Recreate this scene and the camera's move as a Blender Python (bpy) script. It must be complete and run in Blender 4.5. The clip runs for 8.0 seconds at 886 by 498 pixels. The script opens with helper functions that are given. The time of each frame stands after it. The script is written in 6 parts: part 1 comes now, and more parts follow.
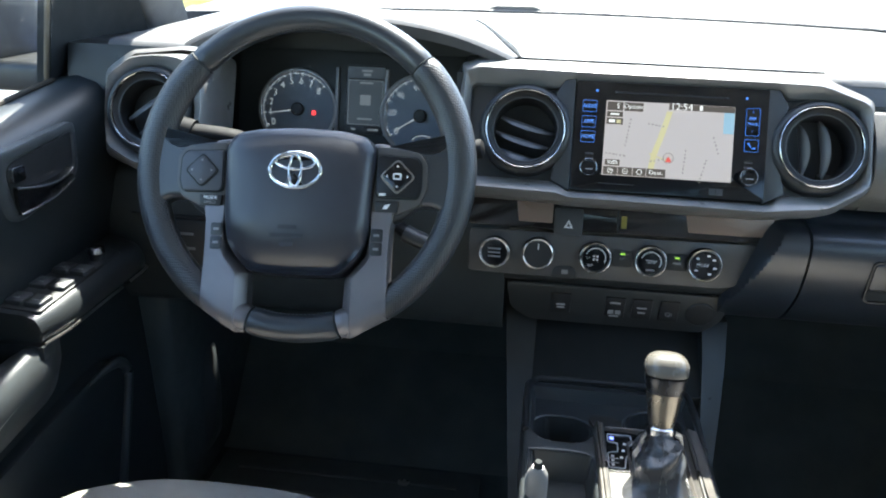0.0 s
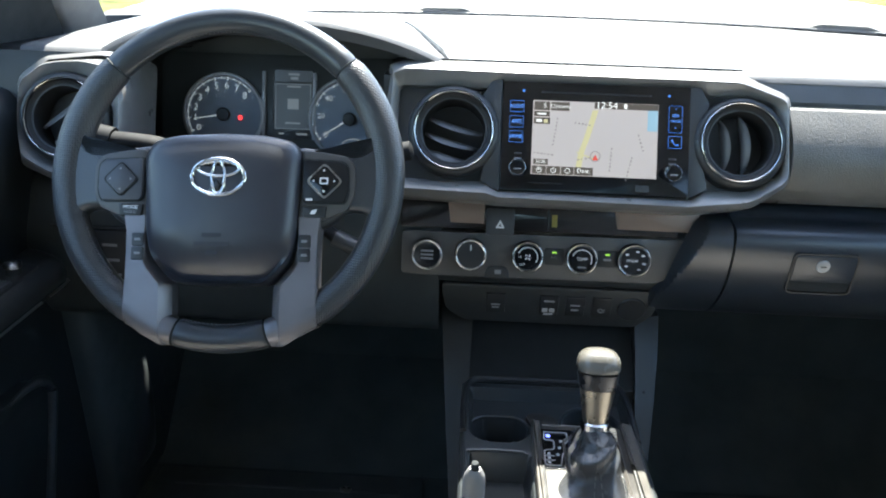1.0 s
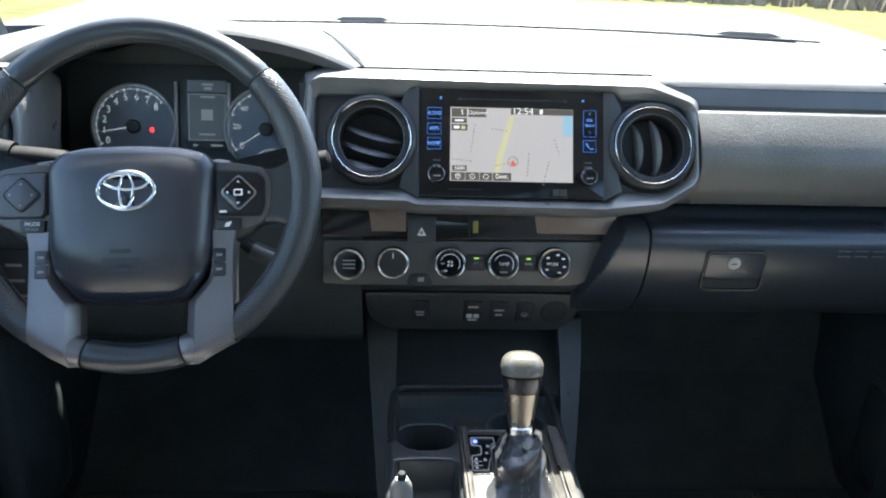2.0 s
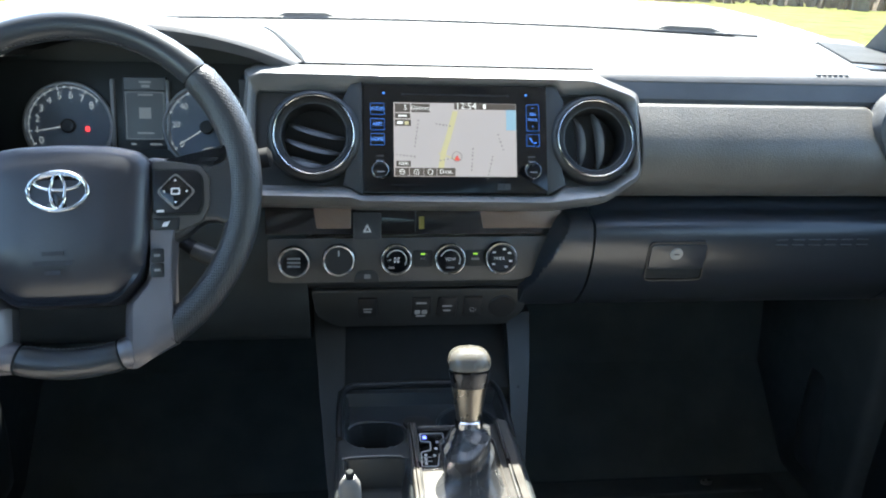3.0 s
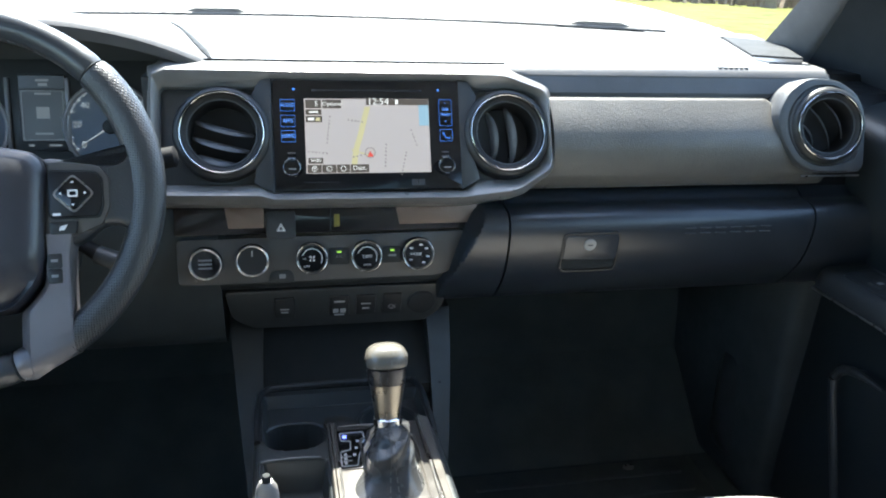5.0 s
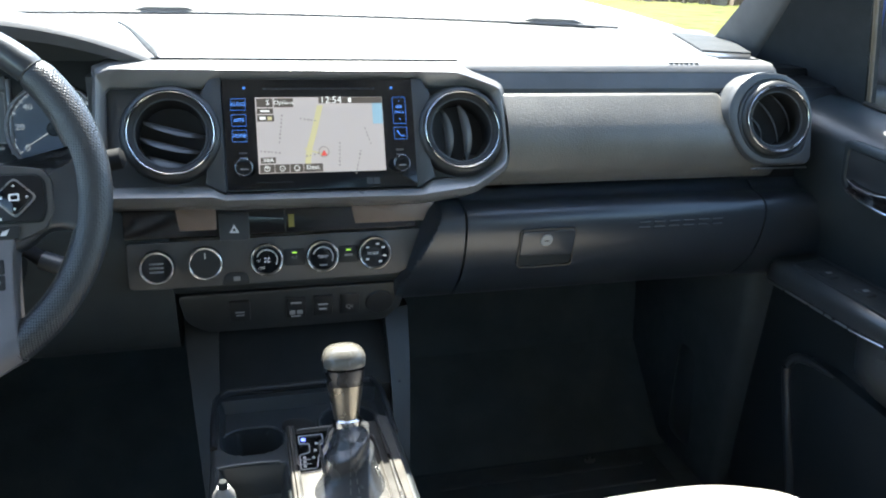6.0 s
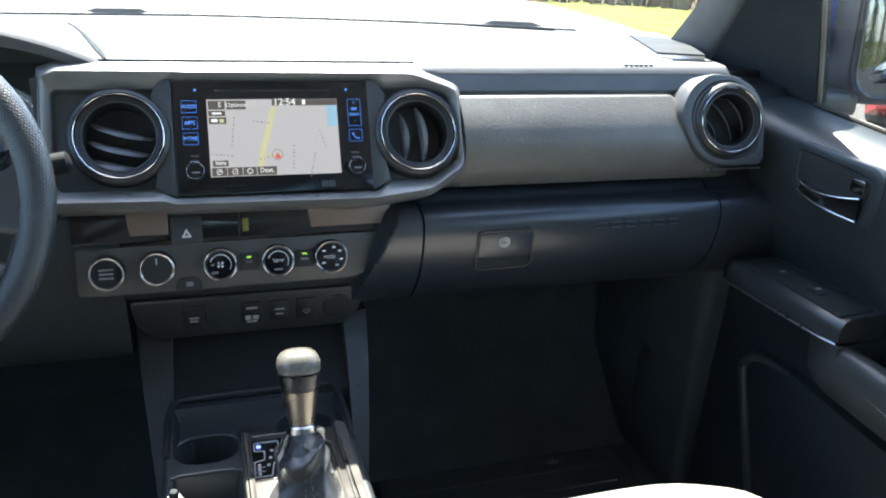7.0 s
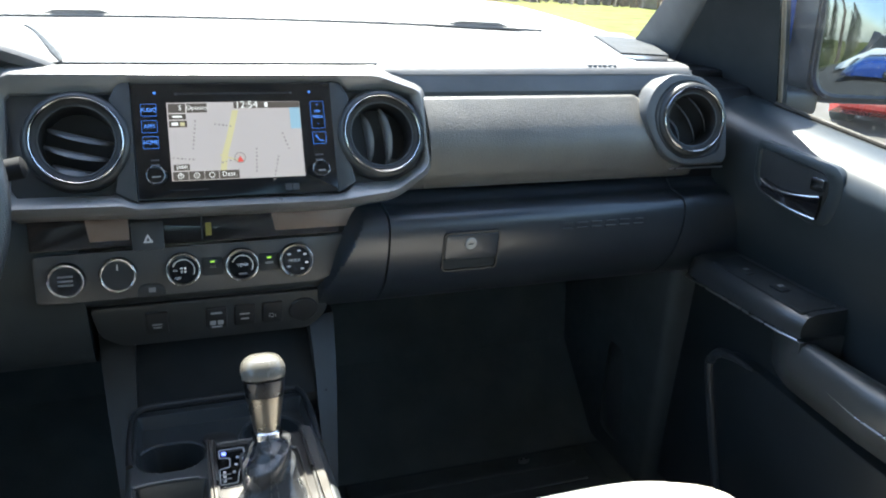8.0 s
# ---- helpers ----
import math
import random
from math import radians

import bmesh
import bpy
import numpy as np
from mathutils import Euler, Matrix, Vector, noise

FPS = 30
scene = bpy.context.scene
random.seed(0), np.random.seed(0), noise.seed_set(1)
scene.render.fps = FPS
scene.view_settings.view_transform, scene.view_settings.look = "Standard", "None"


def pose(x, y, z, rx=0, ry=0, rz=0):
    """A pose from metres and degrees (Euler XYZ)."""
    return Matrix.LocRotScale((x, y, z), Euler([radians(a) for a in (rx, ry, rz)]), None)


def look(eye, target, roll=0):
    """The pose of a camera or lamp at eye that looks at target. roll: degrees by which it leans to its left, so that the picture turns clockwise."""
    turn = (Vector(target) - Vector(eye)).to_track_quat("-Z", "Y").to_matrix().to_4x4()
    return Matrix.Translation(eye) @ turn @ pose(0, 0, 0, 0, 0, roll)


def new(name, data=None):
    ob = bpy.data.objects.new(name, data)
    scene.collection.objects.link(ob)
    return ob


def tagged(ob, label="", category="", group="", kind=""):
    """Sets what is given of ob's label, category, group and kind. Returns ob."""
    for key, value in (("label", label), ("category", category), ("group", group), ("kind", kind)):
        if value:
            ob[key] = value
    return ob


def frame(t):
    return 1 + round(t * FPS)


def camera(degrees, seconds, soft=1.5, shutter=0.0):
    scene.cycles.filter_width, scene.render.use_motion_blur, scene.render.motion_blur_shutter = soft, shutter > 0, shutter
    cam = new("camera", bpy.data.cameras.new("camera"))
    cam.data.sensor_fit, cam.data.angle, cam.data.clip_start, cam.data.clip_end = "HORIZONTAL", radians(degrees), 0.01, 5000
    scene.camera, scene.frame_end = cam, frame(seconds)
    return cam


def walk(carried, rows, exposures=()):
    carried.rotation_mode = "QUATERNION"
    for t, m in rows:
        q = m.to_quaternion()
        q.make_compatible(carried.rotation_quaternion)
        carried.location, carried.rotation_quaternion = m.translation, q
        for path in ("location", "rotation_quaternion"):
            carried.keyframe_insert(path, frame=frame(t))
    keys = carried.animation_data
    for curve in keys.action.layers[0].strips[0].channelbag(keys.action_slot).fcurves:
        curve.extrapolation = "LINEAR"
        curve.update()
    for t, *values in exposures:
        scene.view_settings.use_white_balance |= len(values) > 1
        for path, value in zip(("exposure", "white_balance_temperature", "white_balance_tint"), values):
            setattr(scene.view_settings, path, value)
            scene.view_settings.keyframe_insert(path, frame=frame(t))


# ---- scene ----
cam = camera(59.6, 8.0, 2.0)
EXPOSURES = [(0.0, 2.96, 6350, 3), (8.0, 2.96, 6350, 3)]
PATH = [
    (0, (-0.163, -0.947, 0.914), (-0.37, 0.902, 0.18), 2.0),
    (0.5, (-0.157, -0.944, 0.913), (-0.289, 0.922, 0.206), 2.3),
    (1, (-0.149, -0.94, 0.913), (-0.212, 0.923, 0.189), 1.9),
    (1.5, (-0.144, -0.937, 0.912), (-0.107, 0.929, 0.195), 2.1),
    (1.7, (-0.141, -0.937, 0.911), (-0.065, 0.928, 0.217), 2.1),
    (2.8, (-0.128, -0.935, 0.909), (0.066, 0.926, 0.213), 2.1),
    (3, (-0.125, -0.935, 0.908), (0.103, 0.925, 0.209), 2.1),
    (3.5, (-0.119, -0.936, 0.909), (0.127, 0.922, 0.211), 1.6),
    (4, (-0.112, -0.936, 0.909), (0.153, 0.919, 0.21), 1.7),
    (4.5, (-0.11, -0.935, 0.906), (0.225, 0.909, 0.208), 2.2),
    (4.7, (-0.109, -0.935, 0.906), (0.253, 0.904, 0.207), 2.3),
    (5.8, (-0.101, -0.932, 0.903), (0.393, 0.879, 0.206), 2.4),
    (6, (-0.1, -0.932, 0.903), (0.401, 0.874, 0.206), 2.3),
    (6.5, (-0.091, -0.931, 0.901), (0.453, 0.865, 0.211), 2.5),
    (7, (-0.085, -0.931, 0.901), (0.495, 0.855, 0.215), 2.6),
    (7.5, (-0.083, -0.929, 0.895), (0.513, 0.857, 0.221), 2.3),
    (8, (-0.075, -0.931, 0.903), (0.57, 0.835, 0.219), 2.6),
]
walk(cam, [(t, look(eye, target, roll)) for t, eye, target, roll in PATH], EXPOSURES)

# ---- daylight ----
SUN_ELEVATION, SUN_AZIMUTH = 57.0, 6.0   # degrees; azimuth 0 is straight ahead of the truck, minus to its left
world = bpy.data.worlds.new("daylight")
scene.world = world
world.use_nodes = True
nt = world.node_tree
sky = nt.nodes.new("ShaderNodeTexSky")
sky.sky_type = "NISHITA"
sky.sun_disc = False
sky.sun_elevation = radians(SUN_ELEVATION)
sky.sun_rotation = radians(SUN_AZIMUTH)
nt.nodes["Background"].inputs["Strength"].default_value = 0.14
nt.links.new(sky.outputs["Color"], nt.nodes["Background"].inputs["Color"])
lamp = bpy.data.lights.new("sun", "SUN")
lamp.energy, lamp.angle, lamp.color = 4.5, radians(0.5), (1.0, 0.95, 0.87)
sun_dir = Vector((math.sin(radians(SUN_AZIMUTH)) * math.cos(radians(SUN_ELEVATION)),
                  math.cos(radians(SUN_AZIMUTH)) * math.cos(radians(SUN_ELEVATION)), math.sin(radians(SUN_ELEVATION))))
new("sun", lamp).matrix_world = look(sun_dir * 50, (0, 0, 0))


# ---- materials ----
def nodes_of(name):
    m = bpy.data.materials.new(name)
    m.use_nodes = True
    t = m.node_tree
    return m, t, t.nodes["Principled BSDF"]


def surface(name, color, rough=0.5, metal=0.0, grain=0.0, grain_scale=900.0, vary=0.15, vary_scale=14.0, rough_vary=0.08, specular=0.5, coat=0.0, voronoi=False, coords="Object"):
    """A plain coloured surface with fine relief, broad unevenness of tone and patchy gloss."""
    m, t, b = nodes_of(name)
    tc = t.nodes.new("ShaderNodeTexCoord")
    n1 = t.nodes.new("ShaderNodeTexNoise")
    n1.inputs["Scale"].default_value, n1.inputs["Detail"].default_value = vary_scale, 5.0
    t.links.new(tc.outputs[coords], n1.inputs["Vector"])
    ramp = t.nodes.new("ShaderNodeMapRange")
    ramp.inputs["From Min"].default_value, ramp.inputs["From Max"].default_value = 0.3, 0.7
    ramp.inputs["To Min"].default_value, ramp.inputs["To Max"].default_value = 1.0 - vary, 1.0 + vary
    t.links.new(n1.outputs["Fac"], ramp.inputs["Value"])
    mul = t.nodes.new("ShaderNodeVectorMath")
    mul.operation = "SCALE"
    mul.inputs[0].default_value = color
    t.links.new(ramp.outputs["Result"], mul.inputs["Scale"])
    t.links.new(mul.outputs["Vector"], b.inputs["Base Color"])
    n2 = t.nodes.new("ShaderNodeTexNoise")
    n2.inputs["Scale"].default_value, n2.inputs["Detail"].default_value = vary_scale * 3.1, 6.0
    t.links.new(tc.outputs[coords], n2.inputs["Vector"])
    r = t.nodes.new("ShaderNodeMapRange")
    r.inputs["From Min"].default_value, r.inputs["From Max"].default_value = 0.3, 0.7
    r.inputs["To Min"].default_value, r.inputs["To Max"].default_value = max(0.02, rough - rough_vary), min(1.0, rough + rough_vary)
    t.links.new(n2.outputs["Fac"], r.inputs["Value"])
    t.links.new(r.outputs["Result"], b.inputs["Roughness"])
    b.inputs["Metallic"].default_value = metal
    b.inputs["Specular IOR Level"].default_value = specular
    b.inputs["Coat Weight"].default_value = coat
    if grain:
        if voronoi:
            g = t.nodes.new("ShaderNodeTexVoronoi")
            g.inputs["Scale"].default_value = grain_scale
            out = g.outputs["Distance"]
        else:
            g = t.nodes.new("ShaderNodeTexNoise")
            g.inputs["Scale"].default_value, g.inputs["Detail"].default_value = grain_scale, 3.0
            out = g.outputs["Fac"]
        t.links.new(tc.outputs[coords], g.inputs["Vector"])
        bump = t.nodes.new("ShaderNodeBump")
        bump.inputs["Strength"].default_value, bump.inputs["Distance"].default_value = grain, 0.0006
        t.links.new(out, bump.inputs["Height"])
        t.links.new(bump.outputs["Normal"], b.inputs["Normal"])
    return m


def glowing(name, color, strength):
    m, t, b = nodes_of(name)
    b.inputs["Base Color"].default_value = (*[c * 0.3 for c in color], 1)
    b.inputs["Emission Color"].default_value = (*color, 1)
    b.inputs["Emission Strength"].default_value = strength
    b.inputs["Roughness"].default_value = 0.25
    return m


def clear_glass(name, tint=(1, 1, 1), gloss=0.05):
    """A thin pane: mostly see-through, with a weak mirror image."""
    m = bpy.data.materials.new(name)
    m.use_nodes = True
    t = m.node_tree
    t.nodes.remove(t.nodes["Principled BSDF"])
    tr, gl, mix = (t.nodes.new(k) for k in ("ShaderNodeBsdfTransparent", "ShaderNodeBsdfGlossy", "ShaderNodeMixShader"))
    tr.inputs["Color"].default_value = (*tint, 1)
    gl.inputs["Roughness"].default_value = 0.0
    mix.inputs["Fac"].default_value = gloss
    t.links.new(tr.outputs["BSDF"], mix.inputs[1])
    t.links.new(gl.outputs["BSDF"], mix.inputs[2])
    t.links.new(mix.outputs["Shader"], t.nodes["Material Output"].inputs["Surface"])
    return m


M_PAD = surface("soft_dash_pad", (0.085, 0.085, 0.088), 0.55, grain=0.3, grain_scale=760, voronoi=True)
M_DARK = surface("dark_grained_plastic", (0.019, 0.024, 0.031), 0.32, grain=0.06, specular=0.7, grain_scale=900, rough_vary=0.015, vary=0.08)
M_GREYP = surface("grained_grey_panel", (0.102, 0.096, 0.086), 0.42, grain=0.55, grain_scale=560, voronoi=True)
M_TRIM = surface("satin_grey_trim", (0.172, 0.169, 0.168), 0.34, metal=0.2, grain=0.08, grain_scale=1500)
M_SPOKE = surface("satin_silver_paint", (0.165, 0.158, 0.166), 0.38, metal=0.45, grain=0.05, grain_scale=1600)
M_PLATE = surface("matt_charcoal_plastic", (0.038, 0.041, 0.044), 0.40, grain=0.15, grain_scale=1100)
M_LOWER = surface("dark_switch_fascia", (0.029, 0.032, 0.032), 0.45, grain=0.15, grain_scale=1100)
M_GRILLE = surface("speaker_mesh", (0.050, 0.052, 0.054), 0.9, grain=0.5, grain_scale=420, voronoi=True, specular=0.08)
M_BLACK = surface("black_plastic", (0.017, 0.018, 0.019), 0.42, grain=0.1, grain_scale=1200)
M_KICK = surface("kick_panel_plastic", (0.058, 0.067, 0.068), 0.6, grain=0.3, grain_scale=500, voronoi=True, specular=0.2)
M_VOID = surface("matt_black_trim", (0.025, 0.028, 0.029), 0.7, specular=0.15)
M_GLOSS = surface("gloss_black", (0.006, 0.006, 0.007), 0.12, rough_vary=0.03, coat=0.1)
M_BIN = surface("smoked_gloss_strip", (0.010, 0.009, 0.009), 0.16, metal=0.0, rough_vary=0.03, coat=0.2)
M_LEATHER = surface("black_leather", (0.030, 0.033, 0.037), 0.32, rough_vary=0.02, vary=0.08, grain=0.15, specular=0.65, grain_scale=520, voronoi=True)
M_PERF = surface("perforated_leather", (0.029, 0.031, 0.034), 0.34, rough_vary=0.02, vary=0.08, grain=1.0, specular=0.65, grain_scale=430, voronoi=True)
for nd in M_PERF.node_tree.nodes:
    if nd.type == "TEX_VORONOI":
        nd.inputs["Randomness"].default_value = 0.1
M_AIRBAG = surface("airbag_cover", (0.025, 0.027, 0.035), 0.34, rough_vary=0.03, grain=0.15, specular=0.65, grain_scale=800, voronoi=True)
M_VANE = surface("vane_plastic", (0.085, 0.086, 0.090), 0.34, grain=0.06, grain_scale=1400)
M_VANEDARK = surface("vent_barrel_plastic", (0.015, 0.015, 0.016), 0.5, specular=0.3)
M_BRONZEREFL = surface("painted_bronze_reflection", (0.20, 0.142, 0.108), 0.34, metal=0.35, grain=0.05, grain_scale=1500, vary=0.08)
M_STRIPE = surface("satin_grey_strip", (0.095, 0.087, 0.078), 0.4, metal=0.25, grain=0.1, grain_scale=1500)
M_BOTTLE = surface("pale_bottle_plastic", (0.22, 0.215, 0.21), 0.35, vary=0.05)
M_GATE = surface("brushed_grey_plate", (0.046, 0.042, 0.038), 0.42, metal=0.3, grain=0.1, grain_scale=1500)
M_DKCHROME = surface("smoked_chrome", (0.30, 0.31, 0.33), 0.16, metal=1.0, rough_vary=0.05, vary=0.05)
M_CHROME = surface("chrome", (0.57, 0.57, 0.58), 0.20, metal=1.0, rough_vary=0.05, vary=0.05)
M_SATIN = surface("satin_metal", (0.42, 0.41, 0.40), 0.30, metal=1.0, rough_vary=0.06, vary=0.08)
M_LOCK = surface("grey_lock_metal", (0.32, 0.32, 0.31), 0.45, metal=0.3, vary=0.08)
M_BAND = surface("dark_satin_metal", (0.07, 0.07, 0.075), 0.28, metal=0.8, vary=0.08)
M_NECK = surface("warm_satin_metal", (0.25, 0.225, 0.19), 0.30, metal=0.9, rough_vary=0.06, vary=0.08)
M_KNOB = surface("grey_knob_cap", (0.125, 0.117, 0.102), 0.24, grain=0.05, vary=0.06, coat=0.3)
M_BOOT = surface("boot_leather", (0.046, 0.047, 0.049), 0.28, grain=0.2, grain_scale=600, voronoi=True)
M_CARPET = surface("charcoal_carpet", (0.092, 0.108, 0.106), 0.95, grain=1.0, grain_scale=500, specular=0.1)
M_RUBBER = surface("worn_rubber_mat", (0.085, 0.095, 0.094), 0.6, grain=0.3, grain_scale=300)
M_CLOTH = surface("light_seat_cloth", (0.27, 0.255, 0.235), 0.9, grain=0.9, grain_scale=900, voronoi=True)
M_SEATSIDE = surface("charcoal_seat_cloth", (0.05, 0.05, 0.052), 0.9, grain=0.9, grain_scale=900, voronoi=True)
M_DOOR = surface("door_plastic", (0.016, 0.020, 0.022), 0.42, grain=0.06, specular=0.42, grain_scale=800, rough_vary=0.02, vary=0.08)
M_SHELF = surface("door_shelf_plastic", (0.024, 0.027, 0.029), 0.32, grain=0.06, grain_scale=800, rough_vary=0.02, vary=0.08)
M_ARM = surface("door_armrest_vinyl", (0.036, 0.040, 0.042), 0.34, grain=0.12, grain_scale=600, rough_vary=0.03)
M_HEAD = surface("headliner_cloth", (0.55, 0.54, 0.51), 0.95, grain=0.6, grain_scale=700)
M_PILLAR = surface("pillar_plastic", (0.095, 0.096, 0.098), 0.6, grain=0.4, grain_scale=500, voronoi=True)
M_DUSTY = surface("dusty_black_plastic", (0.062, 0.061, 0.058), 0.6, grain=0.3, grain_scale=400, vary=0.3)
M_SAIL = surface("window_corner_plastic", (0.019, 0.021, 0.022), 0.7, specular=0.12, grain=0.3, grain_scale=500, voronoi=True)
M_WEATHER = surface("weathered_rubber", (0.022, 0.018, 0.013), 0.6, grain=0.2, specular=0.2)
M_HOUSING = surface("dusty_mirror_plastic", (0.032, 0.033, 0.034), 0.65, grain=0.3, grain_scale=400, vary=0.3)
M_SEAL = surface("tan_window_seal", (0.13, 0.095, 0.058), 0.6, grain=0.2)
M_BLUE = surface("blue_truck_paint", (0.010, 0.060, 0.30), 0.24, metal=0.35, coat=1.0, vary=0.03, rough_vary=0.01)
# body blue paled for the bonnet: sky glare is put into the colour
M_BONNET = surface("glare_paled_blue_paint", (0.15, 0.18, 0.30), 0.30, metal=0.1, coat=1.0, vary=0.05)
M_WHITE = surface("white_paint", (0.75, 0.75, 0.74), 0.3, coat=0.6, vary=0.04)
M_RED = surface("red_paint", (0.45, 0.03, 0.02), 0.25, coat=0.8, vary=0.04)
M_LOT = surface("worn_asphalt", (0.040, 0.037, 0.032), 0.9, grain=0.5, grain_scale=80, vary=0.12, vary_scale=0.6)
M_GRASS = surface("lawn", (0.085, 0.088, 0.024), 0.95, grain=0.8, grain_scale=30, vary=0.45, vary_scale=0.9, specular=0.05)
M_LEAF = surface("foliage", (0.045, 0.075, 0.025), 0.7, vary=0.4, vary_scale=2.0)
M_BRUSH = surface("dry_brush", (0.16, 0.125, 0.085), 0.9, vary=0.4, vary_scale=1.5)
M_BARK = surface("bark", (0.09, 0.07, 0.05), 0.9, vary=0.3, vary_scale=6)
M_MIRROR = surface("mirror_glass", (0.15, 0.175, 0.20), 0.02, metal=1.0, rough_vary=0.0, vary=0.0)
M_GLASS = clear_glass("window_glass")
M_TINT = clear_glass("tinted_window_glass", (0.55, 0.57, 0.56))


def dusty_glass(name, dust):
    """A thin pane with a film of dust and small dried spots."""
    m = clear_glass(name, (0.80, 0.81, 0.79))
    t = m.node_tree
    base = t.nodes["Material Output"].inputs["Surface"].links[0].from_socket
    tc, n1, n2 = (t.nodes.new(k) for k in ("ShaderNodeTexCoord", "ShaderNodeTexNoise", "ShaderNodeTexNoise"))
    n1.inputs["Scale"].default_value, n2.inputs["Scale"].default_value, n2.inputs["Detail"].default_value = 6.0, 160.0, 6.0
    spots, add = t.nodes.new("ShaderNodeMapRange"), t.nodes.new("ShaderNodeMath")
    spots.inputs["From Min"].default_value, spots.inputs["From Max"].default_value, spots.inputs["To Max"].default_value = 0.62, 0.78, 0.25
    add.operation = "MULTIPLY_ADD"
    add.inputs[1].default_value = dust
    for n in (n1, n2):
        t.links.new(tc.outputs["Object"], n.inputs["Vector"])
    t.links.new(n2.outputs["Fac"], spots.inputs["Value"])
    t.links.new(n1.outputs["Fac"], add.inputs[0])
    t.links.new(spots.outputs["Result"], add.inputs[2])
    film, both, mix = (t.nodes.new(k) for k in ("ShaderNodeBsdfDiffuse", "ShaderNodeAddShader", "ShaderNodeMixShader"))
    through_film = t.nodes.new("ShaderNodeBsdfTranslucent")
    film.inputs["Color"].default_value = through_film.inputs["Color"].default_value = (0.30, 0.29, 0.26, 1)
    t.links.new(film.outputs["BSDF"], both.inputs[0])
    t.links.new(through_film.outputs["BSDF"], both.inputs[1])
    t.links.new(add.outputs["Value"], mix.inputs["Fac"])
    t.links.new(base, mix.inputs[1])
    t.links.new(both.outputs["Shader"], mix.inputs[2])
    t.links.new(mix.outputs["Shader"], t.nodes["Material Output"].inputs["Surface"])
    return m


M_DUSTGLASS = dusty_glass("dusty_window_glass", 0.025)
M_MARK = surface("printed_white", (0.72, 0.72, 0.72), 0.6, vary=0.05)
M_DIM = surface("printed_grey", (0.21, 0.21, 0.215), 0.6, vary=0.05)
M_PRINT = surface("worn_white_print", (0.40, 0.40, 0.40), 0.6, vary=0.05)
M_FAINT = surface("faint_print", (0.045, 0.042, 0.042), 0.6)
M_EMBOSS = surface("embossed_print", (0.024, 0.025, 0.031), 0.6)
M_DIAL = surface("dial_face", (0.17, 0.20, 0.25), 0.5)
M_MAP = glowing("map_screen", (0.78, 0.69, 0.66), 0.068)
M_ROAD = glowing("map_road", (0.80, 0.71, 0.40), 0.085)
M_WATER = glowing("map_water", (0.42, 0.63, 0.76), 0.085)
M_MAPTEXT = glowing("map_print", (0.45, 0.40, 0.38), 0.075)
M_KEYTEXT = glowing("blue_lettering", (0.14, 0.36, 1.0), 0.16)
M_BAR = glowing("screen_bar", (0.10, 0.085, 0.075), 0.13)
M_SCRWHITE = glowing("screen_white", (0.9, 0.88, 0.85), 0.15)
M_BTNBLUE = glowing("blue_backlight", (0.09, 0.28, 0.9), 0.12)
M_LEDGREEN = glowing("green_led", (0.45, 0.9, 0.1), 0.12)
M_LEDRED = glowing("red_warning_lamp", (1.0, 0.03, 0.03), 0.30)
M_LCD = glowing("dim_lcd", (0.13, 0.16, 0.19), 0.024)
M_LCDTXT = glowing("lcd_print", (0.34, 0.38, 0.42), 0.042)
M_GAUGE = glowing("lit_gauge_print", (0.85, 0.92, 1.0), 0.045)
M_CLIM = surface("climate_grey_paint", (0.074, 0.071, 0.068), 0.42, metal=0.15, grain=0.08, grain_scale=1500)
M_STALK = surface("matt_stalk_plastic", (0.009, 0.009, 0.010), 0.7, grain=0.1, specular=0.15)
M_STITCH = surface("dark_thread", (0.10, 0.095, 0.09), 0.8)
M_CONSOLE = surface("black_console_plastic", (0.036, 0.040, 0.042), 0.33, grain=0.08, grain_scale=900, rough_vary=0.03, vary=0.1)
M_KNEE = surface("dull_black_panel", (0.034, 0.040, 0.041), 0.6, specular=0.25, grain=0.3, grain_scale=700, voronoi=True)
M_DIALRING = surface("worn_chrome", (0.36, 0.35, 0.34), 0.2, metal=1.0, rough_vary=0.12, vary=0.25, vary_scale=60)
# pad vinyl in a darker tone: the band's shade is put into the colour
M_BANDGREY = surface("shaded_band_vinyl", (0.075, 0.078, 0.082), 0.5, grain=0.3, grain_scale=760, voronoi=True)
M_RING = surface("satin_gauge_ring", (0.34, 0.34, 0.35), 0.35, metal=0.3, vary=0.06)
M_PADBLACK = surface("black_switch_plastic", (0.010, 0.010, 0.011), 0.35, specular=0.35)
M_PODGRAIN = surface("grained_grey_plastic", (0.056, 0.059, 0.064), 0.5, grain=0.45, grain_scale=480, voronoi=True)
M_KEYPAD = surface("soft_grey_keypad", (0.050, 0.053, 0.062), 0.45, grain=0.1, grain_scale=1200)


# ---- mesh helpers ----
ORIGIN = {}


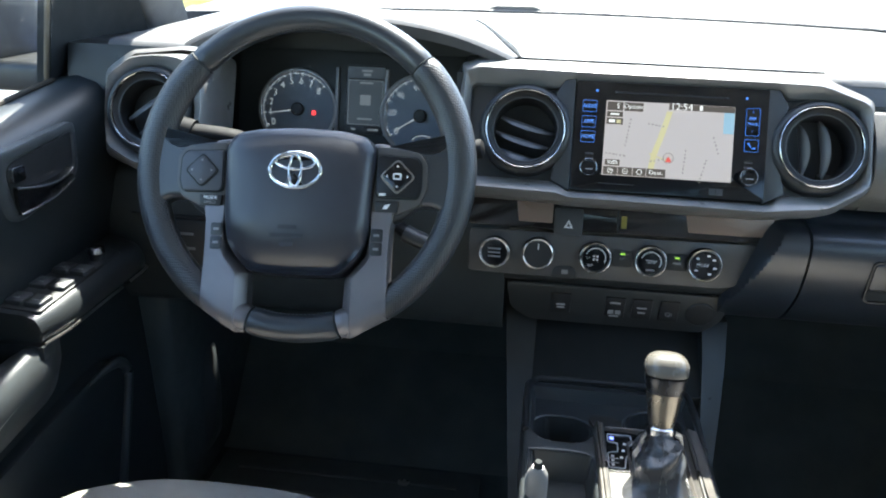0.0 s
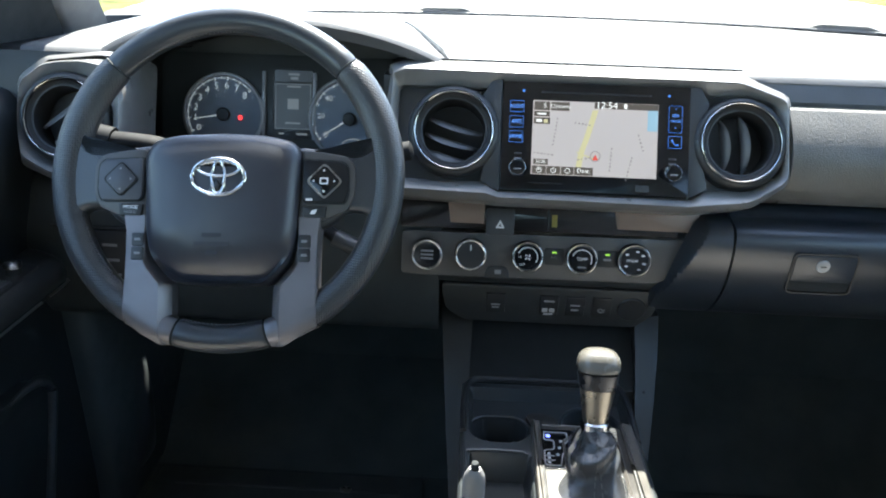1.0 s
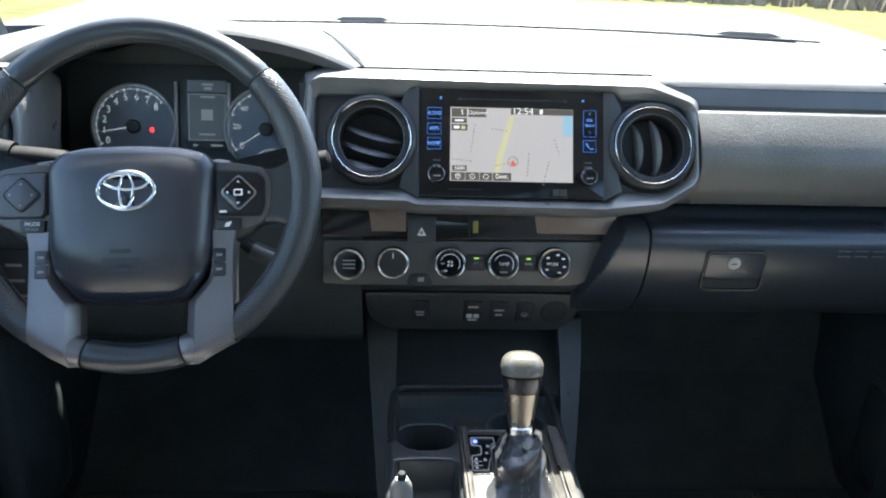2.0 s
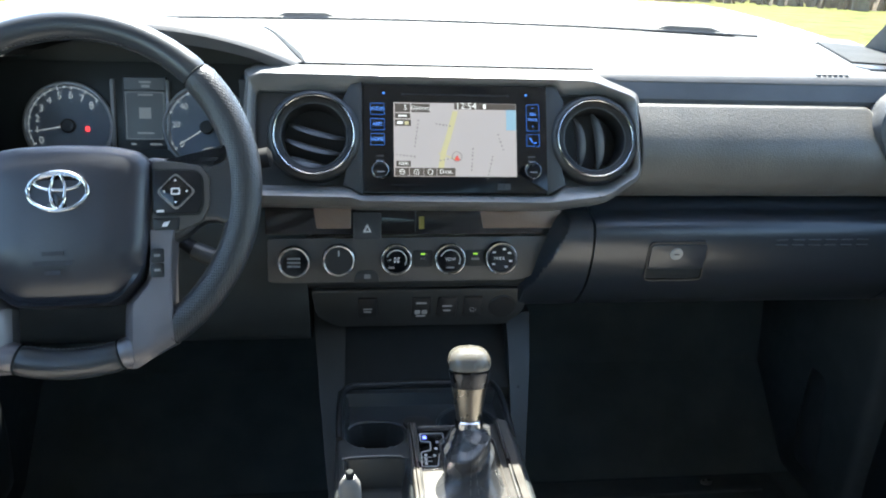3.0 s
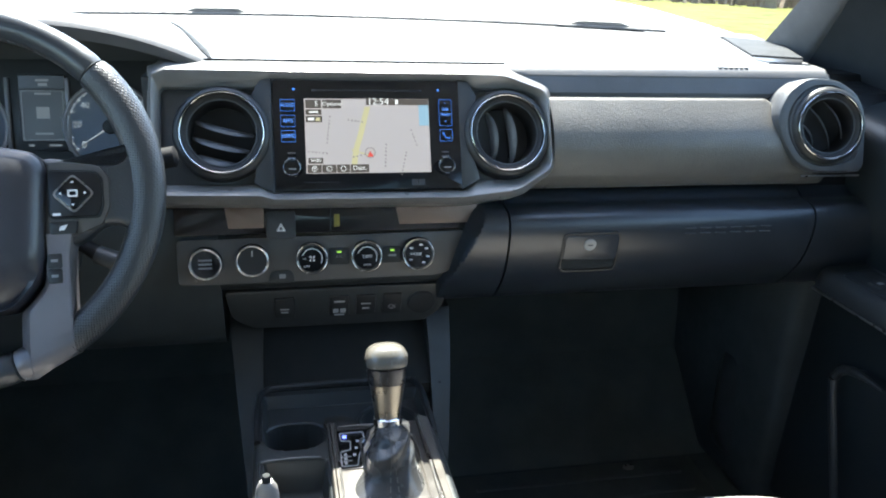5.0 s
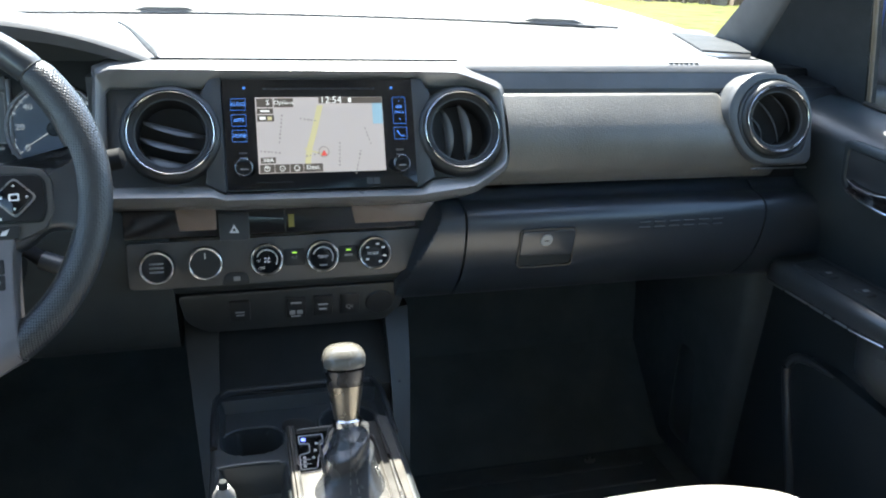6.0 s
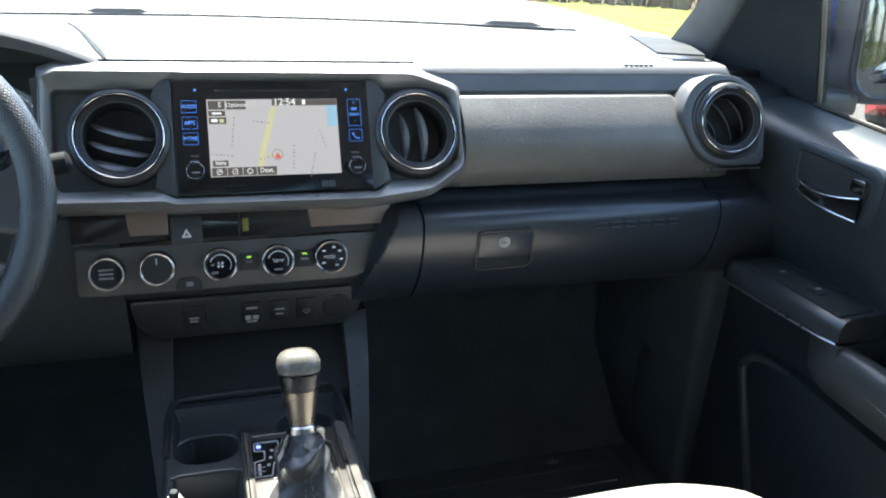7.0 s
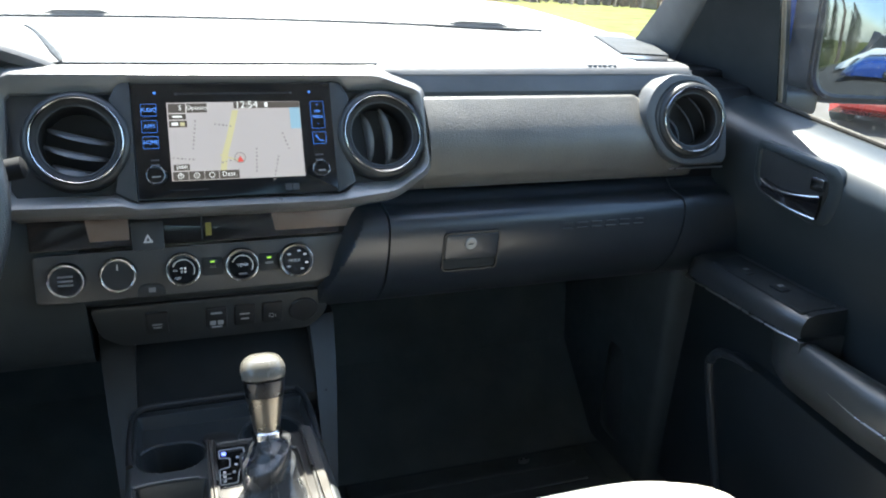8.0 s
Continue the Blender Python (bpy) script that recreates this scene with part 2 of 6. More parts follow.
def part(name, bm, material, parent=None, label="", smooth=35.0):
    """One mesh object from a bmesh in world metres, under a thing or a part; its origin goes to the middle of the mesh."""
    bmesh.ops.recalc_face_normals(bm, faces=bm.faces[:])
    me = bpy.data.meshes.new(name)
    bm.to_mesh(me)
    bm.free()
    co = np.empty(len(me.vertices) * 3)
    me.vertices.foreach_get("co", co)
    co = co.reshape(-1, 3)
    c = Vector((co.min(0) + co.max(0)) / 2)
    me.transform(Matrix.Translation(-c))
    me.materials.append(material)
    me.polygons.foreach_set("use_smooth", [True] * len(me.polygons))
    me.set_sharp_from_angle(angle=radians(smooth))
    ob = new(name, me)
    ob.matrix_basis = Matrix.Translation(c)
    ORIGIN[ob] = c
    if parent is not None:
        ob.parent = parent
        ob.matrix_parent_inverse = Matrix.Translation(-ORIGIN[parent])
    if label:
        tagged(ob, label)
    return ob


def thing(name, base, label, category, group="", kind=""):
    ob = new(name)
    ob.empty_display_size = 0.02
    ob.location = base
    ORIGIN[ob] = Vector(base)
    return tagged(ob, label, category, group, kind)


def tilted(origin, back, turn=0.0):
    """A frame on a face that leans back by some degrees: x across, y up the face, z out of it towards the cabin."""
    return Matrix.Translation(origin) @ Matrix.Rotation(radians(turn), 4, "Z") @ Matrix.Rotation(radians(90 - back), 4, "X")


def rrect(w, h, r, cx=0.0, cy=0.0, n=4):
    pts = []
    for sx, sy, a0 in ((1, 1, 0), (-1, 1, 90), (-1, -1, 180), (1, -1, 270)):
        for k in range(n + 1):
            a = radians(a0 + 90 * k / n)
            pts.append((cx + sx * (w / 2 - r) + r * math.cos(a), cy + sy * (h / 2 - r) + r * math.sin(a)))
    return pts


def rounded(pts, r, n=4):
    """A closed polygon with its corners rounded."""
    out, k = [], len(pts)
    for i in range(k):
        a, b, c = Vector(pts[i - 1]), Vector(pts[i]), Vector(pts[(i + 1) % k])
        d1, d2 = (a - b), (c - b)
        rr = min(r, d1.length * 0.45, d2.length * 0.45)
        p, q = b + d1.normalized() * rr, b + d2.normalized() * rr
        for s in range(n + 1):
            t = s / n
            out.append(tuple(p * (1 - t) ** 2 + b * 2 * t * (1 - t) + q * t * t))
    return out


def prism(pts, z0, z1, bevel=0.0, m=None, segs=2, bm=None):
    """A polygon pulled from z0 to z1, with its front edge rounded."""
    own = bmesh.new() if bm is None else bm
    lo = [own.verts.new((x, y, z0)) for x, y in pts]
    k = len(pts)
    if bevel > 0:
        c = Vector((sum(p[0] for p in pts) / k, sum(p[1] for p in pts) / k))
        rows = [lo]
        for s in range(segs + 1):
            a = math.pi / 2 * s / segs
            inset, z = bevel * (1 - math.cos(a)), z1 - bevel + bevel * math.sin(a)
            rows.append([own.verts.new((*p, z)) for p in inset_poly(pts, inset)])
    else:
        rows = [lo, [own.verts.new((x, y, z1)) for x, y in pts]]
    for a, b in zip(rows, rows[1:]):
        for i in range(k):
            own.faces.new((a[i], a[(i + 1) % k], b[(i + 1) % k], b[i]))
    own.faces.new(rows[-1])
    own.faces.new(lo[::-1])
    if m is not None:
        own.transform(m)
    return own


def inset_poly(pts, d):
    if d <= 0:
        return list(pts)
    k, out = len(pts), []
    area = sum(pts[i - 1][0] * pts[i][1] - pts[i][0] * pts[i - 1][1] for i in range(k))
    s = 1 if area > 0 else -1
    for i in range(k):
        a, b, c = Vector(pts[i - 1]), Vector(pts[i]), Vector(pts[(i + 1) % k])
        e1, e2 = (b - a), (c - b)
        e1 = e1.normalized() if e1.length > 1e-9 else Vector((0, 0))
        e2 = e2.normalized() if e2.length > 1e-9 else e1
        n1, n2 = Vector((-e1.y, e1.x)) * s, Vector((-e2.y, e2.x)) * s
        n = n1 + n2
        n = n / max(n.length_squared / 2, 0.5) if n.length > 1e-9 else n1
        out.append(tuple(b + n * d))
    return out


def loft(loops, close=True, cap=True, bm=None):
    """Faces between loops of equal length; close: each loop is a ring; cap: fill the first and last."""
    own = bmesh.new() if bm is None else bm
    rows = [[own.verts.new(p) for p in loop] for loop in loops]
    k = len(rows[0])
    for a, b in zip(rows, rows[1:]):
        for i in range(k if close else k - 1):
            j = (i + 1) % k
            own.faces.new((a[i], a[j], b[j], b[i]))
    if cap:
        own.faces.new(rows[0][::-1])
        own.faces.new(rows[-1])
    return own


def lathe(profile, m, seg=48, cap=True, squash=None):
    """Radius and height turned round the z axis of m; squash(angle) scales the radius."""
    loops = [[m @ Vector((r * math.cos(a) * (squash(a) if squash else 1), r * math.sin(a) * (squash(a) if squash else 1), z))
              for a in [2 * math.pi * i / seg for i in range(seg)]] for r, z in profile]
    return loft(loops, True, cap)


def ring(profile, m, seg=64):
    """A closed profile of radius and height turned into a ring."""
    bm = bmesh.new()
    k = len(profile)
    rows = [[bm.verts.new(m @ Vector((r * math.cos(a), r * math.sin(a), z))) for r, z in profile] for a in [2 * math.pi * i / seg for i in range(seg)]]
    for i in range(seg):
        a, b = rows[i], rows[(i + 1) % seg]
        for j in range(k):
            bm.faces.new((a[j], a[(j + 1) % k], b[(j + 1) % k], b[j]))
    return bm


def circle_profile(r0, z0, rad, n=10):
    return [(r0 + rad * math.cos(2 * math.pi * i / n), z0 + rad * math.sin(2 * math.pi * i / n)) for i in range(n)]


def spline(pts, per=6, closed=False):
    """Points on a smooth curve through pts."""
    v = [Vector(p) for p in pts]
    n, out = len(v), []
    for i in range(n if closed else n - 1):
        p0 = v[i - 1] if (closed or i > 0) else v[0]
        p1, p2 = v[i], v[(i + 1) % n]
        p3 = v[(i + 2) % n] if (closed or i + 2 < n) else v[-1]
        for s in range(per):
            t = s / per
            out.append(0.5 * ((2 * p1) + (p2 - p0) * t + (2 * p0 - 5 * p1 + 4 * p2 - p3) * t * t + (3 * p1 - p0 - 3 * p2 + p3) * t ** 3))
    if not closed:
        out.append(v[-1])
    return out


def sweep(path, radius, n=10, cap=True, flat=1.0):
    """A tube along a path; radius is a number or a function of 0 to 1."""
    path = [Vector(p) for p in path]
    loops, k = [], len(path)
    up = Vector((0, 0, 1))
    for i, p in enumerate(path):
        d = (path[min(i + 1, k - 1)] - path[max(i - 1, 0)]).normalized()
        side = d.cross(up)
        side = side.normalized() if side.length > 1e-4 else Vector((1, 0, 0))
        w = side.cross(d)
        r = radius(i / (k - 1)) if callable(radius) else radius
        loops.append([p + side * r * math.cos(2 * math.pi * j / n) + w * r * flat * math.sin(2 * math.pi * j / n) for j in range(n)])
    return loft(loops, True, cap)


def box(x0, x1, y0, y1, z0, z1, bevel=0.0, m=None):
    bm = bmesh.new()
    bmesh.ops.create_cube(bm, size=1.0)
    bmesh.ops.scale(bm, vec=(x1 - x0, y1 - y0, z1 - z0), verts=bm.verts)
    bmesh.ops.translate(bm, vec=((x0 + x1) / 2, (y0 + y1) / 2, (z0 + z1) / 2), verts=bm.verts)
    if bevel:
        bmesh.ops.bevel(bm, geom=bm.edges[:], offset=bevel, segments=3, affect="EDGES", profile=0.5)
    if m is not None:
        bm.transform(m)
    return bm


def along_x(profile, stations, cap=True):
    """A closed profile of (y, z) carried along x; a station is (x, function or None) that may move a point."""
    return loft([[Vector((x, *(f(y, z) if f else (y, z)))) for y, z in profile] for x, f in stations], True, cap)


def words(text, size, m, material, parent, align="CENTER", thick=0.0002, name="lettering"):
    """Letters in the built-in font, lying in the frame m."""
    cu = bpy.data.curves.new("letters", "FONT")
    cu.body, cu.size, cu.align_x, cu.align_y, cu.extrude = text, size, align, "CENTER", thick
    cu.resolution_u = 2
    ob = bpy.data.objects.new("letters", cu)
    scene.collection.objects.link(ob)
    dg = bpy.context.evaluated_depsgraph_get()
    me = bpy.data.meshes.new_from_object(ob.evaluated_get(dg))
    bm = bmesh.new()
    bm.from_mesh(me)
    bpy.data.objects.remove(ob)
    bpy.data.meshes.remove(me)
    bpy.data.curves.remove(cu)
    bm.transform(m)
    return part(name, bm, material, parent)


def plate(x0, x1, y0, y1, z, m, material, parent, name, thick=0.0006, r=0.0, label=""):
    pts = rrect(x1 - x0, y1 - y0, r, (x0 + x1) / 2, (y0 + y1) / 2) if r else [(x0, y0), (x1, y0), (x1, y1), (x0, y1)]
    return part(name, prism(pts, z - thick, z, 0, m), material, parent, label)


def resampled(pts, c, n=180):
    """The radius of a polygon round c, in n even directions."""
    out = []
    for i in range(n):
        a = 2 * math.pi * i / n
        d = Vector((math.cos(a), math.sin(a)))
        best = 0.0
        for j in range(len(pts)):
            p, q = Vector(pts[j - 1]) - Vector(c), Vector(pts[j]) - Vector(c)
            e = q - p
            den = d.x * e.y - d.y * e.x
            if abs(den) < 1e-12:
                continue
            t = (p.x * e.y - p.y * e.x) / den
            u = (p.x * d.y - p.y * d.x) / den
            if t > 0 and -1e-6 <= u <= 1 + 1e-6:
                best = max(best, t)
        out.append((c[0] + d.x * best, c[1] + d.y * best))
    return out


def two_way(outer, inner, c, upper, lower, v0, v1, m, n=240):
    """A frame whose section changes from lower (below v0) to upper (above v1)."""
    o, i = resampled(outer, c, n), resampled(inner, c, n)
    loops = []
    for (sa, za), (sb, zb) in zip(upper, lower):
        loop = []
        for p, q in zip(o, i):
            k = min(1.0, max(0.0, (p[1] - v0) / (v1 - v0)))
            k = k * k * (3 - 2 * k)
            t = sb + (sa - sb) * k
            loop.append(m @ Vector((p[0] + (q[0] - p[0]) * t, p[1] + (q[1] - p[1]) * t, zb + (za - zb) * k)))
        loops.append(loop)
    bm = bmesh.new()
    rows = [[bm.verts.new(p) for p in loop] for loop in loops]
    for a, b in zip(rows, rows[1:] + rows[:1]):
        for k in range(n):
            bm.faces.new((a[k], a[(k + 1) % n], b[(k + 1) % n], b[k]))
    return bm


def surround(outer, inner, c, steps, m, n=180):
    """A frame between two outlines: steps of (share from outer to inner, height)."""
    o, i = resampled(outer, c, n), resampled(inner, c, n)
    loops = [[m @ Vector((p[0] + (q[0] - p[0]) * s, p[1] + (q[1] - p[1]) * s, z)) for p, q in zip(o, i)] for s, z in steps]
    bm = bmesh.new()
    rows = [[bm.verts.new(p) for p in loop] for loop in loops]
    for a, b in zip(rows, rows[1:] + rows[:1]):
        for k in range(n):
            bm.faces.new((a[k], a[(k + 1) % n], b[(k + 1) % n], b[k]))
    return bm


def faceted(rings, m, edge=0.0018):
    """A closed frame of flat facets between rings of corners (x, y, z), its edges slightly rounded."""
    bm = bmesh.new()
    rows = [[bm.verts.new(p) for p in r] for r in rings]
    k = len(rows[0])
    for a, b in zip(rows, rows[1:] + rows[:1]):
        for i in range(k):
            bm.faces.new((a[i], a[(i + 1) % k], b[(i + 1) % k], b[i]))
    bmesh.ops.recalc_face_normals(bm, faces=bm.faces[:])
    bmesh.ops.bevel(bm, geom=bm.edges[:], offset=edge, segments=3, affect="EDGES", profile=0.5)
    bm.transform(m)
    return bm


def softened(ring_pts, corners, d):
    """The same ring with some of its corners rounded off by a length d."""
    out, k = [], len(ring_pts)
    for i, p in enumerate(ring_pts):
        p = Vector(p)
        if i not in corners:
            out.append(tuple(p))
            continue
        a, b = p + (Vector(ring_pts[i - 1]) - p).normalized() * d, p + (Vector(ring_pts[(i + 1) % k]) - p).normalized() * d
        out += [tuple(a), tuple(a * 0.25 + p * 0.5 + b * 0.25), tuple(b)]
    return out


def sheet(f, us, vs, thick):
    """A surface f(u, v) with thickness straight down."""
    top = [[Vector(f(u, v)) for v in vs] for u in us]
    bm = bmesh.new()
    a = [[bm.verts.new(p) for p in row] for row in top]
    b = [[bm.verts.new(p - Vector((0, 0, thick))) for p in row] for row in top]
    nu, nv = len(us), len(vs)
    for i in range(nu - 1):
        for j in range(nv - 1):
            bm.faces.new((a[i][j], a[i + 1][j], a[i + 1][j + 1], a[i][j + 1]))
            bm.faces.new((b[i][j], b[i][j + 1], b[i + 1][j + 1], b[i + 1][j]))
    for i in range(nu - 1):
        bm.faces.new((a[i][0], b[i][0], b[i + 1][0], a[i + 1][0]))
        bm.faces.new((a[i][-1], a[i + 1][-1], b[i + 1][-1], b[i][-1]))
    for j in range(nv - 1):
        bm.faces.new((a[0][j], a[0][j + 1], b[0][j + 1], b[0][j]))
        bm.faces.new((a[-1][j], b[-1][j], b[-1][j + 1], a[-1][j + 1]))
    return bm


def span(a, b, n):
    return [a + (b - a) * i / (n - 1) for i in range(n)]


# ---- plan ----
FACE = tilted((0, 0, 0.70), 24)              # the middle face with the display
WHEEL_X = -0.408
GROUND = -0.72


# ---- cabin shell ----
def strip(a, b, thick, out, n=24, bow=0.0):
    """A curved strip between two edge curves (functions of 0 to 1), with thickness along out."""
    out = Vector(out)
    rows = []
    for k in range(n + 1):
        t = k / n
        p, q = Vector(a(t)), Vector(b(t))
        mid = [p.lerp(q, s) - out * (bow * math.sin(math.pi * s)) for s in span(0, 1, 7)]
        rows.append(mid + [v + out * thick for v in reversed(mid)])
    return loft(rows, True, True)


def poly_at(pts):
    v = [Vector(p) for p in pts]
    d = [0.0]
    for a, b in zip(v, v[1:]):
        d.append(d[-1] + (b - a).length)

    def at(t):
        s = t * d[-1]
        for i in range(len(v) - 1):
            if s <= d[i + 1] + 1e-9:
                return v[i].lerp(v[i + 1], (s - d[i]) / (d[i + 1] - d[i]))
        return v[-1]
    return at


def base_y(x):
    return 0.67 - 0.40 * x * x


floor_pan = part("floor", box(-0.80, 0.80, -2.0, 0.62, -0.03, 0.0), M_CARPET)
tagged(floor_pan, "black carpeted floor of the truck cabin", "floor", kind="structure")
firewall = part("firewall", loft([[Vector((x, y, z)) for y, z in ((0.24, 0.0), (0.40, 0.16), (0.46, 0.60), (0.50, 0.60), (0.50, -0.03), (0.24, -0.03))] for x in (-0.80, 0.80)]), M_CARPET)
tagged(firewall, "black carpeted footwell front wall", "wall", kind="structure")
headliner = part("ceiling", sheet(lambda u, v: (u * (0.60 + 0.06 * min(1, v * 3)), -0.19 - 1.78 * v, 1.20 + 0.03 * math.sin(math.pi * v) - 0.03 * u * u), span(-1, 1, 13), span(0, 1, 9), 0.03), M_HEAD)
tagged(headliner, "light cloth headliner of the cabin roof", "ceiling", kind="structure")
rear_wall = part("wall_rear", box(-0.80, 0.80, -2.03, -1.97, -0.03, 0.80), M_DOOR)
tagged(rear_wall, "dark plastic rear wall of the cabin", "wall", kind="structure")
rear_glass = part("window_rear", box(-0.62, 0.62, -2.0, -1.995, 0.80, 1.18), M_TINT)
tagged(rear_glass, "tinted rear cab window", "window", kind="structure")
rear_glass.visible_shadow = False
for s, nm in ((-1, "left"), (1, "right")):
    p = part("wall_rear_corner", box(min(s * 0.62, s * 0.80), max(s * 0.62, s * 0.80), -2.03, -1.97, 0.80, 1.22), M_PILLAR)
    tagged(p, "grey trimmed rear corner pillar", "pillar", kind="structure")
    p = part("pillar_middle", box(min(s * 0.70, s * 0.80), max(s * 0.70, s * 0.80), -1.32, -1.16, 0.0, 1.22, 0.01), M_PILLAR)
    tagged(p, "grey trimmed middle door pillar", "pillar", kind="structure")
    p = part("wall_side_rear", box(min(s * 0.74, s * 0.80), max(s * 0.74, s * 0.80), -2.0, -1.32, 0.0, 0.72), M_DOOR)
    tagged(p, "dark plastic rear side panel", "wall", kind="structure")
    p = part("trim_roof_rail", box(min(s * 0.64, s * 0.74), max(s * 0.64, s * 0.74), -2.0, -0.10, 1.16, 1.23, 0.01), M_PILLAR)
    tagged(p, "grey roof rail trim above the side windows", "trim", kind="structure")

windshield = part("windshield", loft([[Vector((x, base_y(x) - 0.006, 0.792)).lerp(Vector((x * 0.76, -0.16 - 0.05 * x * x, 1.205)), t) + Vector((0, 0.03 * math.sin(math.pi * t), 0.03 * math.sin(math.pi * t))) for x in span(-0.79, 0.79, 25)] for t in span(0, 1, 11)], False, False), M_GLASS)
tagged(windshield, "clear curved front windshield glass", "windshield", kind="structure")
windshield.visible_shadow = False
part_header = part("trim_header", box(-0.62, 0.62, -0.24, -0.16, 1.17, 1.24, 0.012), M_PILLAR)
tagged(part_header, "grey trim strip along the windshield header", "trim", kind="structure")

for s in (-1, 1):
    edge_in = poly_at([(s * 0.80, 0.46, 0.745), (s * 0.765, 0.365, 0.795), (s * 0.715, 0.205, 0.882), (s * 0.56, -0.17, 1.20)])
    edge_mid = poly_at([(s * 0.80, 0.32, 0.716), (s * 0.778, 0.25, 0.775), (s * 0.741, 0.143, 0.868), (s * 0.642, -0.125, 1.19)])
    edge_out = poly_at([(s * 0.81, 0.028, 0.69), (s * 0.805, 0.022, 0.727), (s * 0.788, 0.021, 0.82), (s * 0.772, 0.021, 0.90), (s * 0.735, 0.075, 0.95), (s * 0.668, -0.07, 1.19)])
    pil = part("pillar_front", strip(edge_in, edge_mid, 0.03, (s, 0.2, 0), bow=0.005), M_PILLAR, smooth=70)
    tagged(pil, "grey grained windshield pillar trim", "pillar", kind="structure")
    sail = part("window_frame_front", strip(edge_mid, edge_out, 0.02, (s, 0, 0)), M_SAIL)
    tagged(sail, "black front corner of the side window frame", "window frame", kind="structure")
    seal_path = [Vector(edge_out(t)) + Vector((s * 0.004, -0.004, 0)) for t in span(0.05, 1, 20)]
    seal = part("trim_window_seal", sweep(seal_path, 0.0032, 8), M_SEAL)
    tagged(seal, "tan rubber seal along the side window frame", "trim", kind="structure")


# ---- dashboard ----
dash = thing("dashboard", (0, 0.2, 0.45), "dark grey grained dashboard with satin grey trim, sunlit on top", "dashboard")


def pad_z(y):
    return 0.781 + 0.016 * (y - 0.04)


def pad(x0, x1, n, front):
    """A stretch of the top pad from its front edge to the windshield, with a rolled front edge."""
    def f(x, v):
        y0, y1 = front + 0.014 * min(1.0, max(0.0, (0.200 - x) / 0.03)) * (front < 0.05), base_y(x)
        y = y0 + (y1 - y0) * v
        roll = max(0.0, 1 - (y - y0) / 0.014)
        if x > 0.6:
            x = 0.6 + (x - 0.6) * (0.45 + 0.55 * min(1.0, (y - 0.04) / 0.25))
        return (x, y, pad_z(y) - 0.010 * roll * roll)
    return sheet(f, span(x0, x1, n), [0, 0.004, 0.010, 0.018, 0.027, 0.05] + span(0.08, 1, 22), 0.02)


part("top_pad", pad(-0.214, 0.72, 60, 0.042), M_PAD, dash, "grained pad bleached by the sun")
part("top_pad", pad(-0.735, -0.602, 14, 0.050), M_PAD, dash)
part("top_pad", pad(-0.602, -0.214, 14, 0.215), M_PAD, dash)


def hood_wide(v):
    u = 0.459 * v
    return 0.222 - 0.20 * u - 3.5 * u ** 6.9


def gauge_hood():
    """The raised hood over the gauges: an arch that narrows and sinks into the pad towards the windshield."""
    rows_top, rows_low = [], []
    for v in [0, 0.006, 0.014, 0.024, 0.04] + span(0.07, 1, 20):
        wide = hood_wide(v)
        up, dn = [], []
        for q in span(-1, 1, 49):
            k = max(0.0, 1 - abs(q) ** 2.4)
            y = 0.052 - 0.030 * (1 - q * q) + 0.54 * v * (1 - 0.15 * q * q)
            roll = max(0.0, 1 - v / 0.024)
            z = pad_z(y) + 0.0015 + 0.050 * k * (1 - v * v * (3 - 2 * v)) - 0.009 * roll * roll
            x = WHEEL_X + wide * q
            up.append(Vector((x, y, z)))
            dn.append(Vector((x, y + 0.004, z - 0.010 - 0.004 * k * (1 - v))))
        rows_top.append(up)
        rows_low.append(dn)
    return loft([a + b[::-1] for a, b in zip(rows_top, rows_low)])


# added dark tube standing in for the shade where hood meets pad
part("hood_shade_strip", sweep([Vector((WHEEL_X + hood_wide(v) + 0.003, 0.054 + 0.459 * v, pad_z(0.054 + 0.459 * v) + 0.0012)) for v in span(0.03, 0.92, 30)], lambda t: 0.0062 * min(1.0, 0.25 + t * 6) * (1 - 0.6 * t), 8), M_SAIL, dash)
part("gauge_hood", gauge_hood(), M_PAD, dash, "arched grained hood over the gauges", 50)

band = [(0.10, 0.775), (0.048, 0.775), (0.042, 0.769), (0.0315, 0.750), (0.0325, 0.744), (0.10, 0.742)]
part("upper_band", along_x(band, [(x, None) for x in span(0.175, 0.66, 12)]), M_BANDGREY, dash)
trim = spline([(0.055, 0.744), (0.030, 0.7448), (0.022, 0.7435), (0.017, 0.7395), (0.000, 0.7215), (-0.012, 0.7055), (-0.0180, 0.693), (-0.0200, 0.680), (-0.0185, 0.664), (-0.0125, 0.648), (-0.001, 0.635), (0.012, 0.6255), (0.055, 0.620)], 4)
trim_ends = [(0.760, 0.550), (0.7445, 0.5530), (0.7409, 0.5570), (0.7383, 0.5597), (0.7228, 0.5578), (0.6947, 0.5610), (0.6778, 0.5710), (0.6652, 0.5834), (0.6558, 0.6008), (0.6500, 0.6173), (0.640, 0.650), (0.60, 0.66)]


def trim_end(z):
    """Where the trim panel stops beside the round vent, by height."""
    for (z0, x0), (z1, x1) in zip(trim_ends, trim_ends[1:]):
        if z >= z1:
            return x0 + (x1 - x0) * (z0 - z) / (z0 - z1)
    return trim_ends[-1][1]


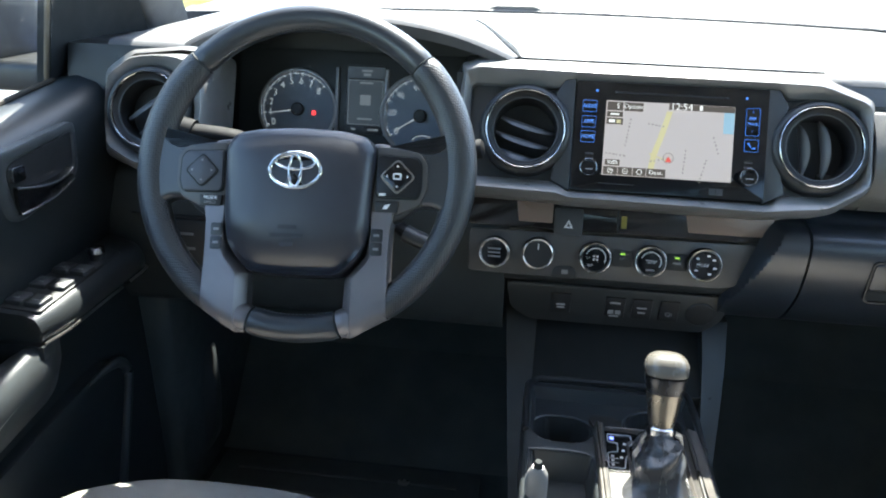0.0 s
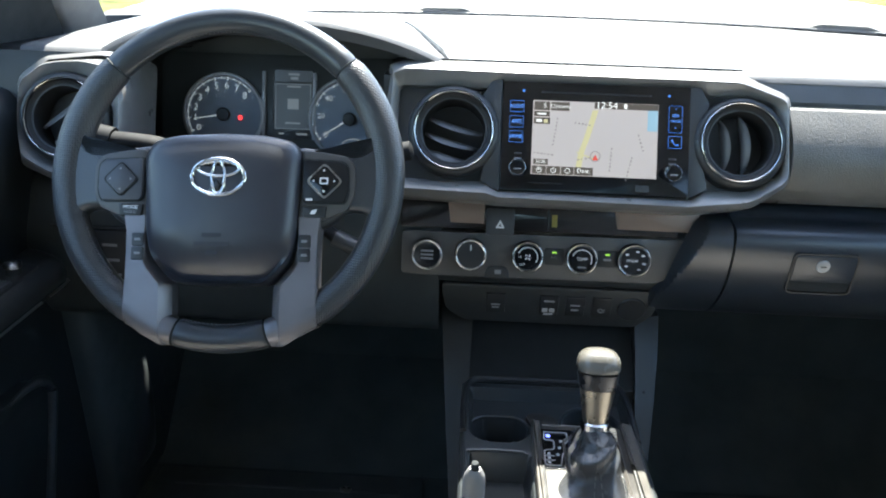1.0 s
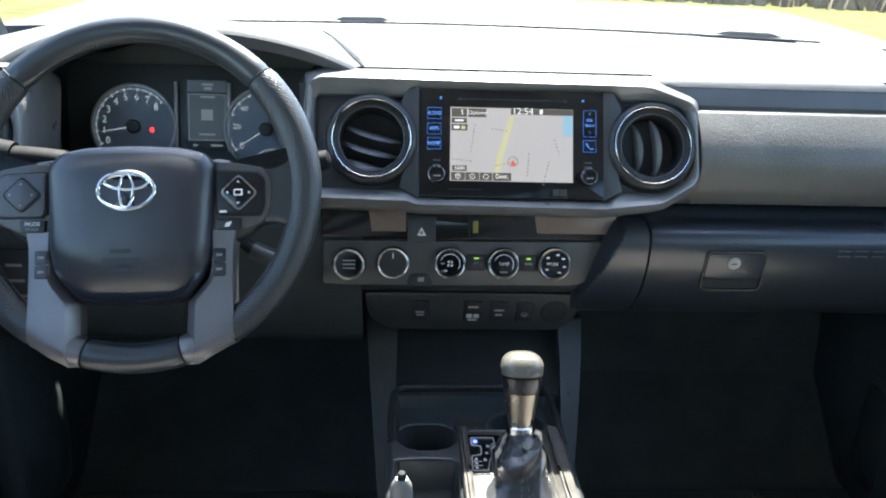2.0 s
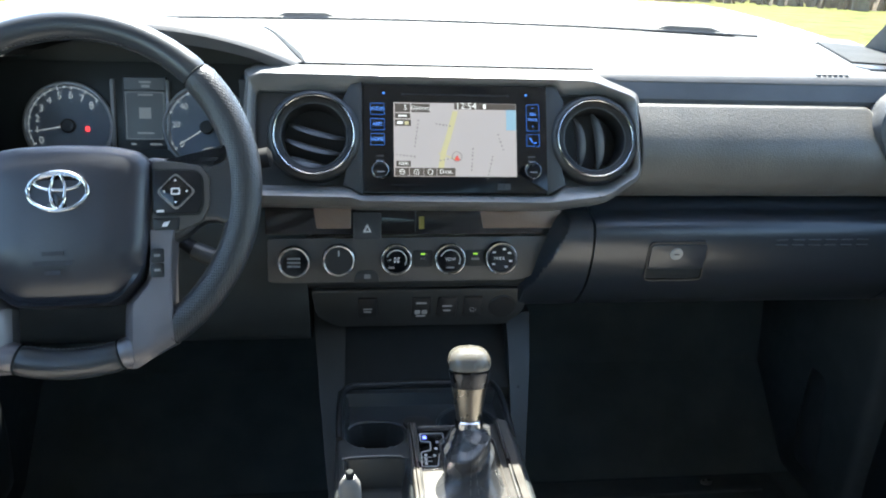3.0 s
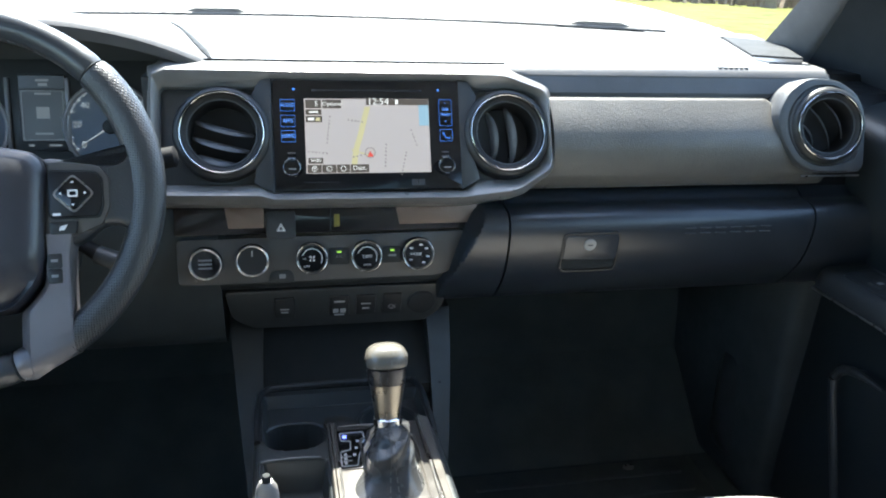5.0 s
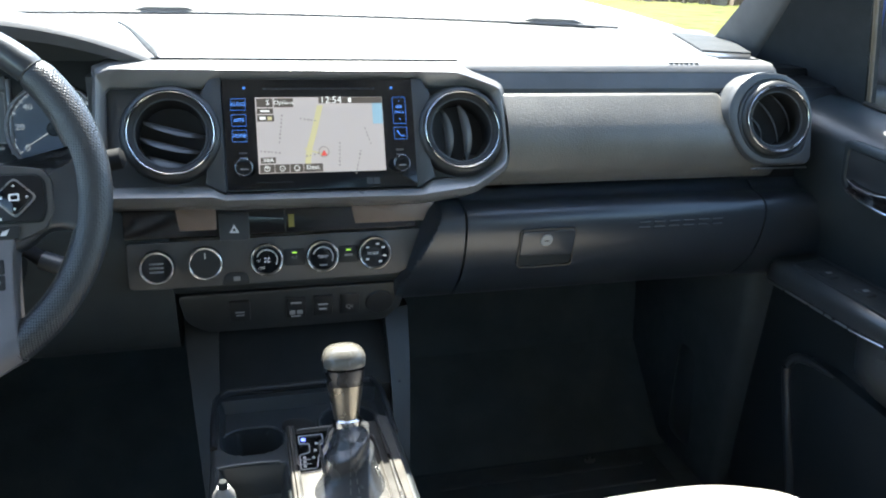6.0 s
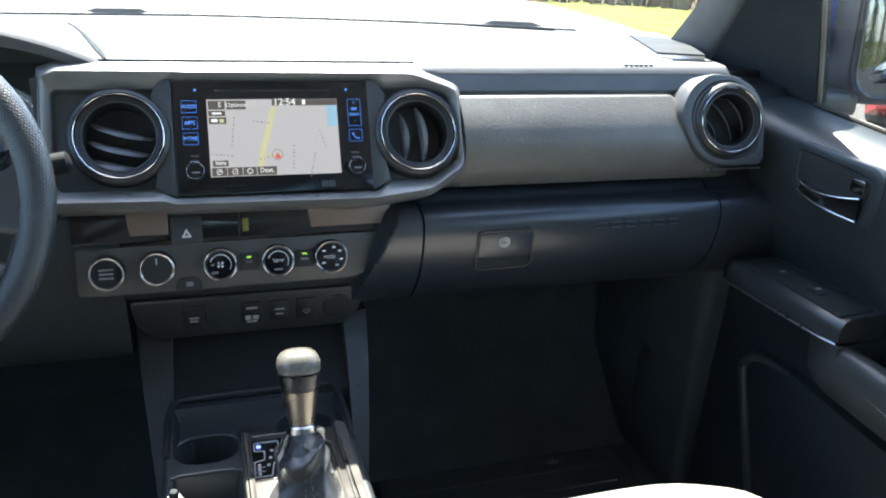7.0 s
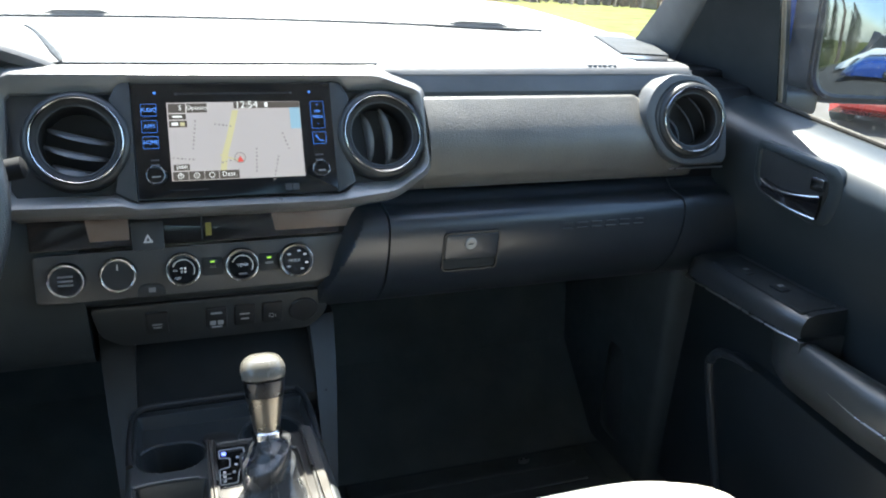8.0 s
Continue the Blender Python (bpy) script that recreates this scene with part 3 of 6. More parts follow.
trim_loop = [(p.x, p.y) for p in (Vector((a[0], a[1])) for a in trim)] + [(0.09, 0.65), (0.09, 0.72)]
part("passenger_trim", loft([[Vector((0.236 + (trim_end(z) - 0.236) * t, y + 0.004 * max(0.0, t - 0.985) / 0.015, z)) for y, z in trim_loop] for t in span(0, 0.96, 12) + [0.975, 0.985, 0.993, 1.0]]), M_GREYP, dash, "light-catching grained grey trim panel")
part("trim_tail", along_x([(0.055, 0.668), (-0.016, 0.664), (-0.0155, 0.655), (-0.0125, 0.648), (-0.007, 0.641), (-0.001, 0.635), (0.012, 0.6255), (0.055, 0.620)], [(x, None) for x in span(0.186, 0.236, 4)]), M_GREYP, dash, smooth=60)
part("trim_lip", sweep([(x, -0.0165, 0.6445 + 0.003 * (0.69 - x)) for x in span(0.60, 0.692, 10)], 0.0014, 6), M_SATIN, dash, "thin bright lower edge")
lower = [tuple(p) for p in spline([(0.06, 0.625), (0.026, 0.622), (0.014, 0.6165), (0.004, 0.6090), (-0.010, 0.6070), (-0.0230, 0.6035), (-0.0315, 0.5975), (-0.0360, 0.5885), (-0.0370, 0.5725), (-0.0335, 0.5485), (-0.023, 0.519), (-0.003, 0.491), (0.024, 0.466), (0.060, 0.452), (0.10, 0.447)], 4)]
lower = [(p[0], p[1]) for p in lower] + [(0.13, 0.50), (0.13, 0.60)]


def side_edge(z):
    """How far the side panel reaches towards the slanting end of the climate fascia, by height."""
    return min(0.152, max(0.098, 0.104 + 0.5 * (z - 0.515)))


part("center_side_panel", along_x(lower, [(x, lambda y, z, x=x: (y + 0.046 * min(1.0, max(0.0, side_edge(z) - x) / 0.012), z)) for x in span(0.095, 0.1775, 28)]), M_DARK, dash)
glove = part("glove_box_door", along_x(lower, [(x, None) for x in span(0.1805, 0.6215, 14)]), M_DARK, dash)
part("end_panel", along_x(lower, [(x, None) for x in span(0.6245, 0.76, 5)]), M_DARK, dash)
knee = [(0.05, 0.622), (0.02, 0.615), (0.005, 0.59), (0.0, 0.54), (0.01, 0.47), (0.03, 0.42), (0.06, 0.40), (0.12, 0.40), (0.12, 0.62)]
knee_panel = part("knee_panel", along_x([(p[0], p[1]) for p in spline(knee[:7], 4)] + knee[7:], [(x, None) for x in span(-0.76, -0.185, 10)]), M_KNEE, dash)
part("knee_seam", box(-0.70, -0.54, -0.0035, 0.02, 0.556, 0.5585), M_BLACK, knee_panel)
part("switch_bank", prism(rrect(0.075, 0.085, 0.006), -0.01, 0.003, 0.002, tilted((-0.622, 0.0, 0.512), -4)), M_BLACK, knee_panel)
for k in range(3):
    plate(-0.010, 0.010, 0.020 - 0.022 * k, 0.024 - 0.022 * k, 0.0036, tilted((-0.622, 0.0, 0.512), -4), M_DIM, knee_panel, "switch_mark")

# gauge recess: back wall, side walls and floor
arch = [(-0.64, 0.56), (-0.250, 0.56), (-0.250, 0.762)] + [(WHEEL_X + 0.165 * q, 0.764 + 0.034 * (1 - abs(q) ** 2.4)) for q in span(0.95, -0.95, 21)] + [(-0.64, 0.762)]
part("gauge_recess", loft([[Vector((x, y, z)) for x, z in arch] for y in (0.195, 0.212)]), M_LOWER, dash)
part("recess_side", box(-0.262, -0.250, 0.03, 0.20, 0.60, 0.765), M_PLATE, dash)
part("recess_side", box(-0.640, -0.628, 0.03, 0.20, 0.60, 0.765), M_PLATE, dash)
part("recess_floor", loft([[Vector((x, y, z)) for y, z in ((0.02, 0.605), (0.19, 0.625), (0.19, 0.61), (0.02, 0.59))] for x in (-0.64, -0.250)]), M_PLATE, dash)

# glove box latch, lock and embossed mark
LATCH = tilted((0.2920, -0.0335, 0.5505), -9)
latch = part("latch", surround(rrect(0.080, 0.058, 0.007), rrect(0.076, 0.054, 0.006), (0, 0), [(0, -0.008), (0, 0.0025), (1, 0.0025), (1, -0.008)], LATCH, 120), M_BLACK, glove)
part("pull", prism(rrect(0.0752, 0.037, 0.005, 0, 0.0078), -0.006, 0.004, 0.0015, LATCH), M_DARK, latch)
part("pull_recess", prism(rrect(0.0752, 0.0150, 0.004, 0, -0.0190), -0.008, 0.0005, 0.0005, LATCH), M_VOID, latch)
LOCK = LATCH @ Matrix.Translation((-0.003, 0.0130, 0.004))
part("lock", lathe([(0.0085, -0.002), (0.0085, 0.0012), (0.0075, 0.0020), (0.005, 0.0014)], LOCK, 28), M_LOCK, latch, "round metal lock")
plate(-0.0035, 0.0035, -0.0008, 0.0008, 0.0024, LOCK, M_BLACK, latch, "keyhole")
for k in range(6):
    for dy in (-0.0036, 0.0036):
        part("embossed_mark", prism(rrect(0.0165, 0.0022, 0.0008, 0.4320 + 0.0226 * k, dy), -0.004, 0.0050, 0.0008, tilted((0, -0.0340, 0.5763), 3)), M_PLATE, glove)

# speaker and raised mark on the pad
part("speaker_grille", sheet(lambda u, v: ((0.620 + 0.068 * u) * (1 - v) + (0.726 + 0.064 * u) * v, (0.178 - 0.030 * u) * (1 - v) + (0.452 - 0.080 * u) * v, pad_z(0.178 + 0.27 * v) + 0.0035), span(0, 1, 4), span(0, 1, 6), 0.006), M_GRILLE, dash, "flat grey speaker grille")
part("speaker_slot", prism(rounded([(0.606, 0.112), (0.655, 0.104), (0.668, 0.121), (0.688, 0.147), (0.620, 0.177), (0.604, 0.143)], 0.004), pad_z(0.14) - 0.004, pad_z(0.14) + 0.0016, 0.0005), M_PADBLACK, dash, "dark slot in front of the speaker grille")
part("speaker_lip", sweep([(0.600, 0.104, pad_z(0.10) + 0.001), (0.628, 0.099, pad_z(0.10) + 0.001), (0.662, 0.092, pad_z(0.09) + 0.001)], 0.0012, 6), M_PLATE, dash)
part("pad_seam", sweep([(0.566, 0.108, pad_z(0.108) + 0.0002), (0.640, 0.277, pad_z(0.277) + 0.0002), (0.709, 0.435, pad_z(0.435) + 0.0002)], 0.0011, 6), M_PLATE, dash)
for k in range(6):
    part("raised_mark", box(0.490 + 0.0080 * k, 0.4955 + 0.0080 * k, 0.052, 0.061, 0.779, 0.7826, 0.0004), M_PAD, dash)

for s in (-1, 1):
    part("end_filler", box(min(s * 0.665, s * 0.80), max(s * 0.665, s * 0.80), 0.14, 0.64, 0.705, 0.764, 0.004), M_PADBLACK, dash)

# ---- middle bezel ----
bezel_in = [(0.0, -0.0690), (0.1145, -0.0690), (0.136, -0.0570), (0.195, -0.0545), (0.222, -0.036), (0.2265, 0.0), (0.2255, 0.046), (0.208, 0.062), (0.17, 0.0685), (0.0, 0.0705),
            (-0.114, 0.0705), (-0.232, 0.0685), (-0.2420, 0.058), (-0.2440, -0.046), (-0.236, -0.0565), (-0.136, -0.0570), (-0.1145, -0.0690)]
rim_back = [(-0.2560, 0.0880), (-0.2391, 0.0945), (-0.125, 0.0950), (-0.114, 0.0950), (0.127, 0.0940), (0.138, 0.0938), (0.184, 0.0915), (0.2400, 0.0655), (0.2400, -0.0420), (0.194, -0.0750), (0.1306, -0.0830), (0.118, -0.0835), (-0.1156, -0.0815), (-0.130, -0.0800), (-0.245, -0.0775), (-0.2590, -0.0600)]
rim_outer = [(-0.2570, 0.0880, -0.012), (-0.2391, 0.0961, -0.0165), (-0.125, 0.0970, -0.0165), (-0.114, 0.0968, -0.0165), (0.127, 0.0957, -0.0165), (0.138, 0.0955, -0.0165), (0.184, 0.0934, -0.0165), (0.2413, 0.0661, -0.010),
             (0.2420, -0.0429, -0.006), (0.1944, -0.0763, -0.008), (0.1306, -0.0838, -0.010), (0.118, -0.0845, -0.010), (-0.1156, -0.0825, -0.010), (-0.130, -0.0809, -0.010), (-0.246, -0.0783, -0.010), (-0.2600, -0.0600, -0.012)]
rim_crease = [(-0.2500, 0.0717, 0.010), (-0.2343, 0.0771, 0.012), (-0.125, 0.0767, 0.012), (-0.1148, 0.0764, 0.012), (0.1195, 0.0754, 0.012), (0.1303, 0.0752, 0.012), (0.1732, 0.0745, 0.012), (0.2298, 0.0543, 0.012),
              (0.2324, -0.0428, 0.012), (0.1854, -0.0711, 0.0135), (0.1247, -0.0780, 0.0135), (0.1125, -0.0790, 0.0135), (-0.1155, -0.0770, 0.0135), (-0.1295, -0.0728, 0.0135), (-0.240, -0.0704, 0.0135), (-0.2530, -0.0560, 0.010)]
rim_inner = [(-0.2423, 0.0543, -0.002), (-0.2376, 0.0592, -0.002), (-0.1336, 0.0592, -0.002), (-0.117, 0.0688, -0.002), (0.1228, 0.0698, -0.002), (0.1386, 0.0603, -0.002), (0.1888, 0.0614, -0.002), (0.2209, 0.0525, -0.001),
             (0.2270, -0.0334, -0.001), (0.1939, -0.0551, -0.004), (0.1351, -0.0561, -0.004), (0.1223, -0.0672, -0.004), (-0.116, -0.0655, -0.004), (-0.1301, -0.0567, -0.004), (-0.237, -0.0558, -0.004), (-0.2430, -0.0470, -0.003)]
bezel = part("display_bezel", faceted([softened(r, (6, 7, 8, 9), 0.010) for r in ([(x, y, -0.055) for x, y in rim_back], rim_outer, rim_crease, rim_inner, [(x, y, -0.03) for x, y, z in rim_inner])], FACE), M_TRIM, dash, "satin grey surround with chamfered corners", 30)
part("bezel_gap", sweep([FACE @ Vector((x, 0.0985, -0.0185)) for x in span(-0.235, 0.184, 40)], 0.0016, 6), M_SAIL, dash)
part("bezel_backplate", prism(resampled(bezel_in, (0, 0), 120), -0.062, -0.048, 0, FACE), M_VOID, dash)
face_r = [(0.112, -0.0695), (0.136, -0.0580), (0.196, -0.0555), (0.223, -0.036), (0.2275, 0.0), (0.2265, 0.046), (0.209, 0.063), (0.17, 0.0695), (0.112, 0.0710)]
face_l = [(-0.112, 0.0710), (-0.233, 0.0695), (-0.2430, 0.058), (-0.2450, -0.046), (-0.237, -0.0575), (-0.136, -0.0580), (-0.112, -0.0695)]
for pts, vx, vy in ((face_r, 0.1760, 0.0025), (face_l, -0.1723, 0.0038)):
    hole = [(vx + 0.047 * math.cos(a), vy + 0.047 * math.sin(a)) for a in span(0, 2 * math.pi, 61)[:-1]]
    part("vent_plate", surround(pts, hole, (vx, vy), [(0, -0.03), (0, -0.012), (0.98, -0.010), (1, -0.012), (1, -0.03)], FACE, 160), M_PLATE, dash)
for s in (-1, 1):
    cheek = [(s * 0.114, -0.069), (s * 0.138, -0.056), (s * 0.128, 0.0), (s * 0.138, 0.050), (s * 0.128, 0.069), (s * 0.114, 0.0705)]
    part("display_cheek", prism(cheek if s > 0 else cheek[::-1], -0.012, 0.004, 0.003, FACE), M_PLATE, dash)

# vent pods at the ends
POD_L, POD_R = tilted((-0.648, -0.017, 0.704), 20), tilted((0.624, -0.013, 0.713), 16, 0)
pod_out = [(-0.062, 0.050), (-0.036, 0.076), (0.030, 0.084), (0.073, 0.082), (0.073, -0.066), (0.03, -0.080), (-0.016, -0.072), (-0.056, -0.052)]
pod_in = [(0.056 * math.cos(a), 0.056 * math.sin(a)) for a in span(0, 2 * math.pi, 41)[:-1]]
shell = [(x * 1.36 if x < 0 else x, y * 1.09) for x, y in pod_out]
part("pod_shell", surround(rounded(shell, 0.010), [(x * 0.98, y * 0.98) for x, y in pod_out], (0, 0), [(0, -0.09), (0, -0.034), (0.35, -0.022), (1, -0.016), (1, -0.09)], POD_L, 160), M_TRIM, dash)
part("vent_pod", two_way(rounded(pod_out, 0.008), pod_in, (0, 0), [(-0.01, -0.09), (0, -0.040), (0.40, 0.004), (0.5, 0.008), (0.85, 0.002), (1.0, -0.004), (1.0, -0.05)], [(-0.01, -0.09), (0, -0.014), (0.12, 0.004), (0.3, 0.008), (0.85, 0.002), (1.0, -0.004), (1.0, -0.05)], 0.030, 0.065, POD_L, 200), M_TRIM, dash, "satin grey angular surround")
pod_r = [(-0.0700, 0.0290), (-0.0560, 0.0505), (-0.0330, 0.0640), (-0.0190, 0.0662), (0.0173, 0.0637), (0.0491, 0.0445), (0.0616, 0.0176), (0.0616, -0.0553), (0.0548, -0.0632), (-0.0177, -0.0617), (-0.0456, -0.0488), (-0.0663, -0.0194), (-0.0760, 0.0094)]
pod_c = [(-0.001 + 0.0505 * math.cos(a), 0.0005 + 0.0505 * math.sin(a)) for a in span(0, 2 * math.pi, 41)[:-1]]
part("vent_pod", surround(rounded(pod_r, 0.012), pod_c, (0.002, 0.0), [(-0.01, -0.09), (0, -0.012), (0.02, -0.002), (0.10, 0.003), (0.28, 0.0045), (0.62, 0.0045), (0.70, 0.0015), (0.78, 0.0040), (1.0, 0.0040), (1.0, -0.05)], POD_R, 200), M_PODGRAIN, dash, "rounded grained grey surround")
part("end_cap", loft([[Vector((x, y, z)) for y, z in ((0.07, 0.745), (0.035, 0.70), (0.02, 0.62), (0.12, 0.60), (0.20, 0.760))] for x in (0.60, 0.79)]), M_PADBLACK, dash)
part("end_cap", loft([[Vector((x, y, z)) for y, z in ((0.05, 0.775), (0.03, 0.70), (0.02, 0.62), (0.12, 0.60), (0.20, 0.775))] for x in (-0.79, -0.62)]), M_PADBLACK, dash)


def air_vent(m, upright, offsets, label, turn=0.0, r=0.0465, lean=50, half_chord=0.0078, thick=0.0026):
    c = m.translation
    v = thing("air_vent", c, label, "air vent", "round dashboard air vents")
    k = r / 0.0485
    part("outer_ring", ring([(0.0585 * k, -0.02), (0.0585 * k, 0.001), (0.0570 * k, 0.006), (0.0540 * k, 0.0095), (0.0510 * k, 0.0105), (0.0500 * k, 0.0085), (0.0500 * k, -0.02)], m), M_BLACK, v)
    part("chrome_ring", ring([(0.0500 * k, 0.007), (0.0498 * k, 0.0104), (0.0492 * k, 0.0109), (0.0486 * k, 0.0104), (0.0483 * k, 0.0088), (0.0484 * k, 0.006)], m, 80), M_CHROME, v, "thin bright chrome ring")
    part("barrel", lathe([(0.0475 * k, 0.0085), (0.0455 * k, 0.0060), (0.0425 * k, 0.0046), (0.0405 * k, 0.0040), (0.0396 * k, 0.0010), (0.0390 * k, -0.03), (0.001, -0.036)], m, 64, False), M_VANEDARK, v)
    part("inner_ring", ring(circle_profile(0.0412 * k, 0.0038, 0.0012, 8), m, 56), M_PLATE, v)
    for d in offsets:
        ln = math.sqrt(max(1e-6, (0.0385 * k) ** 2 - d * d)) * 0.97
        a = radians(lean)
        rows = []
        for q in span(-1, 1, 17):
            bow = 0.012 * (1 - q * q)
            half = half_chord * math.sqrt(max(0.04, 1 - q * q))
            c2 = Vector((q * ln, d - 0.25 * bow, -0.014 + bow * 0.7))
            along = Vector((0, math.cos(a), -math.sin(a)))
            nrm = Vector((0, math.sin(a), math.cos(a)))
            rows.append([c2 + along * half * w + nrm * (thick * (1 - w * w) - 0.0004) for w in span(-1, 1, 7)] + [c2 + along * half * w - nrm * 0.0008 for w in span(0.9, -0.9, 3)])
        bm = loft(rows)
        bm.transform(m @ Matrix.Rotation(radians((90 if upright else 0) + turn), 4, "Z"))
        part("vane", bm, M_VANE, v, smooth=60)
    return v


air_vent(FACE @ Matrix.Translation((-0.1723, 0.0038, 0.0)), False, (0.0085, -0.0110, -0.0300), "round black air vent with slanting vanes and chrome ring", -15, 0.0470, 52)
air_vent(FACE @ Matrix.Translation((0.1760, 0.0025, 0.0)), True, (0.0180, -0.0060), "round black air vent with two upright vanes and chrome ring", 5, 0.0470, 58)
air_vent(POD_L @ Matrix.Translation((0, 0, 0.002)), False, (0.012, -0.012), "round black air vent in a grey pod behind the steering wheel", 38)
air_vent(POD_R @ Matrix.Translation((-0.0015, 0.0005, 0.006)) @ Matrix.Rotation(radians(-7), 4, "Y"), True, (0.026, 0.004, -0.018), "round black air vent with curved upright vanes beside the passenger door", 28, 0.0436, 123, 0.0080, 0.0012)

# ---- display unit ----
unit = thing("display_unit", FACE @ Vector((0.003, -0.067, 0)), "gloss black touchscreen unit with a lit street map and blue buttons", "car display")
part("body", prism(rrect(0.233, 0.1350, 0.003, 0.003, 0.0010), -0.02, 0.003, 0.0012, FACE), M_GLOSS, unit)
SU, SV = 0.000706, 0.000709


def at35(x, y):
    """Plan numbers of the face from the drawing grid of the unit."""
    return ((x - 782) * SU, (250.5 - y) * SV)


def scr(x0, y0, x1, y1, z, mat_, nm, parent, r=0.0, label=""):
    (a, b), (c, d) = at35(x0, y1), at35(x1, y0)
    return plate(a, c, b, d, z, FACE, mat_, parent, nm, 0.0003, r, label)


def say(text, x, y, px, mat_, parent, z=0.0042, align="CENTER"):
    u, v = at35(x, y)
    return words(text, px * SU, FACE @ Matrix.Translation((u, v, z)), mat_, parent, align, 0.00005)


screen = scr(674, 186, 890, 315, 0.0034, M_MAP, "screen", unit, 0, "lit screen with a pale street map")
road = spline([(782, 200, 0), (776, 222, 0), (768, 250, 0), (760, 275, 0), (756, 300, 0)], 6)
bmr = loft([[FACE @ Vector((*at35(p.x - 5, p.y), 0.0036)), FACE @ Vector((*at35(p.x + 5, p.y), 0.0036)), FACE @ Vector((*at35(p.x + 5, p.y), 0.0034)), FACE @ Vector((*at35(p.x - 5, p.y), 0.0034))] for p in road])
part("map_road", bmr, M_ROAD, screen)
bmr = loft([[FACE @ Vector((*at35(p[0], p[1] - 1.4), 0.0036)), FACE @ Vector((*at35(p[0], p[1] + 1.4), 0.0036)), FACE @ Vector((*at35(p[0], p[1] + 1.4), 0.0034)), FACE @ Vector((*at35(p[0], p[1] - 1.4), 0.0034))] for p in ((752, 274), (762, 278), (780, 284), (786, 283))])
part("map_street", bmr, M_ROAD, screen)
scr(872, 197, 889.5, 233, 0.0036, M_WATER, "map_water", screen)
scr(780, 186.5, 889.5, 197, 0.0038, M_BAR, "clock_bar", screen)
say("12:54", 801, 191.5, 17, M_SCRWHITE, screen)
scr(831, 187.5, 836, 195.5, 0.0041, M_SCRWHITE, "status_mark", screen)
for x0, y0, x1, y1, tx, sz in ((676, 188, 703, 203, "S", 12), (705, 188, 737, 203, "Options", 10)):
    scr(x0, y0, x1, y1, 0.0038, M_BAR, "screen_button", screen, 0.0006)
    say(tx, (x0 + x1) / 2 + (5 if tx == "S" else 0), (y0 + y1) / 2, sz, M_SCRWHITE, screen)
scr(676, 205, 703, 214, 0.0038, M_BAR, "screen_button", screen)
scr(682, 208, 697, 211, 0.0041, M_SCRWHITE, "screen_mark", screen)
scr(676, 216, 704, 227, 0.0038, M_BAR, "screen_button", screen)
scr(680, 219, 690, 224, 0.0041, M_SCRWHITE, "screen_mark", screen)
scr(693, 219, 700, 225, 0.0041, M_ROAD, "screen_mark", screen)
scr(678, 288, 703, 298, 0.0038, M_BAR, "screen_button", screen)
say("300ft", 690.5, 293, 9, M_SCRWHITE, screen)
for x0, x1 in ((676, 700), (701, 725), (726, 748), (749, 781)):
    scr(x0, 300, x1, 314, 0.0038, M_BAR, "screen_button", screen, 0.0006)
for x in (688, 713, 737):
    u, v = at35(x, 307)
    part("screen_ring", ring(circle_profile(0.0030, 0, 0.00035, 6), FACE @ Matrix.Translation((u, v, 0.0040)), 20), M_SCRWHITE, screen)
say("+", 688, 306.5, 10, M_SCRWHITE, screen)
say("-", 713, 306.5, 10, M_SCRWHITE, screen)
say("Dest.", 765, 306.5, 11, M_SCRWHITE, screen)
u, v = at35(784, 280)
part("position_ring", ring(circle_profile(0.0060, 0, 0.0005, 6), FACE @ Matrix.Translation((u, v, 0.0040)), 28), M_MAPTEXT, screen)
part("position_mark", prism([at35(779, 287), at35(790, 287), at35(784, 277)][::-1], 0.0036, 0.0040, 0, FACE), glowing("map_marker", (0.75, 0.10, 0.08), 0.12), screen)
for x, y, ln, ang in ((714, 238, 52, 82), (762, 225, 30, -8), (696, 279, 36, -6), (770, 284, 34, 12), (811, 283, 44, 86), (843, 297, 46, 76), (861, 252, 34, 108)):
    m = FACE @ Matrix.Translation((*at35(x, y), 0.0036)) @ Matrix.Rotation(radians(ang), 4, "Z")
    nb = max(3, int(ln / 6))
    bm = bmesh.new()
    for k in range(nb):
        w = 3.6 * (0.6 + 0.4 * ((k * 7 + int(x)) % 3) / 2)
        x0 = (-ln / 2 + k * ln / nb) * SU
        prism([(x0, -1.3 * SU), (x0 + w * SU, -1.3 * SU), (x0 + w * SU, 1.3 * SU), (x0, 1.3 * SU)], -0.0002, 0.0001, 0, None, bm=bm)
    bm.transform(m)
    part("street_name_bar", bm, M_MAPTEXT, screen)


def key(x0, y0, x1, y1, lines, size, nm="button"):
    (a, b), (c, d) = at35(x0, y1), at35(x1, y0)
    w, h, cx, cy = c - a, d - b, (a + c) / 2, (b + d) / 2
    k = part(nm, prism(rrect(w, h, 0.0008, cx, cy), 0.001, 0.0042, 0.0006, FACE), M_GLOSS, unit)
    part("backlit_outline", surround(rrect(w, h, 0.0008, cx, cy), rrect(w - 0.0007, h - 0.0007, 0.0007, cx, cy), (cx, cy), [(0, 0.0040), (0, 0.0045), (1, 0.0045), (1, 0.0040)], FACE, 60), M_BTNBLUE, k)
    for tx, yy in lines:
        u, v = at35((x0 + x1) / 2, yy)
        words(tx, size * SU, FACE @ Matrix.Translation((u, v, 0.0045)) @ Matrix.Diagonal((1, 1.25, 1, 1)), M_KEYTEXT, k, "CENTER", 0.00005)
    return k


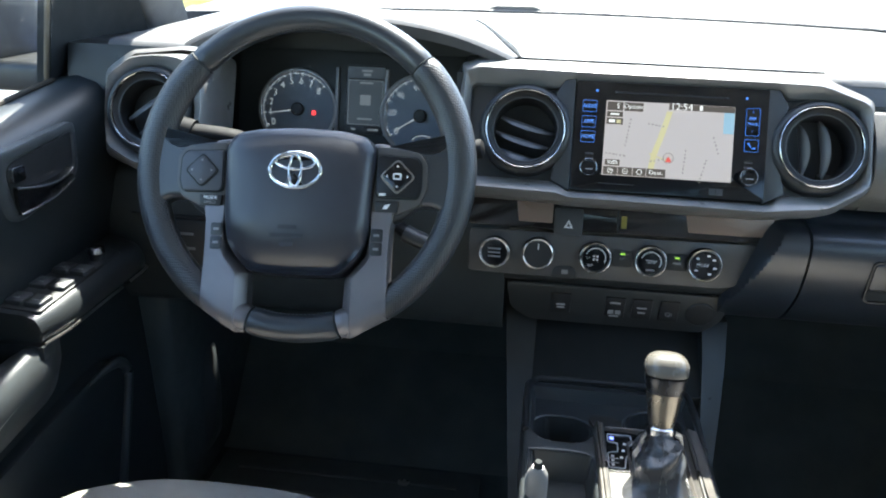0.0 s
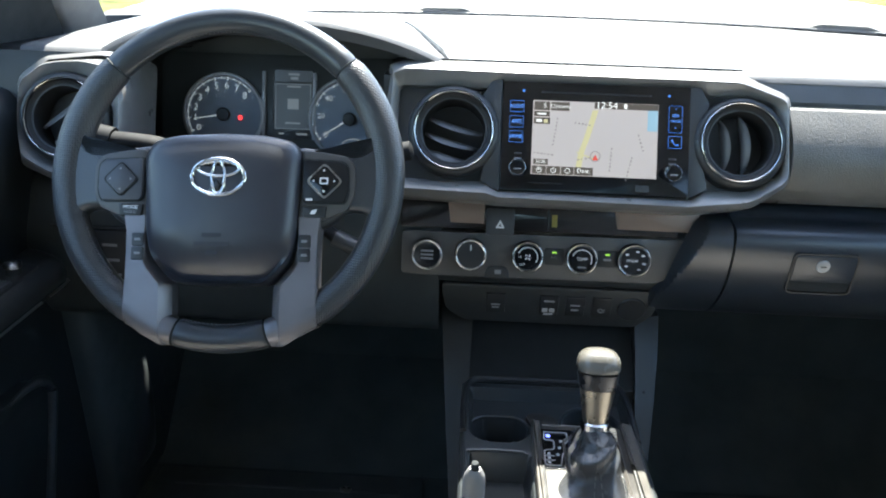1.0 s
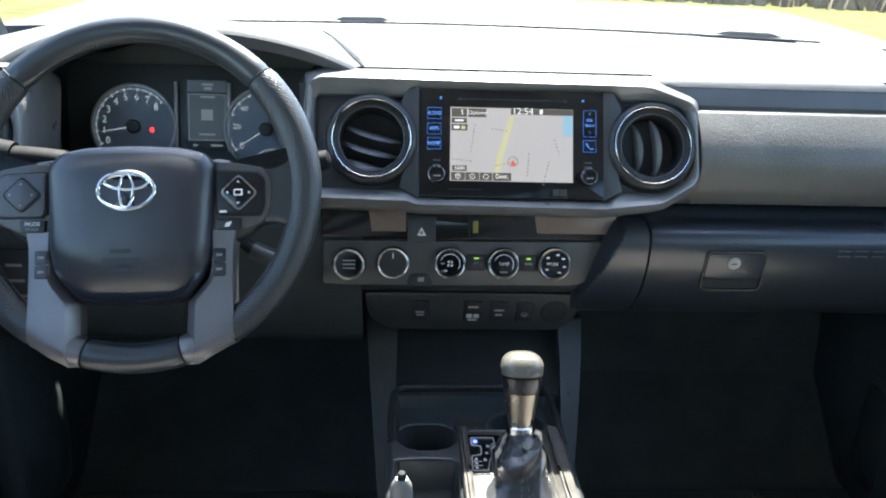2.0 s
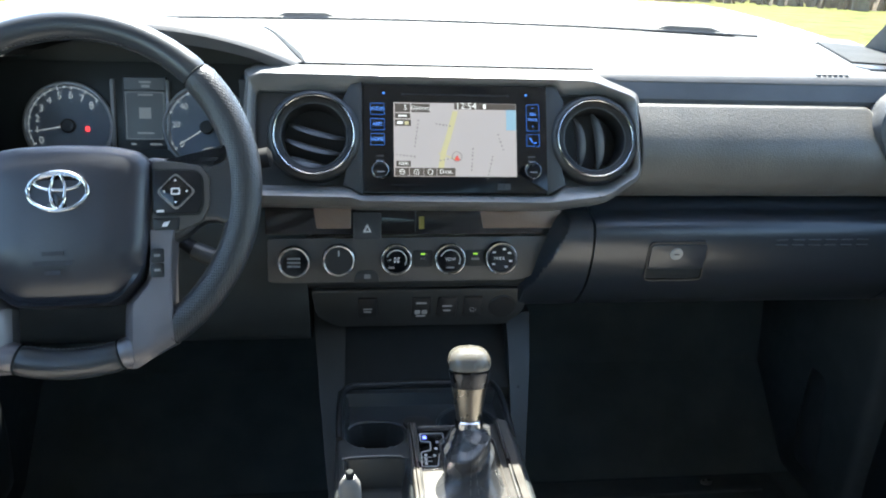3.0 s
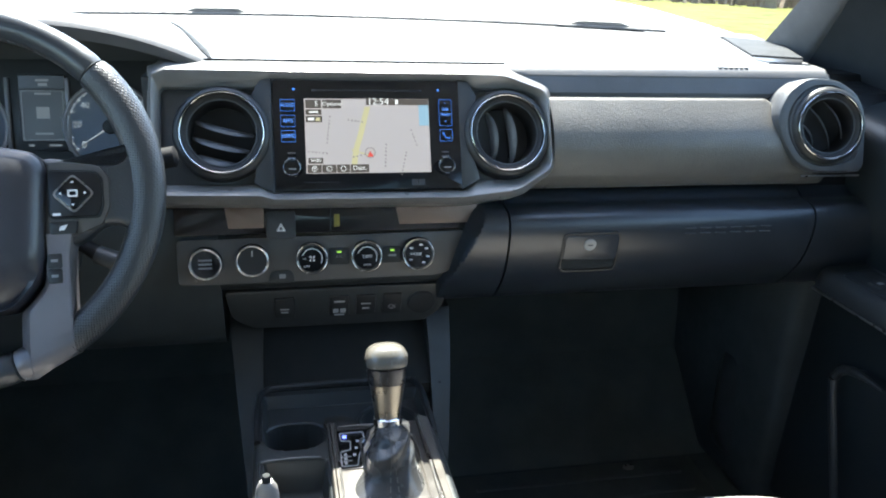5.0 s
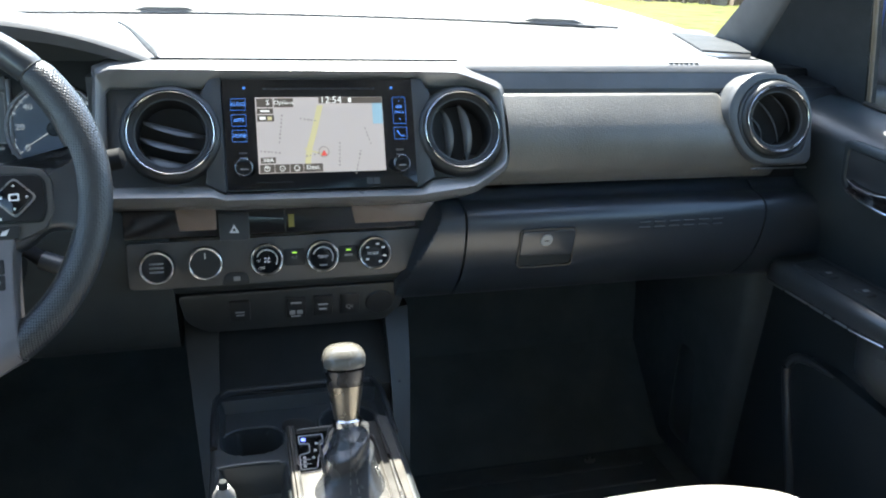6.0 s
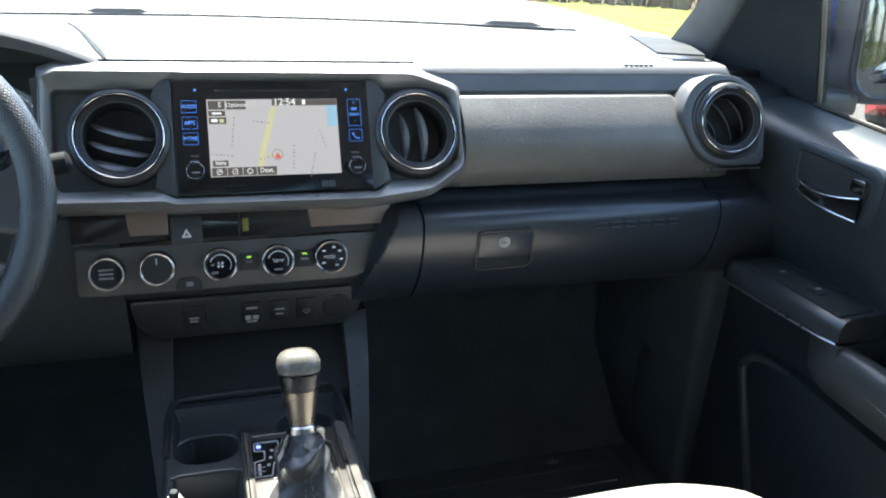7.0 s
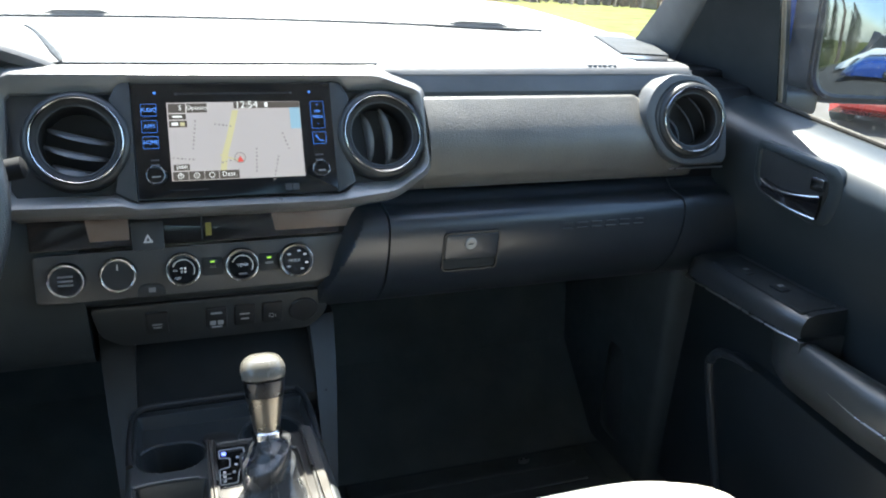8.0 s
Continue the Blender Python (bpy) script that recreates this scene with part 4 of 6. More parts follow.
key(634, 188, 658, 208, [("AUDIO", 198)], 7.4)
key(634, 215, 658, 235, [("APPS", 225)], 8)
key(634, 241, 658, 261, [("HOME", 251)], 7.6)
key(908, 187, 931, 234, [(">", 193.5), ("SEEK", 204.5), ("TRACK", 214), ("<", 226)], 5.6)
phone = key(908, 240, 931, 261, [], 8)
u, v = at35(919.5, 250.5)
part("phone_mark", sweep([FACE @ Vector((u - 0.004 + 0.008 * t, v + 0.003 - 0.006 * t - 0.003 * math.sin(math.pi * t), 0.0046)) for t in span(0, 1, 9)], lambda t: 0.0005 + 0.0009 * abs(2 * t - 1) ** 3, 6), M_BTNBLUE, phone)
for x, y in ((657, 170), (908, 170)):
    scr(x - 2, y - 2, x + 2, y + 2, 0.0034, M_BTNBLUE, "indicator_mark", unit)
for x in (650, 916):
    u, v = at35(x, 305)
    m = FACE @ Matrix.Translation((u, v, 0.003))
    k = part("volume_knob" if x < 700 else "tuning_knob", lathe([(0.0105, 0), (0.0102, 0.009), (0.0092, 0.0105), (0.0085, 0.0102)], m, 40), M_GLOSS, unit)
    part("knob_rim", ring(circle_profile(0.0099, 0.0098, 0.00045, 8), m, 40), M_DKCHROME, k)
    plate(-0.004, 0.005, -0.0035, -0.0020, 0.0106, m, M_DIM, k, "knob_mark")
    for dy in (278, 286):
        scr(x - 6, dy, x + 7, dy + 3, 0.0034, M_FAINT, "faint_mark", unit)
scr(690, 170, 872, 173, 0.0034, M_BLACK, "disc_slot", unit)
for x in (690, 876):
    scr(x - 2.5, 169.5, x + 2.5, 173.5, 0.0036, M_PLATE, "slot_end", unit)
scr(670, 329, 730, 330.5, 0.0034, M_BLACK, "lower_mark", unit)
for x in (855, 867):
    scr(x, 327, x + 11, 338, 0.0034, M_PLATE, "lower_button", unit, 0.0006)

# ---- climate panel ----
CLIM = tilted((0, -0.007, 0.546), 12)
clim = thing("climate_panel", (-0.04, -0.006, 0.515), "grey climate control panel with round dials and chrome rings", "control panel")
clim_out = [(-0.234, -0.029), (-0.20, -0.030), (0.086, -0.0285), (0.101, -0.026), (0.112, -0.0185), (0.122, -0.006), (0.131, 0.009), (0.142, 0.030), (-0.234, 0.027)]
part("fascia", prism(rounded(clim_out, 0.006), -0.02, 0.003, 0.0015, CLIM), M_CLIM, clim)
STRIP = tilted((0, 0.004, 0.5935), 17)
strip_thing = thing("trim_strip", (-0.02, 0.004, 0.575), "smoked gloss strip reflecting the cabin, with a hazard button", "trim strip")
part("gloss_face", prism(rounded([(-0.236, -0.0165), (0.138, -0.0165), (0.153, 0.020), (-0.236, 0.020)], 0.002), -0.02, 0.001, 0.0008, STRIP), M_BIN, strip_thing)
part("hazard_button", prism(rrect(0.036, 0.034, 0.002, -0.1085, -0.006), -0.01, 0.0045, 0.0012, STRIP), M_PLATE, strip_thing)
HZ = STRIP @ Matrix.Translation((-0.1085, -0.009, 0.0046))
part("hazard_triangle", surround([(-0.0058, -0.005), (0.0058, -0.005), (0, 0.0058)], [(-0.0022, -0.003), (0.0022, -0.003), (0, 0.0016)], (0, -0.001), [(0, -0.0002), (0, 0.0002), (1, 0.0002), (1, -0.0002)], HZ, 90), M_MARK, strip_thing)
# two bronze-coloured plates painted as reflections in the black gloss strip
part("reflection_patch", prism(rounded([(-0.172, -0.0090), (-0.1290, -0.0090), (-0.1290, 0.0170), (-0.176, 0.0170)], 0.0015), -0.001, 0.0030, 0.0006, STRIP), M_BRONZEREFL, strip_thing)
part("reflection_patch", prism(rounded([(0.041, -0.0090), (0.1350, -0.0090), (0.1460, 0.0175), (0.036, 0.0175)], 0.0015), -0.001, 0.0030, 0.0006, STRIP), M_BRONZEREFL, strip_thing)
plate(-0.0425, -0.0355, -0.010, 0.006, 0.0014, STRIP, surface("yellow_sticker", (0.20, 0.17, 0.03), 0.5), strip_thing, "yellow_label")
part("divider", box(-0.0475, -0.046, -0.014, 0.018, 0.001, 0.0022, 0, STRIP), M_BLACK, strip_thing)


def dial(x, y, r, name, marks, chrome_at=0.9, face=M_GLOSS, bright=False):
    m = CLIM @ Matrix.Translation((x, y, 0.003))
    k = part(name, lathe([(r, -0.004), (r, 0.004), (r * 0.97, 0.007), (r * 0.9, 0.009), (r * 0.82, 0.0092), (r * 0.80, 0.0080)], m, 48), M_BLACK, clim)
    part("chrome_ring", ring(circle_profile(r * chrome_at, 0.0088, r * (0.075 if bright else 0.050), 8), m, 48), M_CHROME if bright else M_DIALRING, k)
    part("dial_face", lathe([(r * 0.8, 0.0078), (r * 0.8, 0.0086), (r * 0.3, 0.0089)], m, 40), face, k)
    for tx, u, v, sz in marks:
        words(tx, sz, m @ Matrix.Translation((u, v, 0.0092)), M_MARK, k, thick=0.00005)
    return k


start = dial(-0.2005, -0.002, 0.0208, "start_button", [], 0.88, M_GLOSS, True)
mst = CLIM @ Matrix.Translation((-0.2005, -0.002, 0.003))
for dy in (0.005, 0.0, -0.005):
    plate(-0.008, 0.008, dy - 0.0011, dy + 0.0011, 0.0095, mst, M_DIM, start, "start_mark")
drive = dial(-0.1445, 0.0, 0.0212, "drive_selector", [], 0.88, M_BLACK, True)
plate(-0.0007, 0.0007, 0.006, 0.013, 0.0095, CLIM @ Matrix.Translation((-0.1445, 0, 0.003)), M_MARK, drive, "pointer")
fan = dial(-0.0715, 0.0005, 0.0205, "fan_dial", [("OFF", -0.007, -0.010, 0.0045), ("LO", -0.0095, 0.0, 0.0035)], 0.92)
temp = dial(-0.0025, 0.0008, 0.0205, "temperature_dial", [("TEMP", 0, 0.0, 0.0058)], 0.92)
mode = dial(0.0640, 0.0015, 0.0215, "mode_dial", [("MODE", -0.003, 0.0, 0.0052)], 0.92)
mf = CLIM @ Matrix.Translation((-0.0715, 0.0005, 0.0122))
for a in (45, 135, 225, 315):
    part("fan_blade", prism(rounded([(0.0005, -0.0006), (0.0040, -0.0016), (0.0042, 0.0016)], 0.0006), -0.0001, 0.0002, 0, mf @ Matrix.Rotation(radians(a), 4, "Z")), M_MARK, fan)
for k, d in ((fan, -0.0715), (temp, -0.0025)):
    arc = [CLIM @ Vector((d + 0.0125 * math.cos(radians(a)), 0.0006 + 0.0125 * math.sin(radians(a)), 0.0121)) for a in span(-30, 160, 20)]
    part("scale_arc", sweep(arc, 0.0006, 6), M_MARK, k)
for a in (35, 75, 140, 215, 300, 345):
    part("mode_mark", prism(rrect(0.0042, 0.0022, 0.0008, 0.0125 * math.cos(radians(a)), 0.0125 * math.sin(radians(a))), 0.0088, 0.0093, 0, CLIM @ Matrix.Translation((0.0640, 0.0015, 0.003))), M_MARK, mode)
plate(-0.005, 0.005, -0.0115, -0.0095, 0.0122, CLIM @ Matrix.Translation((-0.0025, 0.0008, 0.0)), M_DIM, temp, "temperature_mark")
for x in (-0.0372, 0.0308):
    b = part("air_button", prism(rrect(0.026, 0.022, 0.003, x, 0.001), 0.0, 0.0042, 0.001, CLIM), M_BLACK, clim)
    plate(x - 0.0028, x + 0.0028, 0.0058, 0.0078, 0.0046, CLIM, M_LEDGREEN, b, "green_lamp")
    if x < 0:
        words("A/C", 0.0048, CLIM @ Matrix.Translation((x, 0.0005, 0.0044)), M_DIM, b, thick=0.00005)
    else:
        plate(x - 0.005, x + 0.005, -0.0012, 0.0016, 0.0046, CLIM, M_DIM, b, "recirculation_mark")
sensor = part("camera_button", prism(rounded([(-0.126, -0.030), (-0.093, -0.030), (-0.095, -0.018), (-0.101, -0.014), (-0.118, -0.014), (-0.124, -0.018)], 0.003), 0.0, 0.0048, 0.001, CLIM), M_BLACK, clim)
plate(-0.1125, -0.1045, -0.0245, -0.0190, 0.0052, CLIM, M_DIM, sensor, "camera_mark")

part("lower_bridge", along_x([(-0.006, 0.524), (-0.004, 0.512), (0.004, 0.503), (0.011, 0.4985), (0.03, 0.4985), (0.03, 0.524)], [(x, None) for x in span(-0.186, 0.112, 10)]), M_LOWER, dash)

# ---- lower switch row ----
SWI = tilted((0, 0.020, 0.466), -16)
sw = thing("switch_panel", (-0.03, 0.02, 0.437), "charcoal lower switch row with socket cover below the dials", "switch panel")
part("fascia", prism(rounded([(-0.150, -0.034), (0.085, -0.034), (0.106, -0.012), (0.114, 0.031), (-0.183, 0.031), (-0.176, -0.014)], 0.010), -0.03, 0.002, 0.002, SWI), M_LOWER, sw)
for x, marks in ((-0.1075, [(0.000, 0.012), (-0.005, 0.010)]), (-0.0355, []), (0.0, [(0.004, 0.013), (-0.004, 0.010)]), (0.0355, [])):
    b = part("switch", prism(rrect(0.026, 0.034, 0.002, x, 0.001), -0.004, 0.0045, 0.0015, SWI), M_BLACK, sw)
    for dy, w in marks:
        plate(x - w / 2, x + w / 2, dy - 0.0012, dy + 0.0012, 0.0049, SWI, M_PRINT, b, "switch_mark")
    if abs(x + 0.0355) < 0.001:
        plate(x - 0.007, x + 0.007, 0.008, 0.011, 0.0049, SWI, M_PRINT, b, "switch_mark")
        plate(x - 0.0085, x - 0.001, -0.010, -0.003, 0.0049, SWI, M_PRINT, b, "switch_mark", r=0.0012)
        plate(x + 0.001, x + 0.0085, -0.010, -0.003, 0.0049, SWI, M_PRINT, b, "switch_mark", r=0.0012)
        plate(x - 0.0065, x + 0.0065, -0.0145, -0.0120, 0.0049, SWI, M_PRINT, b, "switch_mark")
    if abs(x - 0.0355) < 0.001:
        words("Qi", 0.010, SWI @ Matrix.Translation((x, -0.003, 0.0048)), M_PRINT, b, thick=0.00005)
part("socket_cover", lathe([(0.0195, -0.004), (0.0195, 0.003), (0.0180, 0.0045), (0.010, 0.0052)], SWI @ Matrix.Translation((0.0765, 0.0, 0.0)), 40), M_BLACK, sw)

# ---- steering wheel ----
WHL = tilted((WHEEL_X, -0.152, 0.678), 26) @ Matrix.Rotation(radians(1.8), 4, "Z")
wheel = thing("steering_wheel", (WHEEL_X, -0.23, 0.51), "black leather steering wheel with satin silver spokes and chrome emblem", "steering wheel")
RIM = 0.1720


def rim(a0, a1, ra, rb, n, name, material):
    """A stretch of the rim; its section is an upright oval."""
    loops = []
    for k in range(n + 1):
        t = k / n
        a = radians(a0 + (a1 - a0) * t)
        end = min(1.0, min(t, 1 - t) * n / 1.0)
        s = 0.93 + 0.07 * end
        swell = 1.0 + 0.10 * max(0.0, math.cos(a - radians(20 if math.cos(a) > 0 else 160))) ** 6
        loops.append([WHL @ Vector(((RIM + ra * s * swell * math.cos(q)) * math.cos(a), (RIM + ra * s * swell * math.cos(q)) * math.sin(a), rb * s * math.sin(q))) for q in [2 * math.pi * j / 20 for j in range(20)]])
    return part(name, loft(loops), material, wheel)


rim(43.5, 136.5, 0.0148, 0.0142, 40, "rim_top", M_LEATHER)
rim(-56.5, 43.1, 0.0163, 0.0152, 50, "rim_grip", M_PERF)
rim(136.9, 236.5, 0.0163, 0.0152, 50, "rim_grip", M_PERF)
rim(254, 286, 0.0153, 0.0146, 20, "rim_bottom", M_LEATHER)
rim(237.2, 253.4, 0.0154, 0.0146, 12, "spoke_end", M_SPOKE)
rim(-73.4, -57.2, 0.0154, 0.0146, 12, "spoke_end", M_SPOKE)
for a in (43.3, 136.7, 236.85, 253.7, 286.3, 303.15):
    rim(a - 0.35, a + 0.35, 0.0160 if a > 200 else 0.0158, 0.0152, 2, "rim_seam", M_VOID)
for a0, a1 in ((48, 132), (150, 235), (-55, 30), (256, 284)):
    bm = bmesh.new()
    n = int(abs(a1 - a0) / 1.6)
    for k in range(n):
        a = radians(a0 + (a1 - a0) * k / n)
        r = RIM - 0.0150
        m = WHL @ Matrix.Rotation(a, 4, "Z") @ Matrix.Translation((r, 0, 0.0062)) @ Matrix.Rotation(radians(25), 4, "X")
        prism(rrect(0.0012, 0.0030, 0.0005, n=1), -0.0006, 0.0008, 0, None, bm=bm)
        bmesh.ops.transform(bm, matrix=m, verts=bm.verts[-16:])
    part("stitching", bm, M_STITCH, wheel)

hub_r = [(0.045, 0.0425), (0.074, 0.036), (0.083, 0.020), (0.0795, -0.062), (0.074, -0.087), (0.057, -0.108), (0.045, -0.1155)]
hub_pts = [(0.0, 0.0445)] + hub_r + [(0.0, -0.117)] + [(-x, y) for x, y in reversed(hub_r)]
hub_o = rounded(hub_pts, 0.010, 3)
loops = []
for inset, z in ((0, -0.02), (0, 0.012), (0.002, 0.020), (0.006, 0.026), (0.013, 0.0305), (0.026, 0.0335), (0.045, 0.035)):
    s = 1 - inset / 0.085
    loops.append([WHL @ Vector((x * s, (y + 0.036) * s - 0.036, z - (0.32 * max(0.0, -((y + 0.036) * s - 0.036) - 0.066) if z > 0.02 else 0.0))) for x, y in hub_o])
hub = part("airbag_cover", loft(loops), M_AIRBAG, wheel, "smooth black cover")
part("cover_gap", prism([(x * 1.035, (y + 0.036) * 1.03 - 0.036) for x, y in hub_o], -0.02, 0.0164), M_VOID, wheel)
for dy, w in ((-0.066, 0.020), (-0.075, 0.036), (-0.084, 0.014)):
    plate(-w / 2 - 0.004, w / 2 - 0.004, dy - 0.0022, dy + 0.0022, 0.0349, WHL, M_EMBOSS, hub, "embossed_bar")
EMB = WHL @ Matrix.Translation((0.001, -0.006, 0.0335))


def oval(rx, ry, rad, cx, cy, nm):
    pts = [EMB @ Vector((cx + rx * math.cos(a), cy + ry * math.sin(a), 0.0022)) for a in [2 * math.pi * i / 48 for i in range(49)]]
    part(nm, sweep(pts, rad, 8), M_CHROME, hub, "chrome oval of the emblem")


oval(0.0272, 0.0186, 0.0021, 0, 0, "emblem_oval")
oval(0.0212, 0.0076, 0.0016, 0, 0.0086, "emblem_oval")
oval(0.0066, 0.0170, 0.0016, 0, -0.0004, "emblem_oval")
part("emblem_back", prism([(0.0268 * math.cos(a), 0.018 * math.sin(a)) for a in span(0, 2 * math.pi, 41)[:-1]], -0.001, 0.0012, 0.0004, EMB), M_GLOSS, hub)

for s in (-1, 1):
    wing = [(0.075, 0.033), (0.125, 0.026), (0.146, 0.029), (0.156, 0.040), (0.163, 0.052), (0.177, 0.020), (0.178, -0.020), (0.166, -0.056), (0.156, -0.043), (0.146, -0.036), (0.128, -0.036), (0.112, -0.052), (0.075, -0.060)]
    wing = [(s * x, y) for x, y in wing]
    part("side_spoke", prism(rounded(wing if s > 0 else wing[::-1], 0.010), -0.010, 0.0105, 0.008, WHL, 5), M_LEATHER, wheel, smooth=20)
    seat_p = [(0.078, -0.046), (0.083, 0.027), (0.100, 0.0265), (0.130, 0.0215), (0.1385, 0.010), (0.1385, -0.020), (0.131, -0.036), (0.106, -0.047)]
    seat_p = [(s * x, y) for x, y in seat_p]
    part("pad_carrier", prism(rounded(seat_p if s > 0 else seat_p[::-1], 0.004), -0.010, 0.0135, 0.003, WHL, 2), M_CLIM, wheel)
    outer_e = poly_at([(0.1040, -0.044, 0), (0.1012, -0.060, 0), (0.1005, -0.085, 0), (0.1010, -0.118, 0), (0.1020, -0.1572, 0)])
    inner_e = poly_at([(0.0785, -0.044, 0), (0.0795, -0.068, 0), (0.074, -0.092, 0), (0.0535, -0.116, 0), (0.0528, -0.145, 0), (0.0538, -0.1795, 0)])
    rows = []
    for t in span(0, 1, 30):
        p, q = inner_e(t), outer_e(t)
        w = 0.0095 * min(1.0, max(0.15, (-0.070 - p.y) / 0.03))

        def top(x, y, drop):
            """Height of the trim: flat, then round over the rim."""
            d = (math.hypot(x, y) - RIM) / 0.0162
            return (0.0158 - drop) * math.sqrt(max(0.02, 1 - max(0.0, d) ** 2)) if d > 0 else 0.0158 - drop
        rows.append([WHL @ Vector((s * x, y, z)) for x, y, z in ((p.x, p.y, -0.014), (p.x, p.y, min(0.003, top(p.x, p.y, 0.0))), (p.x + 0.25 * w, p.y, top(p.x + 0.25 * w, p.y, 0.0085)), (p.x + w, p.y, top(p.x + w, p.y, 0.0008)), (p.x + w + 0.001, p.y, top(p.x + w, p.y, 0.0)), ((p.x + w + q.x) / 2, (p.y + q.y) / 2, top((p.x + q.x) / 2, (p.y + q.y) / 2, 0.0)), (q.x - 0.0018, q.y, top(q.x, q.y, 0.0)), (q.x - 0.0005, q.y, top(q.x, q.y, 0.0006)), (q.x, q.y, top(q.x, q.y, 0.003)), (q.x, q.y, -0.014))])
    lg = part("lower_spoke", loft(rows), M_SPOKE, wheel, "satin silver spoke trim", 24)
    padp = [(0.0845, 0.0165), (0.126, 0.0145), (0.1315, 0.008), (0.132, -0.018), (0.128, -0.029), (0.088, -0.0285), (0.0845, -0.024)]
    padp = [(s * x, y) for x, y in padp]
    pd = part("switch_pad", prism(rounded(padp if s > 0 else padp[::-1], 0.004), 0.011, 0.0180, 0.0015, WHL), M_KEYPAD if s < 0 else M_PADBLACK, wheel)
    big = [(s * 0.108 + (x - s * 0.108) * 1.055, -0.007 + (y + 0.007) * 1.055) for x, y in padp]
    part("pad_edge", surround(rounded(big if s > 0 else big[::-1], 0.004), rounded(padp if s > 0 else padp[::-1], 0.004), (s * 0.108, -0.007), [(0, 0.010), (0, 0.0158), (1, 0.0158), (1, 0.010)], WHL, 120), M_VOID, pd)
    dia = [(0.0175, 0), (0, 0.0175), (-0.0175, 0), (0, -0.0175)]
    PD = WHL @ Matrix.Translation((s * 0.107, -0.0065, 0.0180))
    rock = part("diamond_switch", prism(rounded(dia, 0.005), -0.001, 0.0030, 0.0014, PD), M_KEYPAD if s < 0 else M_GLOSS, pd)
    part("diamond_edge", surround(rounded([(x * 1.12, y * 1.12) for x, y in dia], 0.005), rounded(dia, 0.005), (0, 0), [(0, -0.001), (0, 0.0012), (1, 0.0012), (1, -0.001)], PD, 80), M_SATIN if s > 0 else M_VOID, pd)
    for a in (0, 90, 180, 270):
        part("switch_mark", prism([(-0.0016, -0.0009), (0.0016, -0.0009), (0, 0.0013)], 0.0028, 0.0034, 0, PD @ Matrix.Rotation(radians(a), 4, "Z") @ Matrix.Translation((0, 0.0110, 0))), M_MARK if s > 0 else M_DIM, rock)
    if s > 0:
        part("centre_mark", surround(rrect(0.009, 0.007, 0.001), rrect(0.006, 0.004, 0.0008), (0, 0), [(0, 0.0028), (0, 0.0034), (1, 0.0034), (1, 0.0028)], PD, 60), M_MARK, rock)
        plate(-0.019, -0.012, -0.0205, -0.0180, 0.0006, PD, M_MARK, pd, "back_mark")
    # small keys under the pads
    kx = s * 0.0965
    kb = part("mode_button" if s < 0 else "mute_button", prism(rounded([(kx - 0.013, -0.032), (kx + 0.013, -0.032), (kx + 0.0115, -0.0445), (kx - 0.0115, -0.0445)][::-1], 0.002), 0.010, 0.0172, 0.0012, WHL), M_BLACK, wheel)
    if s < 0:
        words("MODE", 0.0054, WHL @ Matrix.Translation((kx, -0.0358, 0.0174)), M_MARK, kb, thick=0.00005)
        words("HOLD", 0.0046, WHL @ Matrix.Translation((kx, -0.0410, 0.0174)), M_DIM, kb, thick=0.00005)
    else:
        part("mute_mark", prism([(kx - 0.004, -0.041), (kx + 0.001, -0.041), (kx + 0.004, -0.0355), (kx - 0.002, -0.0370)], 0.0167, 0.0175, 0, WHL), M_MARK, kb)
    rx = s * 0.0875
    for j, (y0, y1) in enumerate(((-0.0625, -0.0765), (-0.0770, -0.0910))):
        rk = part("rocker_key", prism(rrect(0.0130, abs(y1 - y0), 0.002, rx, (y0 + y1) / 2), 0.010, 0.0170, 0.0012, WHL), M_PLATE if s < 0 else M_BLACK, wheel)
        plate(rx - 0.003, rx + 0.003, (y0 + y1) / 2 - 0.0012, (y0 + y1) / 2 + 0.0014, 0.0174, WHL, M_DIM, rk, "key_mark")

# column shroud and stalks
col = thing("steering_column", (WHEEL_X, 0.0, 0.56), "black plastic steering column shroud behind the wheel", "steering column")
part("shroud", lathe([(0.050, -0.012), (0.056, -0.03), (0.062, -0.10), (0.066, -0.20), (0.05, -0.24)], WHL @ Matrix.Translation((0, -0.030, 0)), 40), M_BLACK, col)
def stalk(a, b, r0, r1, label, tip=None):
    st = thing("control_stalk", a, label, "control stalk", "steering column stalks")
    part("arm", sweep(spline([a, tuple((Vector(a) + Vector(b)) / 2 + Vector((0, 0.004, 0.004))), b], 8), lambda t: r0 + (r1 - r0) * t, 14, True, 0.75), M_STALK, st)
    d = (Vector(b) - Vector(a)).normalized()
    part("tip", sweep([Vector(b) - d * 0.002, Vector(b) + d * 0.006, Vector(b) + d * 0.020, Vector(b) + d * 0.027, Vector(b) + d * 0.030], lambda t: r1 * (1.25 - 0.0 * t) * (1 if t < 0.8 else 0.6), 16, True, 0.85), M_STALK if tip is None else tip, st)
    return st
stalk((-0.470, -0.055, 0.668), (-0.575, -0.060, 0.690), 0.0165, 0.0145, "black turn signal stalk, sunlit along its top")
stalk((-0.345, -0.055, 0.668), (-0.248, -0.052, 0.685), 0.008, 0.0108, "black wiper stalk with a rounded end knob")
stalk((-0.345, -0.080, 0.604), (-0.303, -0.090, 0.590), 0.0085, 0.0095, "short cruise control stalk with a bright tip catching the sun", M_PLATE)

